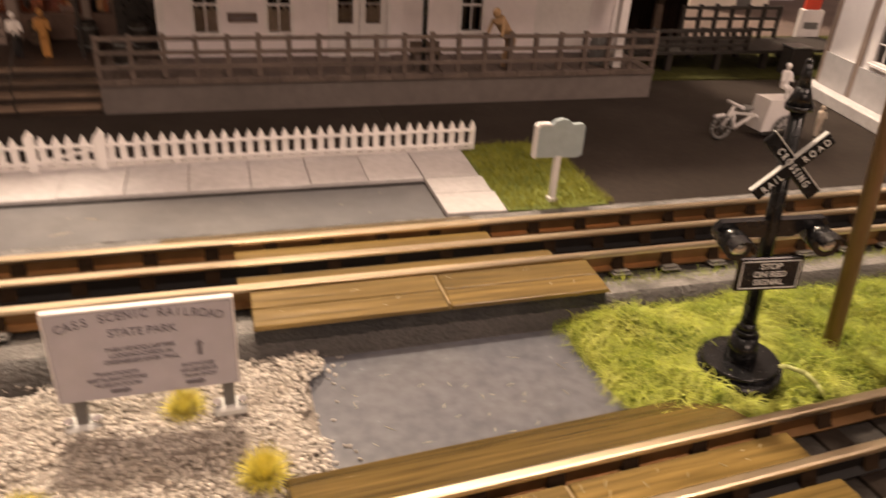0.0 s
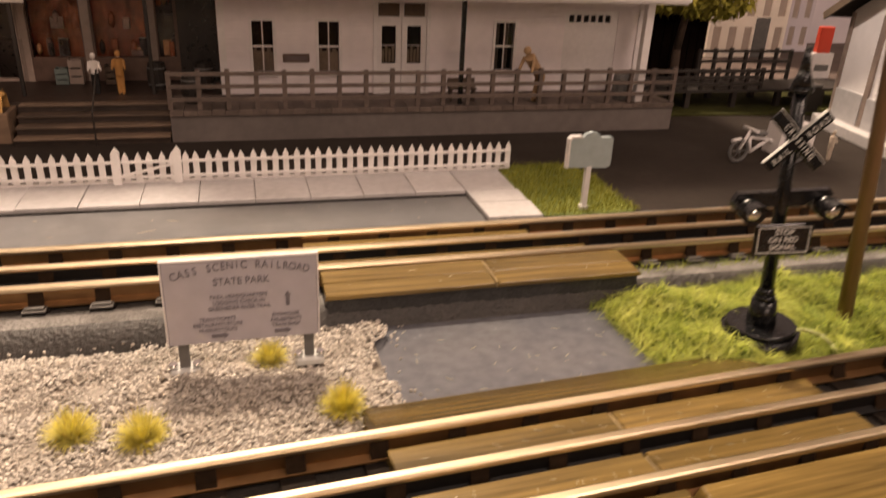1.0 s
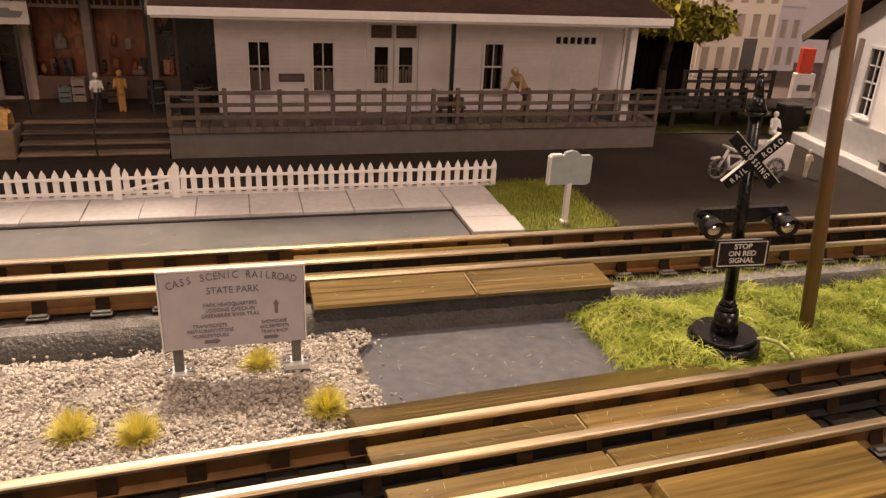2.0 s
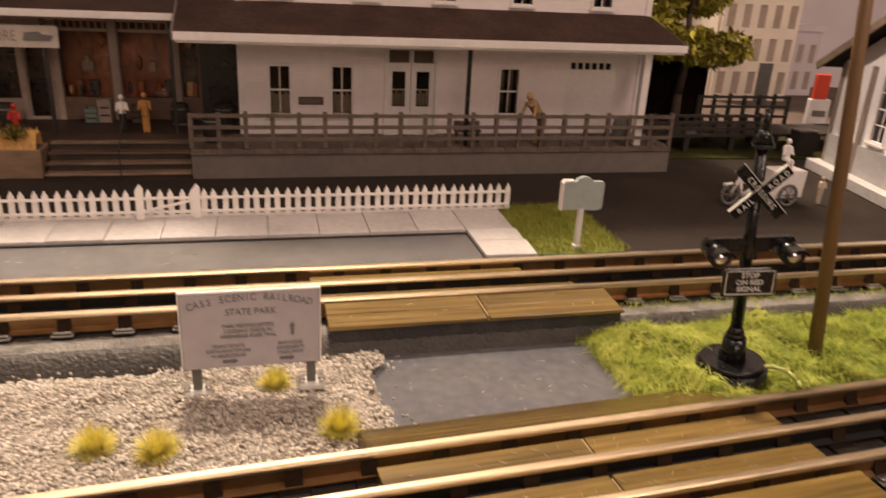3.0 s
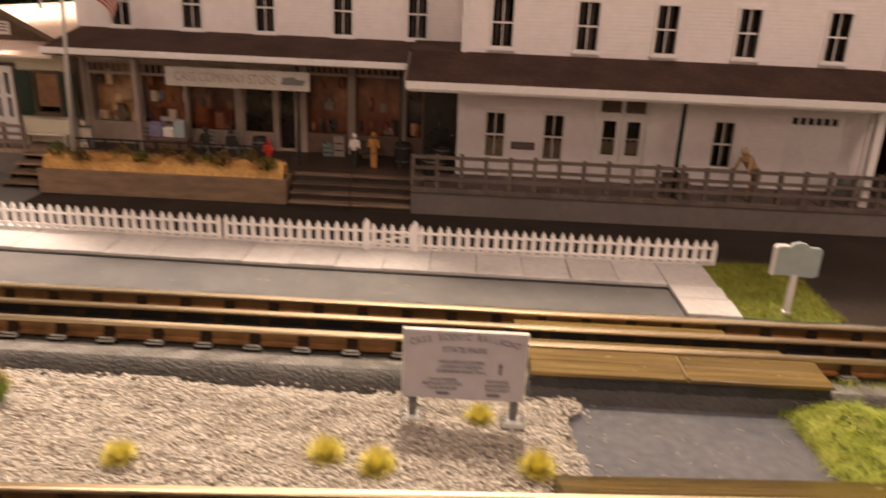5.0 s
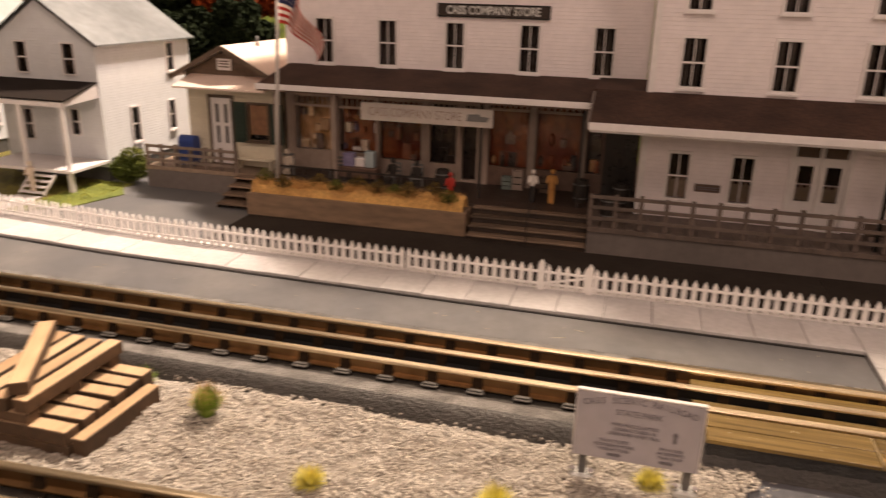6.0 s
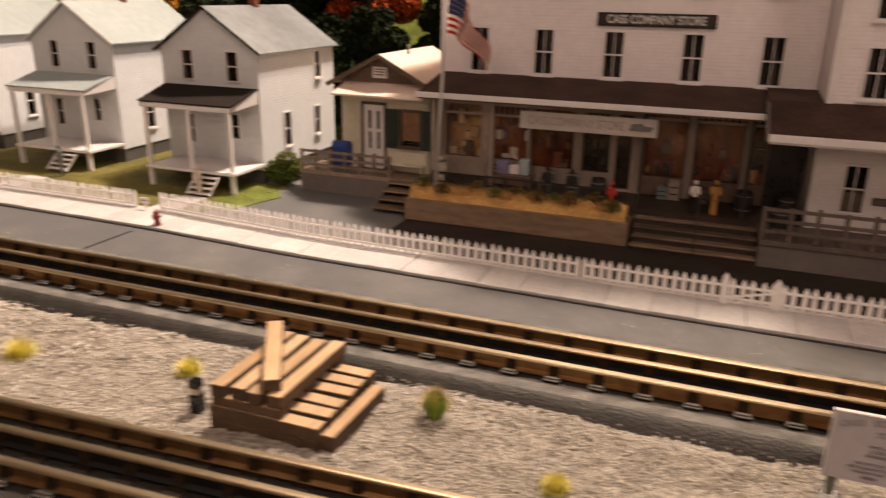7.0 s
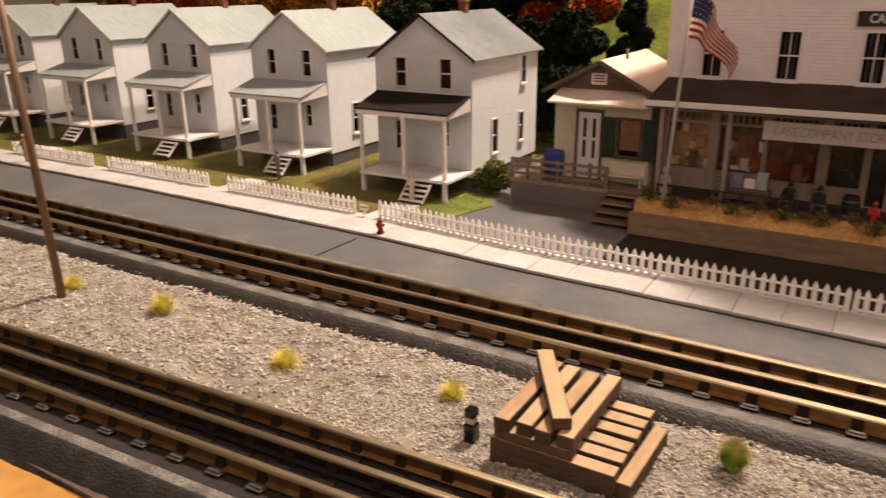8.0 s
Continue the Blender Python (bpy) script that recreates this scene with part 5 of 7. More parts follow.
def gravel_top(x, y):
    """How high the gravel lies: a low bank between the two roadbeds, piled up against the near rail."""
    bank = min(1.0, max(0.0, (0.0285 - (y - near_y(x))) / 0.007))
    sink = min(1.0, max(0.0, (y - 0.1740) / 0.0115))
    return 0.0098 - 0.0030 * sink + 0.0030 * bank + 0.0012 * math.sin(x * 38 + y * 60) * math.sin(y * 90) * (1 - bank) + 0.0006 * math.sin(x * 120) + 0.0011 * noise.noise((x * 190, y * 190, 1.3)) + 0.0006 * noise.noise((x * 420, y * 420, 7.1))


def gravel_edge(y):
    return 0.0150 + 0.004 * math.sin(y * 110) + 0.0015 * math.sin(y * 400)


bm = bmesh.new()
nx, ny = 260, 20
grid = []
for i in range(nx + 1):
    row = []
    for j in range(ny + 1):
        x = -1.45 + (1.465) * i / nx
        lo, hi = near_y(x, 0.0200), 0.1855
        y = lo + (hi - lo) * j / ny
        row.append(bm.verts.new((x, y, gravel_top(x, y) if 0 < j < ny and i < nx else (0.0118 if j == 0 else LOW))))
    grid.append(row)
for i in range(nx):
    for j in range(ny):
        bm.faces.new((grid[i][j], grid[i + 1][j], grid[i + 1][j + 1], grid[i][j + 1]))
gravel_bed = part("gravel_bed", bm, GRIT, None, "loose pale tan gravel between the two tracks")
tagged(gravel_bed, category="gravel", kind="structure")


def strew(name, n, x0, x1, small, big, label):
    r = np.random.default_rng(n)
    pts, sz = [], []
    while len(pts) < n:
        x = r.uniform(x0, x1)
        y = r.uniform(near_y(x, 0.0200), 0.1860)
        if x > gravel_edge(y):
            continue
        pts.append((x, y, gravel_top(x, y) + r.uniform(-0.0003, 0.0005)))
        s = r.uniform(small, big)
        sz.append((s * r.uniform(0.8, 1.5), s * r.uniform(0.7, 1.1), s * r.uniform(0.5, 0.9)))
    ob = swarm(name, pts, sz, ICO_V, ICO_F, STONE)
    return tagged(ob, label, "gravel", "", "stuff")


strew("gravel_stones", 46000, -0.36, 0.02, 0.00036, 0.00090, "small angular tan and grey stones")
strew("gravel_stones", 17000, -1.10, -0.36, 0.0006, 0.0013, "small angular tan and grey stones farther along")
# crumbs that rolled up to the roadbed and onto the road
r = np.random.default_rng(3)
pts = [(x, 0.1855 + abs(r.normal(0, 0.0018)), 0.0068 + r.uniform(0, 0.0018)) for x in r.uniform(-0.6, 0.016, 900)]
pts += [(gravel_edge(y) + abs(r.normal(0, 0.004)), y, 0.0069) for y in r.uniform(0.135, 0.186, 26)]
swarm("gravel_crumbs", pts, [(s, s * 0.8, s * 0.7) for s in r.uniform(0.0004, 0.0010, len(pts))], ICO_V, ICO_F, STONE)
tagged(bpy.data.objects["gravel_crumbs"], "stray gravel crumbs along the roadbed", "gravel", "", "stuff")

BLADE_V = [(-0.5, 0, 0), (0.5, 0, 0), (0.32, 0.25, 0.55), (-0.32, 0.25, 0.55), (0.0, 0.75, 1.0)]
BLADE_F = [(0, 1, 2), (0, 2, 3), (3, 2, 4)]


def blades(name, points, length, width, lean, material, parent=None, seed=1, kind="stuff"):
    r = np.random.default_rng(seed)
    n = len(points)
    l = r.uniform(0.6, 1.15, n) * length
    sz = np.stack([np.full(n, width) * r.uniform(0.7, 1.3, n), l * r.uniform(0.1, 1.0, n) * lean, l * (1 - 0.35 * r.uniform(0, 1, n))], -1)
    return swarm(name, points, sz, BLADE_V, BLADE_F, material, parent, r.uniform(0, 2 * np.pi, n), (np.zeros(n), np.zeros(n)), kind)


# grass on the far side of the road crossing, a mounded mat with long fibres
def turf_top(x, y):
    edge = min(1.0, max(0.0, (x - 0.098 - 0.30 * max(0, 0.150 - y)) / 0.018)) * min(1.0, max(0.0, (0.1875 - y) / 0.010)) * min(1.0, max(0.0, (y - near_y(x, 0.0205)) / 0.004))
    return LOW + 0.0002 + edge * (0.0066 + 0.0024 * math.sin(x * 95 + 1) * math.sin(y * 130) + 0.0014 * math.sin(x * 260 + y * 190) + 0.0010 * math.sin(x * 520 - y * 410))


bm = bmesh.new()
grid = [[bm.verts.new((0.096 + 0.6 * i / 120, near_y(0.1, 0.0205) + (0.1880 - near_y(0.1, 0.0205)) * j / 20, 0)) for j in range(21)] for i in range(121)]
for row in grid:
    for v in row:
        v.co.z = turf_top(v.co.x, v.co.y)
for i in range(120):
    for j in range(20):
        bm.faces.new((grid[i][j], grid[i + 1][j], grid[i + 1][j + 1], grid[i][j + 1]))
tagged(part("turf_mat", bm, GRASS_BED, None, "mossy green mat under the static grass"), category="grass", kind="structure")
r = np.random.default_rng(11)
pts = []
while len(pts) < 42000:
    x, y = 0.098 + 0.30 * r.uniform() ** 1.4, r.uniform(0.122, 0.190)
    z = turf_top(x, y)
    if z > LOW + 0.0008:
        pts.append((x, y, z - 0.0003))
tagged(blades("static_grass", pts, 0.0036, 0.00030, 3.2, GRASS, seed=2), "bright green tangled static grass by the track", "grass")
pts = []
while len(pts) < 6500:
    x, y = r.uniform(0.094, 0.35), r.uniform(0.182, 0.2000)
    pts.append((x, y, 0.0065 + 0.0062 * max(0, (y - 0.185) / 0.015)))
tagged(blades("static_grass", pts, 0.0042, 0.0003, 1.3, GRASS, seed=3), "green grass fibres creeping up the roadbed", "grass")

def strands(name, points, length, thick, material, seed, label):
    """Curling flat-lying fibres of five joints each."""
    r = np.random.default_rng(seed)
    n = len(points)
    ang = r.uniform(0, 2 * np.pi, n)
    bend = r.normal(0, 0.55, n)
    ln = r.uniform(0.5, 1.2, n) * length
    rise = r.uniform(0.1, 0.9, n)
    p = np.asarray(points, float)
    V = np.zeros((n, 12, 3))
    for k in range(6):
        t = k / 5
        a = ang + bend * t
        c = p + np.stack([np.cos(a) * ln * t, np.sin(a) * ln * t, rise * ln * 0.55 * math.sin(math.pi * (0.15 + 0.75 * t)) - 0.0004], -1)
        side = np.stack([-np.sin(a), np.cos(a), np.full(n, 0.3)], -1) * thick * (1 - 0.6 * t)
        V[:, 2 * k], V[:, 2 * k + 1] = c - side, c + side
    quad = np.array([(2 * k, 2 * k + 1, 2 * k + 3, 2 * k + 2) for k in range(5)])
    F = (quad[None] + (np.arange(n) * 12)[:, None, None]).reshape(-1, 4)
    me = bpy.data.meshes.new(name)
    me.from_pydata(V.reshape(-1, 3).tolist(), [], F.tolist())
    me.materials.append(material)
    return tagged(new(name, me), label, "grass", "", "stuff")


GRASS_PALE = mat("pale_grass_fibre", (0.42, 0.48, 0.048), 0.6, 0, 0.3, 900, 0.1, other=(0.57, 0.59, 0.11), spread=0.5, island=0.3, soft=0.2)
pts = []
while len(pts) < 5200:
    x, y = 0.094 + 0.075 * r.uniform() ** 1.3, r.uniform(0.126, 0.190)
    z = turf_top(x, y)
    if z > LOW + 0.0006 and noise.noise((x * 90, y * 90, 3.3)) > -0.25:
        pts.append((x, y, z + 0.0012))
strands("grass_fibres", pts, 0.0075, 0.00013, GRASS_PALE, 31, "long pale yellow green fibres tangled over the grass")
pts = []
while len(pts) < 4200:
    x, y = 0.135 + 0.16 * r.uniform(), r.uniform(0.124, 0.192)
    z = turf_top(x, y)
    if z > LOW + 0.0006:
        pts.append((x, y, z + 0.0012))
strands("grass_fibres", pts, 0.0065, 0.00013, GRASS, 32, "long green fibres tangled over the grass")

# straw bits and pale specks lying on the road between the tracks and on the planks
pts = [(r.uniform(0.022, 0.105), r.uniform(0.136, 0.188), LOW + 0.0008) for _ in range(34)]
pts += [(x, near_y(x, o), 0.0168) for x, o in zip(r.uniform(0.012, 0.125, 44), r.choice([0.007, 0.010, -0.0075, -0.010], 44))]
pts += [(r.uniform(0.0, 0.115), r.uniform(0.189, 0.205), 0.0193) for _ in range(10)]
ln = r.uniform(0.0006, 0.0022, len(pts))
swarm("straw_bits", pts, np.stack([ln, np.full(len(pts), 0.00008), np.full(len(pts), 0.00008)], -1), ICO_V, ICO_F, STRAW_BIT, None, None, np.zeros((2, len(pts))))
tagged(bpy.data.objects["straw_bits"], "short straw fibres fallen on the road and planks", "straw", "", "stuff")

# pale scuffs and chips on the street
r = np.random.default_rng(61)
pts = [(r.uniform(-0.75, 0.06), r.uniform(0.262, 0.290), STREET + 0.00006) for _ in range(46)]
ln = r.uniform(0.0004, 0.0026, len(pts)) * r.choice([0.4, 0.5, 1.0, 2.2], len(pts))
swarm("road_scuff", pts, np.stack([ln, r.uniform(0.00012, 0.0004, len(pts)), np.full(len(pts), 0.00008)], -1), ICO_V, ICO_F, STRAW_BIT, None, r.normal(0, 0.35, len(pts)), np.zeros((2, len(pts))))
tagged(bpy.data.objects["road_scuff"], "pale chips and scuffs on the grey street", "scuff", "", "stuff")

# small lawn by the marker, lawns of the houses
bm = bmesh.new()
prism(bm, [(0.1072, 0.2600), (0.1300, 0.2585), (0.1530, 0.2600), (0.1540, 0.2850), (0.1560, 0.3150), (0.1500, 0.3330), (0.1150, 0.3340), (0.1072, 0.3230)], "z", STREET + 0.0001, STREET + 0.0012)
tagged(part("lawn", bm, GRASS_BED, None, "little green lawn at the end of the sidewalk"), category="lawn", kind="structure")
pts = []
while len(pts) < 5200:
    x, y = r.uniform(0.1075, 0.1560), r.uniform(0.2600, 0.3335)
    if x < 0.1545 - 0.002 * math.sin(y * 160) or r.uniform() < 0.3:
        pts.append((x, y, STREET + 0.0010))
tagged(blades("lawn_grass", pts, 0.0036, 0.00030, 1.0, LAWN, seed=4), "short bright green static grass of the little lawn", "grass")
bm = bmesh.new()
for x0, x1 in ((-1.45, -0.4772),):
    box(bm, x0, x1, 0.3545, 0.72, STREET - 0.002, STREET + 0.0006)
tagged(part("lawn", bm, LAWN_BED, None, "olive green front lawns of the company houses"), category="lawn", kind="structure")
pts = [(r.uniform(-1.25, -0.478), 0.355 + 0.20 * r.uniform() ** 1.3, STREET + 0.0005) for _ in range(9000)]
tagged(blades("lawn_grass", pts, 0.0030, 0.00034, 1.0, LAWN_DRY, seed=5), "short olive static grass of the house lawns", "grass")
bm = bmesh.new()
prism(bm, [(-0.4770, 0.3560), (-0.4440, 0.3800), (-0.4300, 0.4250), (-0.4540, 0.4560), (-0.4770, 0.4560)], "z", STREET, STREET + 0.0007)
tagged(part("lawn", bm, GRASS_BED, None, "pale green strip of lawn beside the house corner"), category="lawn", kind="structure")
pts = []
while len(pts) < 1100:
    x, y = r.uniform(-0.4770, -0.4330), r.uniform(0.36, 0.455)
    if x + 0.4770 < 0.036 * min(1, max(0.1, (y - 0.356) / 0.04)):
        pts.append((x, y, STREET + 0.0006))
tagged(blades("lawn_grass", pts, 0.0026, 0.00034, 1.0, LAWN, seed=6), "pale green static grass by the house corner", "grass")
# front paths of the houses
for x in (-0.493, -0.664, -0.821, -0.982):
    bm = bmesh.new()
    box(bm, x - 0.0115, x + 0.0115, 0.3535, 0.3950, STREET + 0.0002, STREET + 0.0016, 0.0003)
    tagged(part("path", bm, SIDEWALK, None, "short concrete front path"), category="path", kind="structure")

# behind the houses and the store: a grassy slope and the painted backdrop
bm = bmesh.new()
prism(bm, [(0.70, STREET - 0.002), (0.70, STREET + 0.002), (0.86, 0.085), (1.05, 0.20), (1.10, 0.20), (1.10, STREET - 0.002)], "x", -1.7, -0.02)
HILL = mat("sunlit_hill_grass", (0.19, 0.23, 0.022), 0.9, 0, 0.55, 160, 1.0, other=(0.055, 0.075, 0.010))
tagged(part("hillside", bm, HILL, None, "bright green grassy slope behind the town"), category="hillside", kind="structure")


AUTUMN = mat("backdrop_autumn_paint", (0.10, 0.11, 0.025), 0.9, 0, 0.5, 55, 0.0, other=(0.36, 0.15, 0.02), spread=0.52)
bm = bmesh.new()
box(bm, -2.0, 0.12, 1.100, 1.104, 0.0, 0.75)
tagged(part("backdrop", bm, AUTUMN, None, "painted autumn woods backdrop"), category="backdrop", kind="structure")
HAZE = mat("glowing_backdrop_grey", (0.62, 0.53, 0.52), 0.9, 0, 0.15, 14, 0.0, other=(0.52, 0.43, 0.43))
# the backdrop glows faintly by itself, added to lift its brightness
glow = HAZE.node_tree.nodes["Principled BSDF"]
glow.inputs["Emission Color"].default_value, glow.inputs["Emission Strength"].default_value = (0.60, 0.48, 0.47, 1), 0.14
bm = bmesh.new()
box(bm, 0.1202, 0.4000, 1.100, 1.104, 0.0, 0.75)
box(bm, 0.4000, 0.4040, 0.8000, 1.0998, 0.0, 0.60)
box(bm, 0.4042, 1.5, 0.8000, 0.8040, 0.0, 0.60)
tagged(part("backdrop", bm, HAZE, None, "hazy mauve grey painted backdrop with an added faint glow"), category="backdrop", kind="structure")


# ---- small things near the camera ----
def tuft(place, material, label, n=800, high=0.0100, wide=0.0072, tips=None):
    """A round clump: thin fibres that fan out evenly from one root."""
    t = thing("grass_tuft", label, "grass tuft", place, group="grass tufts in the gravel")
    r = np.random.default_rng(int(abs(place[0]) * 9999) + 1)
    a, c = r.uniform(0, 2 * np.pi, n), r.uniform(0.45 if tips else 0.08, 1, n)
    V, F = [], []
    for i in range(n):
        side = math.sqrt(1 - c[i] * c[i])
        k = r.uniform(0.55, 1.0)
        out = Vector((math.cos(a[i]), math.sin(a[i]), 0))
        s = Vector((-math.sin(a[i]), math.cos(a[i]), 0)) * 0.00010
        root = out * wide * 0.22 * r.uniform(0, 1)
        tip = root + out * (side * wide * k) + Vector((0, 0, c[i] * high * k))
        mid = root.lerp(tip, 0.74 if tips else 0.5) + Vector((0, 0, high * 0.06))
        o = len(V)
        V += [root - s, root + s, mid + s * 0.9, mid - s * 0.9, tip]
        F += [(o, o + 1, o + 2, o + 3), (o + 3, o + 2, o + 4)]
    me = bpy.data.meshes.new("tuft_clump")
    me.from_pydata(V, [], F)
    me.materials.append(material)
    if tips:
        me.materials.append(tips)
        me.polygons.foreach_set("material_index", np.tile([0, 1], n).astype(np.int32))
    ob = new("tuft_clump", me)
    ob.parent = t
    return t


YT = "yellow static grass tuft standing in the gravel"
for x, y, h in ((-0.0693, 0.1390, 0.0115), (-0.0521, 0.1338, 0.0115), (-0.0010, 0.1376, 0.0110), (-0.0193, 0.1650, 0.0095), (-0.1330, 0.1312, 0.010),
                (-0.4959, 0.1495, 0.0165), (-0.3914, 0.1365, 0.0140), (-0.3067, 0.1522, 0.0118), (-0.5750, 0.1450, 0.0130)):
    tuft((x, y, gravel_top(x, y)), TUFT, YT, high=h * 0.95, wide=0.0105 if h > 0.0120 else 0.0080 if h > 0.0105 else 0.0070)
tuft((-0.1884, 0.1570, gravel_top(-0.1884, 0.1570)), TUFT_GREEN, "green grass tuft with dry tan tips in the gravel", 1300, 0.0160, 0.0088, TUFT_TIP)
tuft((-0.2300, 0.1760, 0.0095), TUFT_GREEN, "olive dry tuft by the roadbed beside the timbers", 160, 0.010, 0.006)

# park sign
sign = thing("park_sign", "pale grey park sign board on two dark posts in gravel", "sign", (-0.0257, 0.1610, 0))
bm = bmesh.new()
box(bm, -0.0207, 0.0207, -0.0007, 0.0007, 0.0208, 0.0463, 0.0003)
panel = part("panel", bm, SIGN_WHITE, sign)
bm = bmesh.new()
for q in ((-0.0207, 0.0207, 0.0463, 0.0468), (-0.0211, -0.0207, 0.0206, 0.0468), (0.0207, 0.0211, 0.0206, 0.0468)):
    box(bm, q[0], q[1], -0.0009, 0.0009, q[2], q[3])
part("edge_trim", bm, WHITE, panel)
for x in (-0.0172, 0.0180):
    bm = bmesh.new()
    box(bm, x - 0.0014, x + 0.0014, 0.0009, 0.0036, 0.0112, 0.0400, 0.0002)
    post = part("post", bm, SIGN_GREY, sign)
    bm = bmesh.new()
    box(bm, x - 0.0042, x + 0.0042, -0.0008, 0.0050, 0.0100, 0.0126, 0.0006)
    part("foot", bm, SILVER_INK, post, "silvery foot plate")
    bm = bmesh.new()
    for s in (-1, 1):
        cyl(bm, (x + s * 0.0032, 0.0010, 0.0128), (x + s * 0.0032, 0.0010, 0.0142), 0.0012, n=8)
    part("bolt", bm, CHROME, post, "shiny bolt heads")
# the heading bends in an arc
head = "CASS SCENIC RAILROAD"
for i, ch in enumerate(head):
    if ch == " ":
        continue
    u = (i - (len(head) - 1) / 2) / (len(head) / 2)
    x = u * 0.0186
    z = 0.0446 - 0.0027 * u * u
    words("letter", ch, 0.0033, INK, panel, pose(x, -0.00085, z, 0, -math.degrees(-0.17 * u) * 1.0, 0), "", 0.0, 0.82)
for txt, x, z, size in (("STATE PARK", 0, 0.0398, 0.0031), ("PARK HEADQUARTERS", -0.0010, 0.0352, 0.0017), ("LODGING CHECK-IN", -0.0010, 0.0334, 0.0017), ("GREENBRIER RIVER TRAIL", -0.0010, 0.0316, 0.0017),
                        ("TRAIN/TICKETS", -0.0072, 0.0284, 0.0016), ("RESTAURANT/STORE", -0.0072, 0.0267, 0.0016), ("MUSEUM/TOURS", -0.0072, 0.0250, 0.0016),
                        ("SHOWCASE", 0.0115, 0.0284, 0.0016), ("AMUSEMENTS", 0.0115, 0.0267, 0.0016), ("TRAIN SHOP", 0.0115, 0.0250, 0.0016)):
    words("lettering", txt, size, INK, panel, pose(x, -0.00085, z), "", 0.0, 0.88)
bm = bmesh.new()
prism(bm, [(0.0118, 0.0312), (0.0128, 0.0312), (0.0128, 0.0342), (0.0132, 0.0342), (0.0123, 0.0356), (0.0114, 0.0342), (0.0118, 0.0342)], "y", -0.0010, -0.0006)
for x in (-0.0068, 0.0105):
    prism(bm, [(x - 0.0023, 0.0226), (x + 0.0010, 0.0226), (x + 0.0010, 0.0222), (x + 0.0023, 0.0231), (x + 0.0010, 0.0240), (x + 0.0010, 0.0236), (x - 0.0023, 0.0236)], "y", -0.0010, -0.0006)
part("arrow", bm, INK, panel, "dark direction arrows")

# crossing signal
sig = thing("crossing_signal", "glossy black railroad crossing signal with two lamps in grass", "signal")
sig.matrix_basis = pose(0.1345, 0.1440, 0.0150, 0, -3.6, -12)
bm = bmesh.new()
cyl(bm, (0, 0, -0.004), (0, 0, 0.0028), 0.0120, 0.0118, 28)
cyl(bm, (0, 0, 0.0028), (0, 0, 0.0046), 0.0108, 0.0104, 28)
part("base", bm, BLACK, sig)
bm = bmesh.new()
cyl(bm, (0, 0, 0.0044), (0, 0, 0.0128), 0.0046, 0.0037, 20)
cyl(bm, (0, 0, 0.0128), (0, 0, 0.0146), 0.0031, 0.0030, 20)
cyl(bm, (0, 0, 0.0146), (0, 0, 0.0168), 0.0028, 0.0021, 20)
part("pedestal", bm, BLACK, sig)
bm = bmesh.new()
cyl(bm, (0, 0, 0.0165), (0, 0, 0.0800), 0.0021, 0.0019, 14)
part("mast", bm, BLACK, sig)
bm = bmesh.new()
cyl(bm, (0, 0, 0.0786), (0, 0, 0.0798), 0.0033, 0.0034, 16)
cyl(bm, (0, 0, 0.0798), (0, 0, 0.0842), 0.0031, 0.0016, 16)
cyl(bm, (0, 0, 0.0842), (0, 0, 0.0898), 0.0016, 0.0008, 12)
ball(bm, (0, 0, 0.0900), 0.0009, 2)
part("finial", bm, BLACK, sig)
for a, txts in ((42, (("RAIL", -0.0062), ("ROAD", 0.0064))), (-47, (("CROSSING", 0.0),))):
    bm = bmesh.new()
    box(bm, -0.0110, 0.0110, -0.0034 - (0.0004 if a > 0 else 0), -0.0024, -0.0018, 0.0018, 0.0003)
    m = pose(0, 0, 0.0650, 0, -a, 0)
    bm.transform(m)
    blade = part("crossbuck_blade", bm, BLACK, sig, "black crossbuck arm with silver letters")
    # silver strip that paints the highlight on the arm's upper edge
    bm = bmesh.new()
    box(bm, -0.0110, 0.0110, -0.0037, -0.0023, 0.00168, 0.0019)
    bm.transform(m)
    part("bright_edge", bm, SILVER_INK, blade)
    for tx, dx in txts:
        words("lettering", " ".join(tx), 0.0025, SILVER_INK, blade, m @ pose(dx, -0.0040, -0.0001), "", 0.00004, 0.80)
bm = bmesh.new()
prism(bm, [(-0.0152, 0.0467), (-0.0138, 0.0490), (0.0138, 0.0494), (0.0150, 0.0474), (0.0128, 0.0474), (0.0085, 0.0462), (0.0060, 0.0444), (-0.0060, 0.0444), (-0.0090, 0.0458), (-0.0125, 0.0462)], "y", -0.0012, 0.0012)
arm = part("lamp_arm", bm, BLACK, sig)
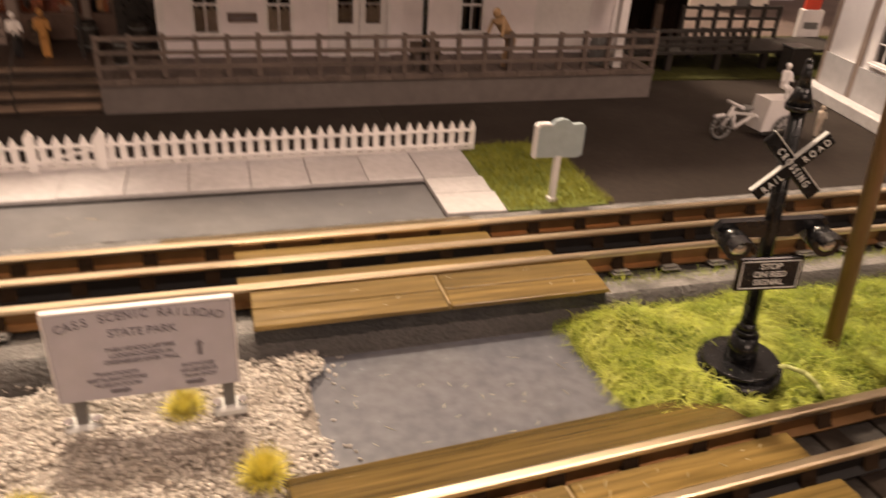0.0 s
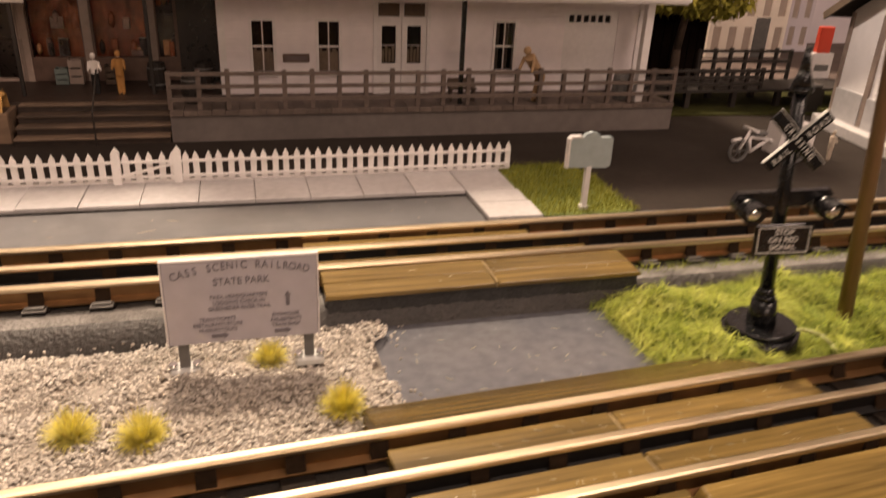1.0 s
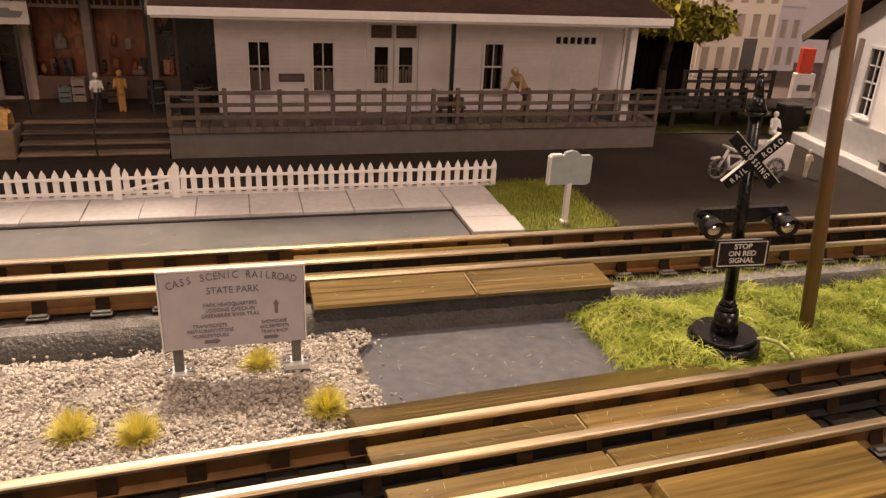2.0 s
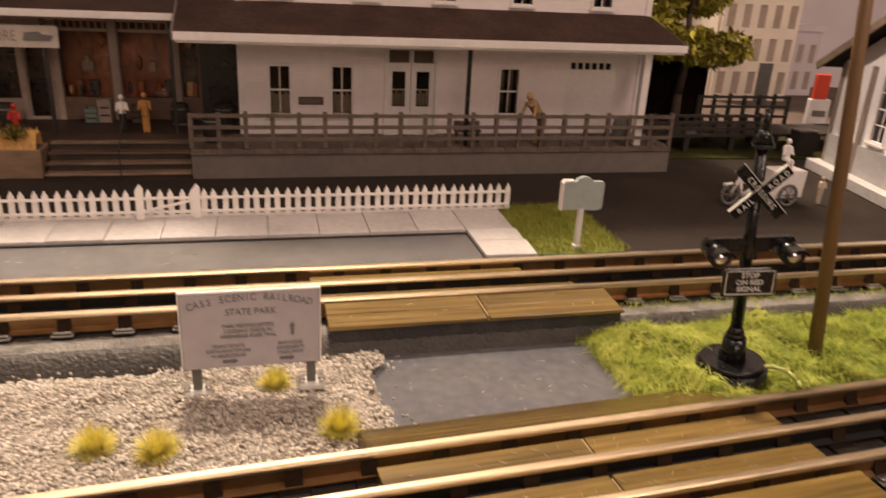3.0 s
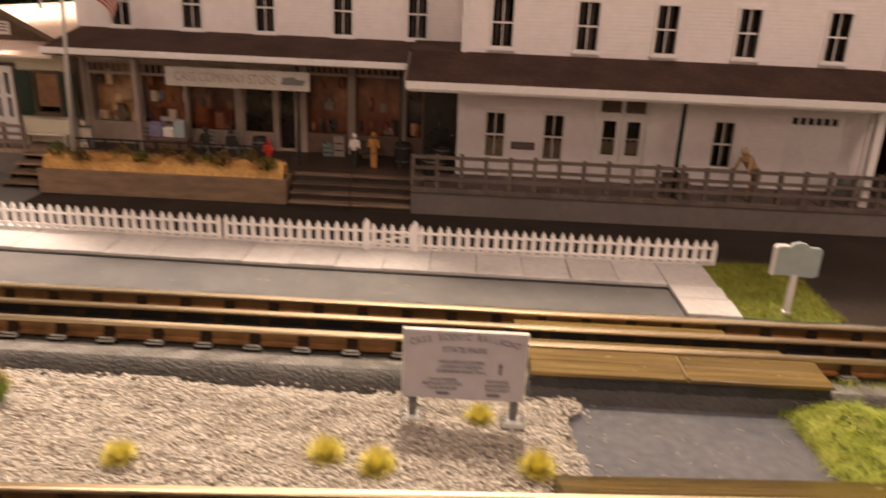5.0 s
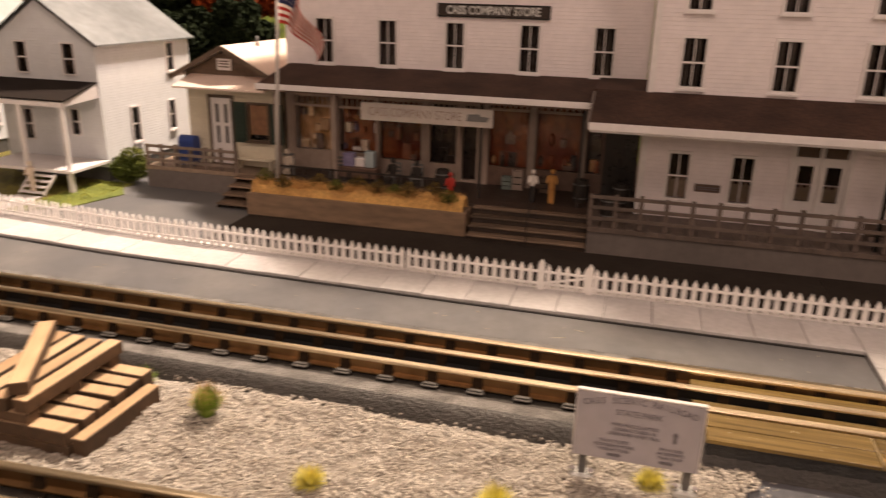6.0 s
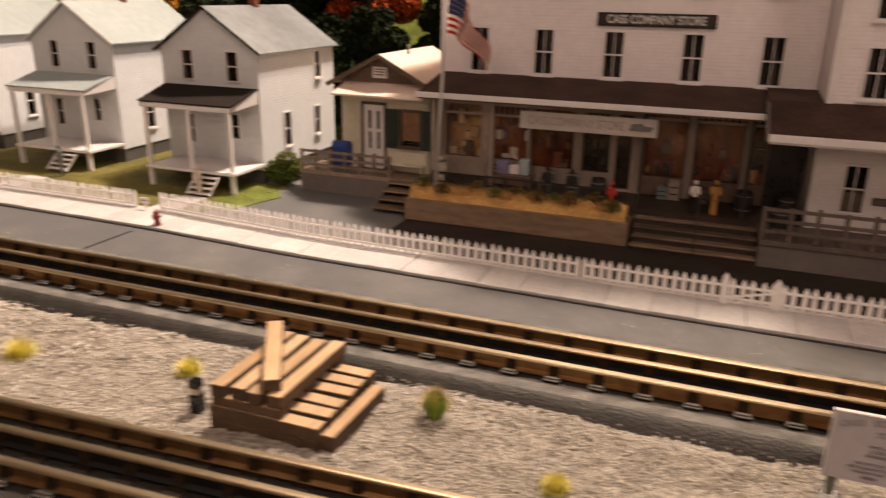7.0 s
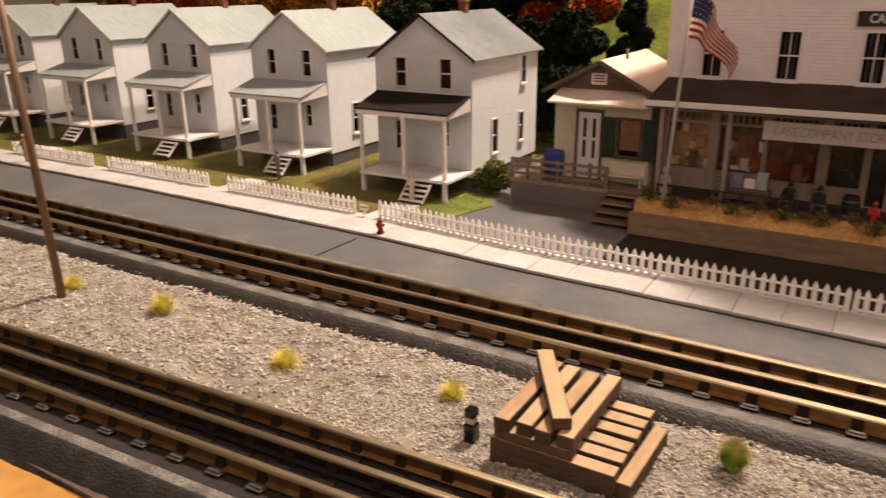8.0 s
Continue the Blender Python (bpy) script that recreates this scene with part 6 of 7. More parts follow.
for x in (-0.0110, 0.0124):
    bm = bmesh.new()
    cyl(bm, (x, -0.0065, 0.0444), (x, 0.0040, 0.0444), 0.0036, 0.0030, 18)
    lam = part("lamp_housing", bm, BLACK, sig)
    bm = bmesh.new()
    ball(bm, (x, -0.0060, 0.0444), 0.0024, 2, (1, 0.6, 1))
    part("lens", bm, CHROME, lam, "bright lamp lens")
    bm = bmesh.new()
    n = 12
    for k in range(n):
        a0, a1 = math.radians(20 + 140 * k / n), math.radians(20 + 140 * (k + 1) / n)
        p = [Vector((x + math.cos(q) * rr, yy, 0.0444 + math.sin(q) * rr)) for q, rr, yy in ((a0, 0.0036, -0.0100), (a1, 0.0036, -0.0100), (a1, 0.0036, -0.0060), (a0, 0.0036, -0.0060), (a0, 0.0033, -0.0100), (a1, 0.0033, -0.0100), (a1, 0.0033, -0.0060), (a0, 0.0033, -0.0060))]
        v = [bm.verts.new(q) for q in p]
        for f in ((0, 1, 2, 3), (7, 6, 5, 4), (0, 4, 5, 1), (3, 2, 6, 7)):
            bm.faces.new([v[i] for i in f])
    bmesh.ops.remove_doubles(bm, verts=bm.verts, dist=1e-6)
    part("hood", bm, BLACK, lam)
bm = bmesh.new()
box(bm, -0.0088, 0.0088, -0.0046, -0.0034, 0.0300, 0.0400, 0.0003)
plate = part("stop_plate", bm, BLACK, sig, "black plate with a silver border and letters")
bm = bmesh.new()
for q in ((-0.0079, 0.0079, 0.0308, 0.0311), (-0.0079, 0.0079, 0.0389, 0.0392), (-0.0079, -0.0076, 0.0308, 0.0392), (0.0076, 0.0079, 0.0308, 0.0392)):
    box(bm, q[0], q[1], -0.0048, -0.0046, q[2], q[3])
part("border", bm, SILVER_INK, plate)
for tx, z in (("STOP", 0.0375), ("ON RED", 0.0351), ("SIGNAL", 0.0327)):
    words("lettering", tx, 0.0024, SILVER_INK, plate, pose(0, -0.0048, z), "", 0.00005, 1.0)
# its loose wire
bm = bmesh.new()
wp = [(0.1415, 0.1400, 0.0175), (0.1455, 0.1378, 0.0190), (0.1495, 0.1345, 0.0185), (0.1512, 0.1310, 0.0168), (0.1520, 0.1285, 0.0145)]
for a, b in zip(wp, wp[1:]):
    cyl(bm, a, b, 0.0007, n=8)
tagged(part("wire", bm, WIRE, None, "yellow green wire end lying in the grass"), category="wire")


def utility_pole(place, lean, high, label):
    t = thing("utility_pole", label, "pole", group="wooden poles")
    t.matrix_basis = pose(*place, lean[0], lean[1], 0)
    bm = bmesh.new()
    cyl(bm, (0, 0, -0.004), (0, 0, high), 0.0025, 0.0017, 16)
    part("pole_shaft", bm, POLE, t)
    return t


utility_pole((0.1736, 0.1500, 0.0130), (0, -6.8), 0.20, "thin brown wooden pole leaning in the grass")
utility_pole((-0.5663, 0.1326, 0.0095), (0, -1.0), 0.20, "thin brown wooden pole standing in gravel")


# stack of tan timbers with a loose one lying across it
def two_tone(bm):
    """Faces that look up stay pale, all others get a dark colour that stands in for shade."""
    bm.normal_update()
    for f in bm.faces:
        f.material_index = 0 if f.normal.z > 0.9 else 1


def timber(x0, x1, y0, y1, z0, z1, turn=0.0):
    bm = bmesh.new()
    cx, cy = (x0 + x1) / 2, (y0 + y1) / 2
    box(bm, x0 - cx, x1 - cx, y0 - cy, y1 - cy, 0, z1 - z0, 0.00035)
    two_tone(bm)
    ob = part("stacked_timber", bm, [PALLET, TIMBER_SHADE])
    ob.matrix_basis = pose(cx, cy, z0, 0, 0, turn)
    return tagged(ob, "pale wooden timber in a stack, sides coloured dark for shade", "timber", "stack of timbers")


LX0, LX1, LY0, LY1 = -0.2705, -0.2210, 0.1195, 0.1700
for x, y0, y1 in ((LX0 + 0.0010, LY0 + 0.0060, LY1 - 0.0072), (-0.2480, LY0 + 0.0060, LY1 - 0.0072), (LX1 - 0.0060, LY0, LY1)):
    timber(x, x + 0.0058, y0, y1, 0.0092, 0.0148)
timber(LX0, LX1 - 0.0062, LY0, LY0 + 0.0058, 0.0092, 0.0148)
timber(LX0, LX1 - 0.0062, LY1 - 0.0070, LY1 - 0.0010, 0.0092, 0.0148)
timber(LX1 + 0.0002, LX1 + 0.0060, LY0 + 0.0020, LY1 - 0.0060, 0.0094, 0.0172, -2)
for i in range(6):
    y = LY0 + (LY1 - LY0 - 0.0068) * i / 5
    timber(LX0, LX1 - 0.0004, y, y + 0.0068, 0.0149, 0.0205, 1.2 * math.sin(i * 2.4))
for y in (0.1200, 0.1420, 0.1650):
    timber(-0.2690, -0.2375, y, y + 0.0060, 0.0206, 0.0246)
for i in range(4):
    x = -0.2690 + (0.0320 - 0.0066) * i / 3
    timber(x, x + 0.0066, 0.1195 + 0.0010 * (i % 2), 0.1725 - 0.0008 * (i % 3), 0.0247, 0.0300, 1.0 * math.sin(i * 1.9))
bm = bmesh.new()
box(bm, -0.0036, 0.0036, 0, 0.0520, 0, 0.0050, 0.00035)
two_tone(bm)
loose = tagged(part("loose_timber", bm, [PALLET, TIMBER_SHADE], None, "pale wooden timber lying slantwise on the stack"), category="timber")
loose.matrix_basis = pose(-0.2430, 0.1235, 0.0301, 1.5, 0, 31)

can = thing("lineside_post", "short black lineside post with a pale band in the gravel", "post", (-0.2835, 0.1285, gravel_top(-0.28, 0.128)))
for name_, z0, z1, w, m_ in (("foot", -0.0015, 0.0082, 0.0025, BLACK), ("band", 0.0083, 0.0112, 0.0019, CREAM), ("head", 0.0113, 0.0150, 0.0023, BLACK)):
    bm = bmesh.new()
    box(bm, -w, w, -w, w, z0, z1, 0.0004)
    part(name_, bm, m_, can, "pale painted band" if name_ == "band" else "")

# marker sign on the lawn
mk = thing("historical_marker", "blue grey historical marker on a white post on grass", "sign", (0.1290, 0.2665, STREET + 0.0010))
bm = bmesh.new()
box(bm, -0.0020, 0.0020, -0.0020, 0.0020, 0, 0.0022, 0.0004)
box(bm, -0.0012, 0.0012, -0.0012, 0.0012, 0.002, 0.0210)
part("post", bm, WHITE, mk)
bm = bmesh.new()
prism(bm, [(-0.0105, 0.0208), (0.0085, 0.0200), (0.0105, 0.0212), (0.0105, 0.0335), (0.0095, 0.0345), (0.0045, 0.0345), (0.0030, 0.0362), (0.0, 0.0370), (-0.0030, 0.0362), (-0.0045, 0.0345), (-0.0095, 0.0345), (-0.0105, 0.0335)], "y", -0.0011, 0.0011)
pl = part("panel", bm, MARKER, mk)
bm = bmesh.new()
prism(bm, [(-0.0113, 0.0206), (-0.0105, 0.0206), (-0.0105, 0.0335), (-0.0095, 0.0345), (-0.0045, 0.0345), (-0.0052, 0.0353), (-0.0100, 0.0353), (-0.0113, 0.0340)], "y", -0.0016, 0.0016)
part("rim", bm, WHITE, pl, "white raised rim")

# hydrant
hy = thing("fire_hydrant", "small red fire hydrant on the sidewalk edge", "hydrant", (-0.4650, 0.3170, 0.0142))
bm = bmesh.new()
cyl(bm, (0, 0, 0), (0, 0, 0.0012), 0.0030, 0.0028, 14)
cyl(bm, (0, 0, 0.0012), (0, 0, 0.0090), 0.0020, 0.0019, 14)
ball(bm, (0, 0, 0.0092), 0.0023, 2, (1, 1, 0.8))
cyl(bm, (0, 0, 0.0105), (0, 0, 0.0122), 0.0007, 0.0006, 8)
part("body", bm, HYDRANT_RED, hy)
bm = bmesh.new()
cyl(bm, (-0.0034, 0, 0.0066), (0.0034, 0, 0.0066), 0.0010, n=10)
cyl(bm, (0, -0.0032, 0.0060), (0, 0, 0.0060), 0.0012, n=10)
part("outlet", bm, HYDRANT_RED, hy)

# crack seam across the street
bm = bmesh.new()
bar(bm, (-0.4788, 0.2620, STREET), (-0.4774, 0.3040, STREET), 0.0016, 0.0005)
seam = tagged(part("road_seam", bm, RAIL_BLACK, None, "dark seam across the street"), category="seam", kind="structure")


# ---- things of the town ----
planter = thing("raised_planter", "long brown wooden planter box filled with straw and brush", "planter")
for q in ((-0.3115, -0.1450, 0.4100, 0.4125), (-0.3115, -0.1450, 0.4285, 0.4308)):
    bm = bmesh.new()
    box(bm, q[0], q[1], q[2], q[3], STREET, 0.0285, 0.0004)
    part("side_board", bm, PLANTER, planter)
for x in (-0.3115, -0.1474):
    bm = bmesh.new()
    box(bm, x, x + 0.0024, 0.4127, 0.4283, STREET, 0.0283, 0.0004)
    part("end_board", bm, PLANTER, planter)
bm = bmesh.new()
g = [[bm.verts.new((-0.3090 + 0.1614 * i / 60, 0.4128 + 0.0154 * j / 8, 0.0280 + (0.0085 + 0.0060 * noise.noise((i * 0.23, j * 0.35, 3))) * math.sin(math.pi * j / 8) ** 0.5)) for j in range(9)] for i in range(61)]
for i in range(60):
    for j in range(8):
        bm.faces.new((g[i][j], g[i + 1][j], g[i + 1][j + 1], g[i][j + 1]))
part("straw_filling", bm, STRAW, planter, "orange tan straw filling")
r = np.random.default_rng(21)
pts = [(r.uniform(-0.308, -0.149), r.uniform(0.4140, 0.4270), r.uniform(0.0325, 0.0370)) for _ in range(4200)]
blades("straw", pts, 0.0042, 0.00032, 1.6, STRAW, planter, 22)
# flagpole and flag
fp = thing("flagpole", "pale flagpole with a striped red white and blue flag", "flagpole", (-0.2905, 0.4190, 0.0280))
bm = bmesh.new()
cyl(bm, (0, 0, -0.0006), (0.0085, 0, 0.1650), 0.0015, 0.0009, 12)
ball(bm, (0.0085, 0, 0.1660), 0.0016, 2)
part("pole_shaft", bm, POLE_WHITE, fp)
bm = bmesh.new()
nu, nv = 22, 13
def flag_at(u, v):
    x = 0.0092 - 0.0015 * v + 0.0300 * u * (1 - 0.12 * u) + 0.0045 * math.sin(u * 7 + v * 2) * u
    y = -0.0042 * math.sin(u * 10 + v * 3) * (0.3 + u) - 0.003 * u
    z = 0.1500 - 0.0290 * v * (1 - 0.25 * u) - 0.0290 * u * u * 0.9 - 0.008 * u
    return (x, y, z)
fg = [[bm.verts.new(flag_at(i / nu, j / nv)) for j in range(nv + 1)] for i in range(nu + 1)]
for i in range(nu):
    for j in range(nv):
        f = bm.faces.new((fg[i][j], fg[i + 1][j], fg[i + 1][j + 1], fg[i][j + 1]))
        f.material_index = 2 if (i < 9 and j < 7) else (0 if j % 2 == 0 else 1)
        f.smooth = True
bmesh.ops.solidify(bm, geom=list(bm.faces), thickness=0.00025)
part("flag", bm, [FLAG_RED, FLAG_WHITE, FLAG_BLUE], fp, "hanging striped flag with a blue canton")
bm = bmesh.new()
for k in range(5):
    for j in range(4):
        p = flag_at(0.05 + 0.08 * k + 0.03 * (j % 2), 0.07 + 0.12 * j)
        ball(bm, (p[0], p[1] - 0.0004, p[2]), 0.00045, 1)
part("stars", bm, FLAG_WHITE, fp, "small pale stars")


# plain little figures, each one mesh
def figure(name, place, turn, material, label, high=0.036, bent=0.0, seated=False):
    bm = bmesh.new()
    k = high / 0.036
    if seated:
        for s in (-1, 1):
            cyl(bm, (s * 0.0018 * k, 0, 0.0085 * k), (s * 0.0020 * k, -0.0075 * k, 0.0085 * k), 0.0018 * k, 0.0015 * k, 8)
            cyl(bm, (s * 0.0020 * k, -0.0075 * k, 0.0088 * k), (s * 0.0020 * k, -0.0080 * k, 0), 0.0015 * k, 0.0012 * k, 8)
        base = 0.0085 * k
    else:
        for s in (-1, 1):
            cyl(bm, (s * 0.0017 * k, 0, 0), (s * 0.0015 * k, bent * 0.004, 0.0165 * k), 0.0013 * k, 0.0020 * k, 8)
        base = 0.0165 * k
    sh = Vector((0, -bent * 0.010, base + 0.0125 * k))
    cyl(bm, (0, bent * 0.004, base - 0.001), sh, 0.0032 * k, 0.0036 * k, 10)
    for s in (-1, 1):
        cyl(bm, sh + Vector((s * 0.0038 * k, 0, -0.0006)), sh + Vector((s * 0.0052 * k, -0.0030 * k, -0.0085 * k)), 0.0013 * k, 0.0010 * k, 8)
    ball(bm, sh + Vector((0, -bent * 0.003, 0.0040 * k)), 0.0025 * k, 2, (1, 1, 1.15))
    ob = part(name, bm, material)
    skin = ob.modifiers.new("one_skin", "REMESH")
    skin.mode, skin.voxel_size, skin.use_smooth_shade = "VOXEL", 0.00055, True
    ob.matrix_basis = pose(*place, 0, 0, turn)
    return tagged(ob, label, "figurine", "small figures")


figure("figurine", (-0.0915, 0.4500, 0.0300), 0, ORANGE, "plain orange figurine standing on the store porch", 0.0260)
figure("figurine", (-0.1052, 0.4500, 0.0300), 10, TWO_TONE, "plain figurine painted white above and black below, on the store porch", 0.0245)
figure("figurine", (0.1600, 0.4125, 0.0300), -60, TAN, "plain tan figurine bending at the depot railing", 0.0360, 0.9)
figure("figurine", (-0.4920, 0.3990, 0.0133), 0, CREAM, "plain cream figurine on the steps of a house", 0.0270)
figure("figurine", (-0.9330, 0.3300, 0.0142), 0, TAN, "plain tan figurine on the sidewalk", 0.0300)
figure("figurine", (0.3165, 0.3250, STREET), 0, CREAM, "small plain cream figurine on the parking lot", 0.0185)
figure("figurine", (-0.3000, 0.4560, 0.0300), 20, CREAM, "plain pale figurine seated on the store porch", 0.0300, 0, True)
figure("figurine", (-0.2130, 0.4570, 0.0300), -20, WALK_DARK, "plain dark figurine seated on the store porch", 0.0300, 0, True)
figure("figurine", (-0.1940, 0.4560, 0.0300), 10, WALK_DARK, "plain dark figurine seated on the store porch", 0.0290, 0, True)
figure("figurine", (-0.1600, 0.4262, 0.0300), 0, RED, "small plain red figurine at the end of the planter", 0.0230)


def chair(place, turn, label, material):
    t = thing("porch_chair", label, "chair", place, turn, group="chairs on the store porch")
    bm = bmesh.new()
    box(bm, -0.0045, 0.0045, -0.0045, 0.0045, 0.0082, 0.0092, 0.0002)
    part("seat", bm, material, t)
    for x in (-0.0042, 0.0042):
        for y in (-0.0042, 0.0042):
            bm = bmesh.new()
            cyl(bm, (x, y, 0), (x, y, 0.0082 if y < 0 else 0.0185), 0.0005, n=6)
            part("leg", bm, material, t)
    bm = bmesh.new()
    for z in (0.0110, 0.0140, 0.0170):
        box(bm, -0.0042, 0.0042, 0.0038, 0.0046, z, z + 0.0016)
    part("backrest", bm, material, t)
    return t


c0 = chair((-0.3000, 0.4570, 0.0300), 20, "dark slatted chair on the store porch", SIGN_GREY)
for x, y, a in ((-0.2130, 0.4580, -20), (-0.1940, 0.4570, 10), (-0.2600, 0.4600, 0)):
    copy_thing(c0, pose(x, y, 0.0300, 0, 0, a))
tb = thing("porch_table", "pale cloth covered table with small wares on the porch", "table", (-0.2400, 0.4580, 0.0300))
bm = bmesh.new()
box(bm, -0.0150, 0.0150, -0.0060, 0.0060, 0.0120, 0.0135, 0.0003)
box(bm, -0.0148, 0.0148, -0.0058, 0.0058, 0.0060, 0.0119)
part("tablecloth", bm, STORE_TRIM, tb)
for x in (-0.013, 0.013):
    bm = bmesh.new()
    box(bm, x - 0.0008, x + 0.0008, -0.001, 0.001, 0, 0.0060)
    part("leg", bm, SIGN_GREY, tb)
for x0, x1, y0, z1, m_, label in ((-0.2530, -0.2440, 0.4550, 0.0540, VIOLET, "small violet box of wares on the porch table"), (-0.2435, -0.2360, 0.4565, 0.0505, TRIM, "small white box of wares on the porch table"), (-0.2352, -0.2280, 0.4555, 0.0560, MARKER, "small grey blue box of wares on the porch table")):
    bm = bmesh.new()
    box(bm, x0, x1, y0, y0 + 0.006, 0.0436, z1, 0.0004)
    box(bm, x0 - 0.0002, x1 + 0.0002, y0 - 0.0002, y0 + 0.0062, z1 - 0.0016, z1 - 0.0004, 0.0002)
    tagged(part("wares_box", bm, m_, None, label), category="box", group="wares on the porch")


def crate(x0, x1, y0, y1, z0, z1, material, label):
    t = thing("slatted_crate", label, "crate", (x0, y0, z0), group="crates on the store porch")
    w, d, h = x1 - x0, y1 - y0, z1 - z0
    for k in range(3):
        a, b = h * (k + 0.08) / 3, h * (k + 0.88) / 3
        for q0, q1 in ((0, 0.0008), (d - 0.0008, d)):
            bm = bmesh.new()
            box(bm, 0, w, q0, q1, a, b, 0.0001)
            part("slat", bm, material, t)
    for x in (0, w - 0.0012):
        bm = bmesh.new()
        box(bm, x, x + 0.0012, 0.0009, d - 0.0009, 0, h, 0.0001)
        part("end_board", bm, material, t)
    bm = bmesh.new()
    box(bm, 0.0013, w - 0.0013, 0.0009, d - 0.0009, 0.0004, h * 0.8)
    part("contents", bm, DARK, t)
    return t


crate(-0.1330, -0.1255, 0.4780, 0.4860, 0.0300, 0.0400, TEAL, "dim teal slatted crate against the shop front")
crate(-0.1250, -0.1170, 0.4785, 0.4860, 0.0300, 0.0455, STORE_FRAME, "pale grey slatted crate against the shop front")
crate(-0.1040, -0.0960, 0.4770, 0.4860, 0.0300, 0.0420, DARKSTEP, "dark brown slatted crate against the shop front")


def barrel(place, material, label, h=0.0165, r=0.0060):
    t = thing("barrel", label, "barrel", place, group="barrels on the porches")
    for k in range(14):
        bm = bmesh.new()
        ring = []
        for j in range(6):
            q = r * (0.82 + 0.18 * math.sin(math.pi * j / 5))
            a0, a1 = 2 * math.pi * (k + 0.03) / 14, 2 * math.pi * (k + 0.97) / 14
            ring.append([bm.verts.new((c * math.cos(w), c * math.sin(w), h * j / 5)) for c, w in ((q, a0), (q, a1), (q * 0.9, a1), (q * 0.9, a0))])
        for u, v in zip(ring, ring[1:]):
            for i in range(4):
                bm.faces.new((u[i], u[(i + 1) % 4], v[(i + 1) % 4], v[i]))
        bm.faces.new(ring[0][::-1])
        bm.faces.new(ring[-1])
        part("stave", bm, material, t)
    bm = bmesh.new()
    cyl(bm, (0, 0, h - 0.0018), (0, 0, h - 0.0008), r * 0.74, r * 0.74, 16)
    part("barrel_head", bm, material, t)
    for f in (0.2, 0.8):
        bm = bmesh.new()
        cyl(bm, (0, 0, h * f - 0.0005), (0, 0, h * f + 0.0005), r * 0.945, r * 0.945, 16)
        part("hoop", bm, SIGN_GREY, t)
    return t


barrel((-0.1745, 0.4590, 0.0300), WALK_DARK, "dark wooden barrel on the store porch")
barrel((-0.0720, 0.4640, 0.0300), WALK_DARK, "dark wooden barrel on the store porch")
barrel((-0.0440, 0.4620, 0.0300), WALK_DARK, "dark wooden barrel on the store porch")
barrel((-0.0500, 0.4250, 0.0300), WALK_DARK, "dark wooden barrel at the depot porch")
barrel((0.2230, 0.4180, 0.0300), SIGN_GREY, "dark grey barrel on the depot deck")
bn = thing("bench", "dark wooden bench on the depot deck", "bench", (0.1130, 0.4200, 0.0300))
bm = bmesh.new()
box(bm, -0.0090, 0.0090, -0.0030, 0.0030, 0.0070, 0.0082, 0.0002)
part("seat", bm, DARKSTEP, bn)
bm = bmesh.new()
box(bm, -0.0090, 0.0090, 0.0028, 0.0036, 0.0095, 0.0135, 0.0002)
part("backrest", bm, DARKSTEP, bn)
for x in (-0.0080, 0.0070):
    bm = bmesh.new()
    box(bm, x, x + 0.0010, -0.0028, 0.0034, 0, 0.0070)
    box(bm, x, x + 0.0010, 0.0026, 0.0034, 0.0070, 0.0130)
    part("leg", bm, DARKSTEP, bn)
mb = thing("mailbox", "blue street mailbox on the office porch", "mailbox", (-0.3960, 0.4700, 0.0300))
mb.scale = (1.3, 1.3, 1.35)
bm = bmesh.new()
arch = [(0.0040 * math.cos(math.pi * k / 10), 0.0144 + 0.0040 * math.sin(math.pi * k / 10)) for k in range(11)]
prism(bm, [(0.0040, 0.0030)] + arch + [(-0.0040, 0.0030)], "x", -0.0055, 0.0055)
part("body", bm, BLUE, mb)
for x in (-0.0045, 0.0035):
    for y in (-0.0032, 0.0024):
        bm = bmesh.new()
        box(bm, x, x + 0.0010, y, y + 0.0010, 0, 0.0030)
        part("leg", bm, BLUE, mb)
ob_ = thing("bench", "pale wooden bench under the office window", "bench", (-0.3370, 0.4725, 0.0300))
bm = bmesh.new()
box(bm, -0.0160, 0.0160, -0.0040, 0.0040, 0.0075, 0.0088, 0.0002)
part("seat", bm, CREAM_WALL, ob_)
bm = bmesh.new()
box(bm, -0.0160, 0.0160, 0.0036, 0.0046, 0.0088, 0.0185, 0.0002)
part("backrest", bm, CREAM_WALL, ob_)
for x in (-0.0150, 0.0140):
    bm = bmesh.new()
    box(bm, x, x + 0.0012, -0.0036, 0.0036, 0, 0.0075)
    part("leg", bm, CREAM_WALL, ob_)

figure("figurine", (-0.6480, 0.4060, STREET + 0.0010), -30, SIGN_GREY, "plain grey figurine standing in a front yard", 0.0290)
ys = thing("yard_sign", "small white sign plate at the end of a picket fence", "sign", (-0.5010, 0.3460, 0.0142))
bm = bmesh.new()
box(bm, -0.0005, 0.0005, -0.0005, 0.0005, 0, 0.0090)
part("post", bm, WHITE, ys)
bm = bmesh.new()
box(bm, -0.0040, 0.0040, -0.0011, -0.0006, 0.0050, 0.0095, 0.0001)
plate_ = part("panel", bm, WHITE, ys)
bm = bmesh.new()
box(bm, -0.0030, 0.0030, -0.0013, -0.0011, 0.0068, 0.0076)
part("writing_bar", bm, STORE_FRAME, plate_, "unreadable grey line")

# bush at the house corner
LEAF_V = [(-0.5, 0, 0), (0, -0.28, 0.12), (0.5, 0, 0), (0, 0.28, 0.12)]
LEAF_F = [(0, 1, 2, 3)]


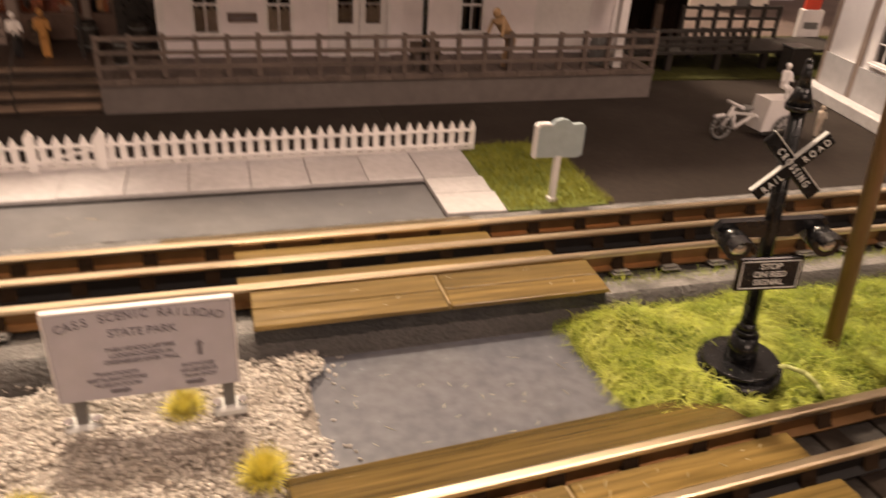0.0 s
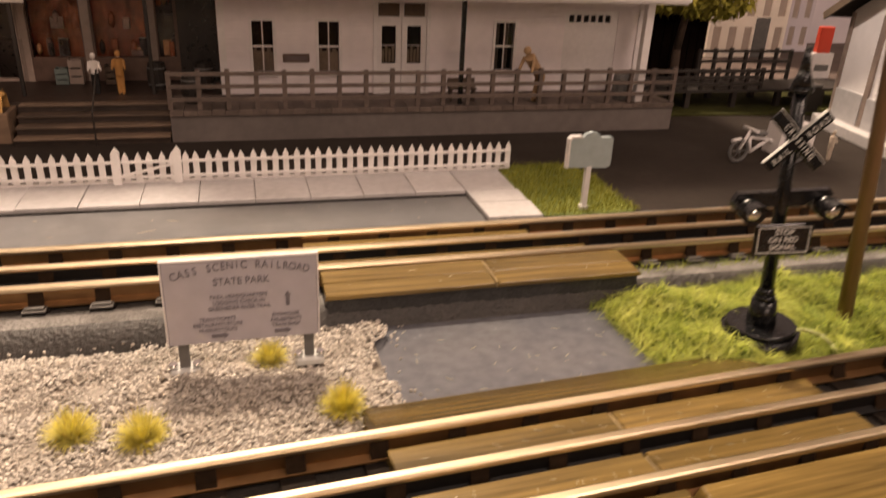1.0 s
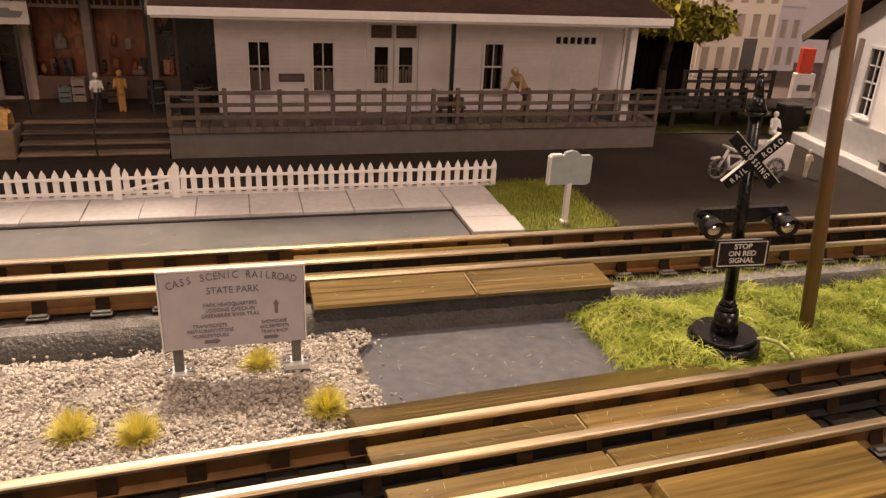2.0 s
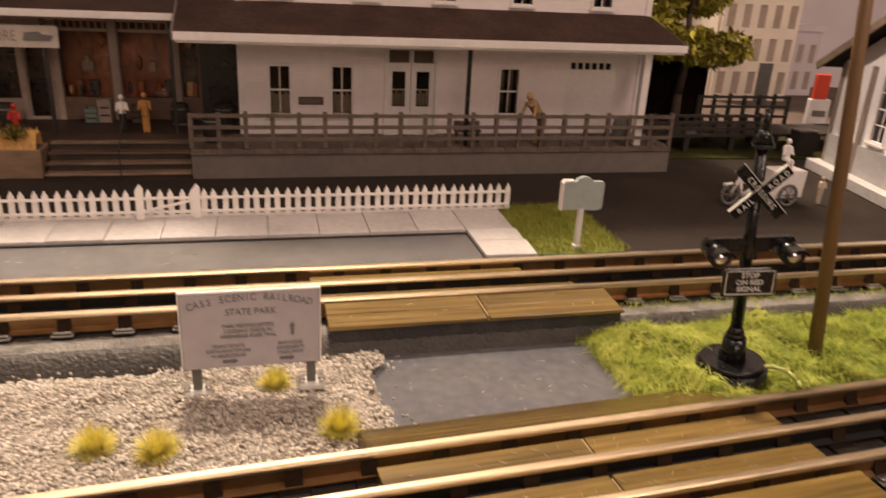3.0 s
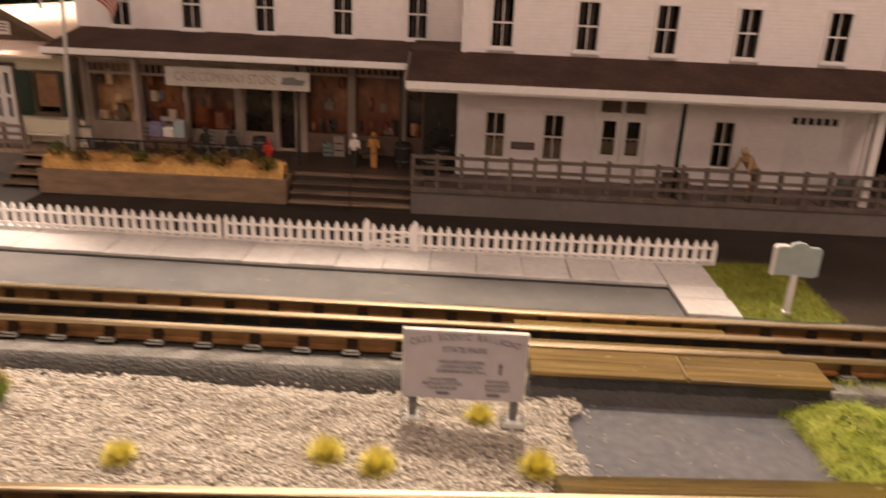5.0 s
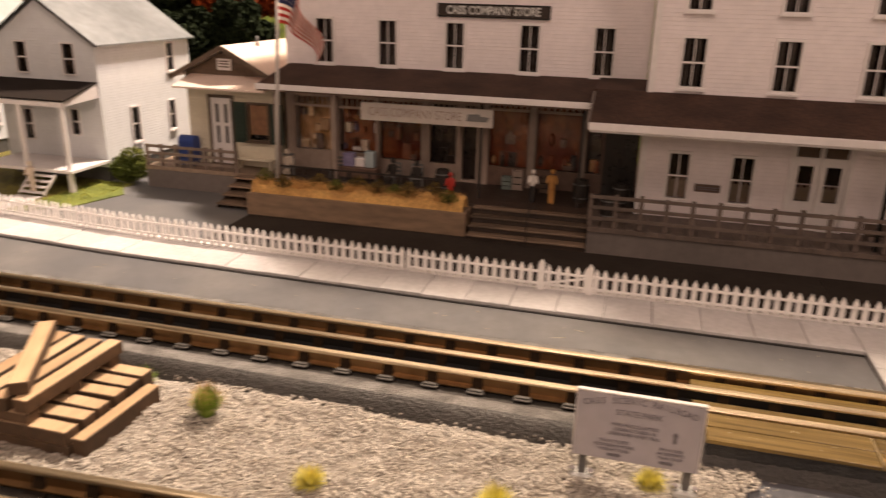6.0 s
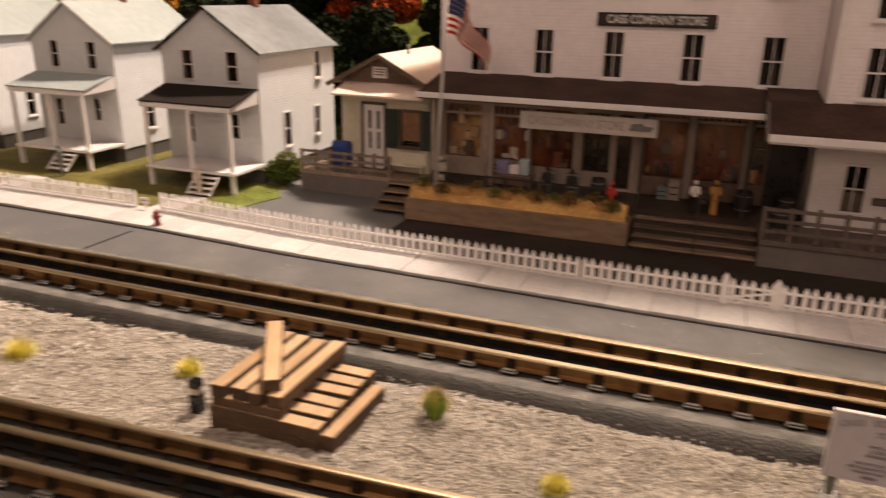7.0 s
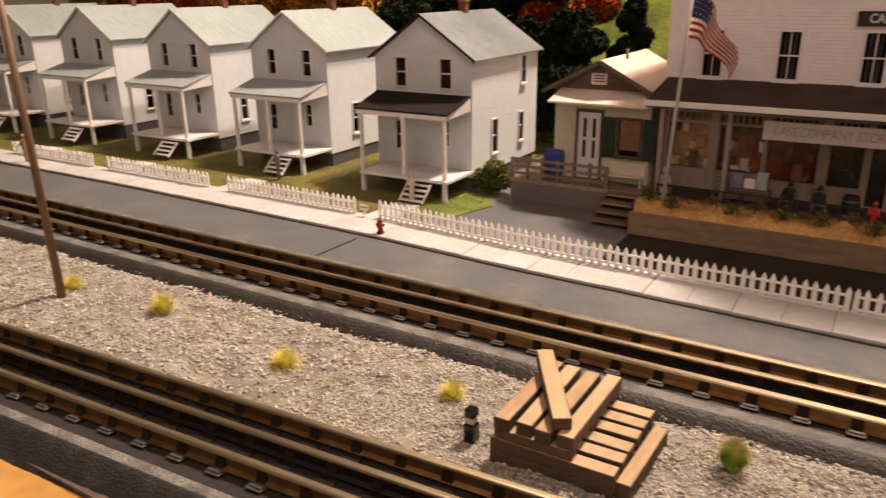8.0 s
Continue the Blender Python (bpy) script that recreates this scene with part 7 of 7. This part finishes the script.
def leaf_cloud(name, centres, radii, per, size, material, parent, seed):
    r = np.random.default_rng(seed)
    pts = []
    for c, rad in zip(centres, radii):
        d = r.normal(size=(per, 3))
        d /= np.linalg.norm(d, axis=1)[:, None]
        q = r.uniform(0.45, 1.0, per) ** 0.5
        pts.append(np.asarray(c) + d * (q * rad)[:, None] * (1, 1, 0.8))
    pts = np.concatenate(pts)
    n = len(pts)
    s = r.uniform(0.6, 1.3, n) * size
    return swarm(name, pts, np.stack([s, s, s], -1), LEAF_V, LEAF_F, material, parent, r.uniform(0, 6.28, n), r.uniform(-1.3, 1.3, (2, n)), "")


for k, (x, y, h) in enumerate(((-0.3010, 0.4210, 0.0060), (-0.2820, 0.4180, 0.0050), (-0.2570, 0.4200, 0.0058), (-0.2425, 0.4225, 0.0045), (-0.2284, 0.4230, 0.0062), (-0.2110, 0.4235, 0.0058), (-0.1990, 0.4190, 0.0042), (-0.1882, 0.4225, 0.0060), (-0.1712, 0.4215, 0.0062), (-0.1570, 0.4170, 0.0055))):
    h *= 1.75
    t = thing("dry_shrub", "dry brown and olive brush clump growing in the planter", "shrub", (x, y - (0.0065 if k % 2 else 0), 0.0345), group="brush in the planter")
    bm = bmesh.new()
    for j in range(5):
        cyl(bm, (0, 0, -0.0006), (0.0022 * math.cos(j * 1.3 + k), 0.0022 * math.sin(j * 1.3 + k), h * 0.8), 0.0003, 0.0001, 5)
    part("twig", bm, TRUNK, t, "thin brown twigs", "stuff")
    leaf_cloud("brush", [(0, 0, h * 0.5), (0.0028, 0.0006, h * 0.35), (-0.0028, -0.0004, h * 0.4), (0.0004, 0, h * 0.75)], [h * 0.55, h * 0.42, h * 0.45, h * 0.4], 120, 0.0011, BRUSH if k % 3 else BUSH, t, 90 + k)
bu = thing("bush", "round dark green bush at the corner of a house", "bush", (-0.4500, 0.4620, STREET))
bm = bmesh.new()
for k in range(4):
    cyl(bm, (0, 0, 0), (0.005 * math.cos(k * 1.6), 0.005 * math.sin(k * 1.6), 0.012), 0.0010, 0.0004, 6)
part("trunk", bm, TRUNK, bu)
leaf_cloud("crown", [(0, 0, 0.012), (-0.008, 0.002, 0.012), (0.009, 0.001, 0.013), (0.001, -0.006, 0.010), (0.002, 0.003, 0.021)], [0.014, 0.012, 0.011, 0.010, 0.011], 700, 0.0026, BUSH, bu, 41)


def tree(place, high, spread, material, label, seed, kind="round", dens=620, leaf=0.0062, bare=1):
    t = thing("tree", label, "tree", place, group="model trees")
    r = random.Random(seed)
    bm = bmesh.new()
    p = Vector((0, 0, -0.004))
    tips = []
    for k in range(6):
        q = Vector((r.uniform(-0.004, 0.004), r.uniform(-0.004, 0.004), high * 0.85 * (k + 1) / 6))
        cyl(bm, p, q, spread * 0.085 * (1 - k / 7), spread * 0.085 * (1 - (k + 1) / 7), 9)
        if k >= bare:
            for j in range(4):
                a = r.uniform(0, 6.28)
                l = spread * (r.uniform(0.55, 1.0) if kind == "round" else 1.0 - k / 7)
                e = q + Vector((math.cos(a) * l, math.sin(a) * l, spread * r.uniform(-0.1, 0.5)))
                cyl(bm, q, e, spread * 0.03, spread * 0.008, 6)
                tips += [e, q.lerp(e, 0.6)]
        p = q
    tips.append(Vector((0, 0, high * 0.97)))
    part("trunk", bm, TRUNK, t)
    rad = [spread * r.uniform(0.24, 0.46) for _ in tips]
    leaf_cloud("crown", [tuple(v) for v in tips], rad, dens, leaf, material, t, seed)
    return t


tree((-0.530, 0.800, 0.060), 0.215, 0.056, LEAF_RED, "red autumn maple behind the office", 2, dens=1000, leaf=0.0060)
tree((-0.625, 0.790, 0.040), 0.185, 0.048, LEAF_DARK, "dark green tree behind the company house", 21, dens=800)
tree((-0.585, 0.840, 0.080), 0.170, 0.042, LEAF_DARK, "dark green tree behind the company house", 22, dens=800)
tree((-0.500, 0.730, 0.010), 0.135, 0.044, LEAF_DARK, "dark shrub tree below the red maple", 23, dens=800)
tree((-0.500, 0.690, STREET), 0.115, 0.050, LEAF_DARK, "low dark shrub tree behind the office", 4)
tree((-0.560, 0.690, STREET), 0.125, 0.045, LEAF_DARK, "low dark shrub tree behind the company house", 14)
tree((-0.440, 0.800, 0.045), 0.125, 0.026, LEAF_DARK, "dark green fir on the slope", 5, "fir")
tree((-0.780, 0.780, 0.040), 0.20, 0.070, LEAF_GOLD, "golden orange autumn tree behind the houses", 6, dens=700)
tree((-0.880, 0.790, 0.040), 0.20, 0.070, LEAF_GOLD, "golden orange autumn tree behind the houses", 7, dens=700)
tree((-0.700, 0.740, 0.020), 0.15, 0.050, LEAF_DARK, "dark green tree between the houses", 8)
tree((-1.050, 0.800, 0.050), 0.21, 0.080, LEAF_GOLD, "golden orange autumn tree behind the houses", 9)
tree((-1.250, 0.790, 0.050), 0.21, 0.080, LEAF_RED, "red autumn maple behind the houses", 10)
tree((0.3320, 0.5300, STREET), 0.235, 0.048, LEAF_OLIVE, "olive green tree with a thick trunk behind the depot", 12, "fir", 190, 0.0075, 1)
tree((0.3300, 0.6300, STREET), 0.135, 0.040, LEAF_DARK, "low dark tree behind the shed", 13)
shed = thing("dark_shed", "low dark brown wooden shed behind the boardwalk", "shed", (0.3300, 0.5450, STREET))
for k in range(9):
    bm = bmesh.new()
    box(bm, -0.0380 + 0.0084 * k, -0.0300 + 0.0084 * k - 0.0002, 0, 0.002, 0.0, 0.0640, 0.0002)
    part("wall_board", bm, SHED_WOOD, shed)
bm = bmesh.new()
box(bm, -0.0380, 0.0376, 0.0022, 0.0500, 0, 0.0625)
part("body", bm, SHED_WOOD, shed)
part("roof", slab_roof([(-0.0430, -0.0100, 0.0655), (0.0430, -0.0100, 0.0655), (0.0430, 0.0560, 0.0740), (-0.0430, 0.0560, 0.0740)], 0.0020), ROOF_BLACK, shed, "black felt roof")
for x in (-0.0400, -0.0300):
    bm = bmesh.new()
    box(bm, x - 0.0010, x + 0.0010, -0.0080, -0.0060, 0, 0.0640)
    part("post", bm, STORE_TRIM, shed, "brown corner post")

# boardwalk with railings behind the depot, on dark trestle legs
bw = thing("boardwalk", "dark wooden boardwalk with railings on short legs", "boardwalk")
for k in range(25):
    x = 0.2570 + 0.0081 * k
    bm = bmesh.new()
    box(bm, x, x + 0.0080, 0.4560, 0.4960, 0.0245, 0.0266)
    part("deck_board", bm, WALK_DARK, bw)
for k in range(5):
    for y in (0.4600, 0.4920):
        bm = bmesh.new()
        box(bm, 0.2600 + 0.0400 * k, 0.2640 + 0.0400 * k, y - 0.002, y + 0.002, STREET, 0.0244)
        part("leg", bm, WALK_DARK, bw)
railing(bw, 0.2590, 0.3630, 0.4580, 0.0266, 0.0150, 8, WALK_DARK)
railing(bw, 0.3300, 0.4150, 0.4945, 0.0266, 0.0240, 6, WALK_DARK)
# lawn whose colour is darkened to stand in for shade
bm = bmesh.new()
prism(bm, [(0.2580, 0.4400), (0.4300, 0.4300), (0.5600, 0.4400), (0.5600, 0.5580), (0.2580, 0.5580)], "z", STREET, STREET + 0.0010)
tagged(part("lawn", bm, LAWN_DIM, None, "lawn beside the parking lot, its green dimmed for shade"), category="lawn", kind="structure")
pts = [(r.uniform(0.2590, 0.2760), r.uniform(0.4400, 0.4540), STREET + 0.0008) for r in [np.random.default_rng(77)] for _ in range(420)]
tagged(blades("lawn_grass", pts, 0.0036, 0.00034, 1.0, LAWN, seed=8), "short green static grass under the boardwalk", "grass")

# white building at the far end with a porch base, and its things
wb = thing("white_building", "white gabled building with dark roof and pale stone porch base", "building", (0.3745, 0.3736, STREET), -100.3)
g_win = [(0.0180, 0.0315, 0.0337, 0.0754), (0.0820, 0.0955, 0.0337, 0.0754)]
bm = bmesh.new()
sheet_wall(bm, -0.0300, 0.2000, 0.0080, 0.0790, 0.002, 0.005, g_win)
prism(bm, [(-0.0300, 0.0790), (0.2000, 0.0790), (0.0850, 0.1430)], "y", 0.002, 0.005)
part("wall", bm, GABLE_WHITE, wb, "white boarded gable wall")
for x in (-0.0300, 0.1970):
    bm = bmesh.new()
    box(bm, x, x + 0.003, 0.0052, 0.2000, 0.0080, 0.0770)
    part("wall", bm, GABLE_WHITE, wb)
for a, b, c, d in g_win:
    window(wb, a, b, c, d, 0.002, cols=2, rows=4)
for x in (-0.0440, 0.2140):
    part("roof", slab_roof([(0.0850, -0.010, 0.1480), (x, -0.010, 0.0760), (x, 0.21, 0.0760), (0.0850, 0.21, 0.1480)], 0.0030), ROOF_BLACK, wb, "dark roof slope")
    bm = bmesh.new()
    bar(bm, (0.0850, -0.0108, 0.1455), (x, -0.0108, 0.0735), 0.0014, 0.0050)
    part("barge_board", bm, BROWN_GABLE, wb)
bm = bmesh.new()
box(bm, -0.0300, -0.0270, 0.0003, 0.0018, 0.0080, 0.0780)
box(bm, 0.0040, 0.0085, 0.0004, 0.0018, 0.0080, 0.0800)
part("corner_board", bm, STORE_FRAME, wb, "grey corner board")
bm = bmesh.new()
box(bm, -0.0350, 0.2100, -0.0080, 0.2000, 0, 0.0078, 0.0006)
part("porch_base", bm, SIDEWALK, wb, "pale stone porch base")
bm = bmesh.new()
box(bm, -0.0265, 0.0035, 0.0001, 0.0018, 0.0080, 0.0285)
box(bm, 0.0090, 0.2000, 0.0002, 0.0018, 0.0080, 0.0280)
part("plinth", bm, PLINTH, wb, "grey plinth")
bm = bmesh.new()
box(bm, 0.0620, 0.0880, 0.0012, 0.0068, 0.0050, 0.0062, 0.0004)
box(bm, 0.0640, 0.0680, 0.0020, 0.0060, 0, 0.0050)
box(bm, 0.0820, 0.0860, 0.0020, 0.0060, 0, 0.0050)
sb = part("stone_bench", bm, SKIRT)
sb.matrix_basis = wb.matrix_basis @ pose(0, -0.0078, 0.0079)
tagged(sb, "grey stone bench on the pale porch base", "bench")

# motorcycle with a white box sidecar
mc = thing("motorcycle", "white toy motorcycle with a boxy sidecar on the lot", "motorcycle", (0.2690, 0.3290, STREET), 4)
for x, y in ((-0.014, 0), (0.018, 0), (0.022, -0.008)):
    bm = bmesh.new()
    n = 18
    for k in range(n):
        a0, a1 = 2 * math.pi * k / n, 2 * math.pi * (k + 1) / n
        cyl(bm, (x + 0.0062 * math.cos(a0), y, 0.0072 + 0.0062 * math.sin(a0)), (x + 0.0062 * math.cos(a1), y, 0.0072 + 0.0062 * math.sin(a1)), 0.0010, n=6)
    wheel = part("wheel", bm, SIGN_GREY, mc, "thin dark tyre")
    bm = bmesh.new()
    cyl(bm, (x, y - 0.0010, 0.0072), (x, y + 0.0010, 0.0072), 0.0012, n=8)
    for k in range(3):
        a = math.pi * k / 3
        cyl(bm, (x - 0.0060 * math.cos(a), y, 0.0072 - 0.0060 * math.sin(a)), (x + 0.0060 * math.cos(a), y, 0.0072 + 0.0060 * math.sin(a)), 0.0003, n=5)
    part("rim", bm, SIGN_GREY, wheel)
bm = bmesh.new()
for a, b in (((-0.014, 0, 0.0072), (-0.008, 0, 0.0190)), ((-0.008, 0, 0.0150), (0.006, 0, 0.0130)), ((0.006, 0, 0.0130), (0.018, 0, 0.0072)), ((-0.006, 0, 0.0060), (0.006, 0, 0.0130)), ((-0.006, 0, 0.0060), (-0.008, 0, 0.0150)), ((-0.008, -0.006, 0.0195), (-0.008, 0.006, 0.0195)), ((-0.020, 0, 0.0135), (-0.014, 0, 0.0140))):
    cyl(bm, a, b, 0.0010, n=8)
part("frame", bm, WHITE, mc)
bm = bmesh.new()
prism(bm, [(0.008, 0.0050), (0.034, 0.0050), (0.035, 0.0215), (0.010, 0.0225)], "y", -0.0060, 0.0060)
part("sidecar_box", bm, WHITE, mc, "white box body with a low opening")
bm = bmesh.new()
ball(bm, (-0.001, 0, 0.0170), 0.0036, 2, (1.6, 0.8, 0.5))
part("saddle", bm, SIGN_GREY, mc)
figure("figurine", (0.2900, 0.3300, STREET + 0.0226), 0, WHITE, "plain white figurine sitting on the sidecar box", 0.0240, 0, True)
lk = thing("dark_crate", "dark crate standing at the white building", "crate", (0.3960, 0.4450, STREET))
bm = bmesh.new()
box(bm, -0.0080, 0.0080, -0.0060, 0.0060, 0, 0.0200, 0.0006)
part("crate_body", bm, DARK, lk)
bm = bmesh.new()
box(bm, -0.0085, 0.0085, -0.0065, 0.0065, 0.0200, 0.0212, 0.0003)
part("lid", bm, SIGN_GREY, lk)
vm = thing("red_sign_box", "red and white upright sign box beside the boardwalk", "sign box", (0.4500, 0.5000, STREET), -10)
bm = bmesh.new()
box(bm, -0.0068, 0.0048, -0.0030, 0.0030, 0.0355, 0.0565, 0.0005)
part("red_panel", bm, SIGN_RED, vm)
bm = bmesh.new()
box(bm, -0.0090, 0.0090, -0.0032, 0.0032, 0, 0.0354, 0.0005)
bx = part("white_body", bm, TRIM, vm)
bm = bmesh.new()
box(bm, -0.0060, 0.0060, -0.0036, -0.0032, 0.0210, 0.0260)
part("dark_label", bm, SIGN_GREY, bx)

# far off: pale city blocks built solid in place of print, before the grey backdrop
FAR_GLASS = mat("far_window_grey", (0.50, 0.41, 0.35), 0.5, 0, 0.2, 60, 0.0)


def far_block(x, y, w, d, h, material, label, cols, rows):
    t = thing("far_building", label, "building", (x, y, STREET), group="far city blocks")
    wins = [(-w / 2 + w * (i + 0.25) / cols, -w / 2 + w * (i + 0.75) / cols, h * (j + 0.22) / (rows + 0.4), h * (j + 0.90) / (rows + 0.4)) for i in range(cols) for j in range(rows)]
    bm = bmesh.new()
    sheet_wall(bm, -w / 2, w / 2, 0, h, 0, 0.003, wins)
    part("wall", bm, material, t)
    bm = bmesh.new()
    box(bm, -w / 2, w / 2, 0.008, d, 0, h - 0.0005)
    part("core", bm, material, t)
    bm = bmesh.new()
    box(bm, -w / 2 - 0.003, w / 2 + 0.003, -0.003, d, h, h + 0.006)
    part("cornice", bm, material, t)
    for a, b, c, e in wins:
        bm = bmesh.new()
        box(bm, a, b, 0.0012, 0.0020, c, e)
        part("window", bm, FAR_GLASS, t)
    return t


block = far_block(0.5160, 0.690, 0.096, 0.09, 0.30, FAR_WALL, "pale cream city block, solid in place of a printed backdrop", 5, 8)
bm = bmesh.new()
box(bm, 0.0080, 0.0250, -0.0012, -0.0002, 0, 0.0420)
part("entrance", bm, SIGN_GREY, block, "dark grey entrance")
# takes the backdrop's glowing colour
far_block(0.6050, 0.730, 0.050, 0.05, 0.075, HAZE, "low mauve block in the haze with the backdrop's added glow", 3, 2)
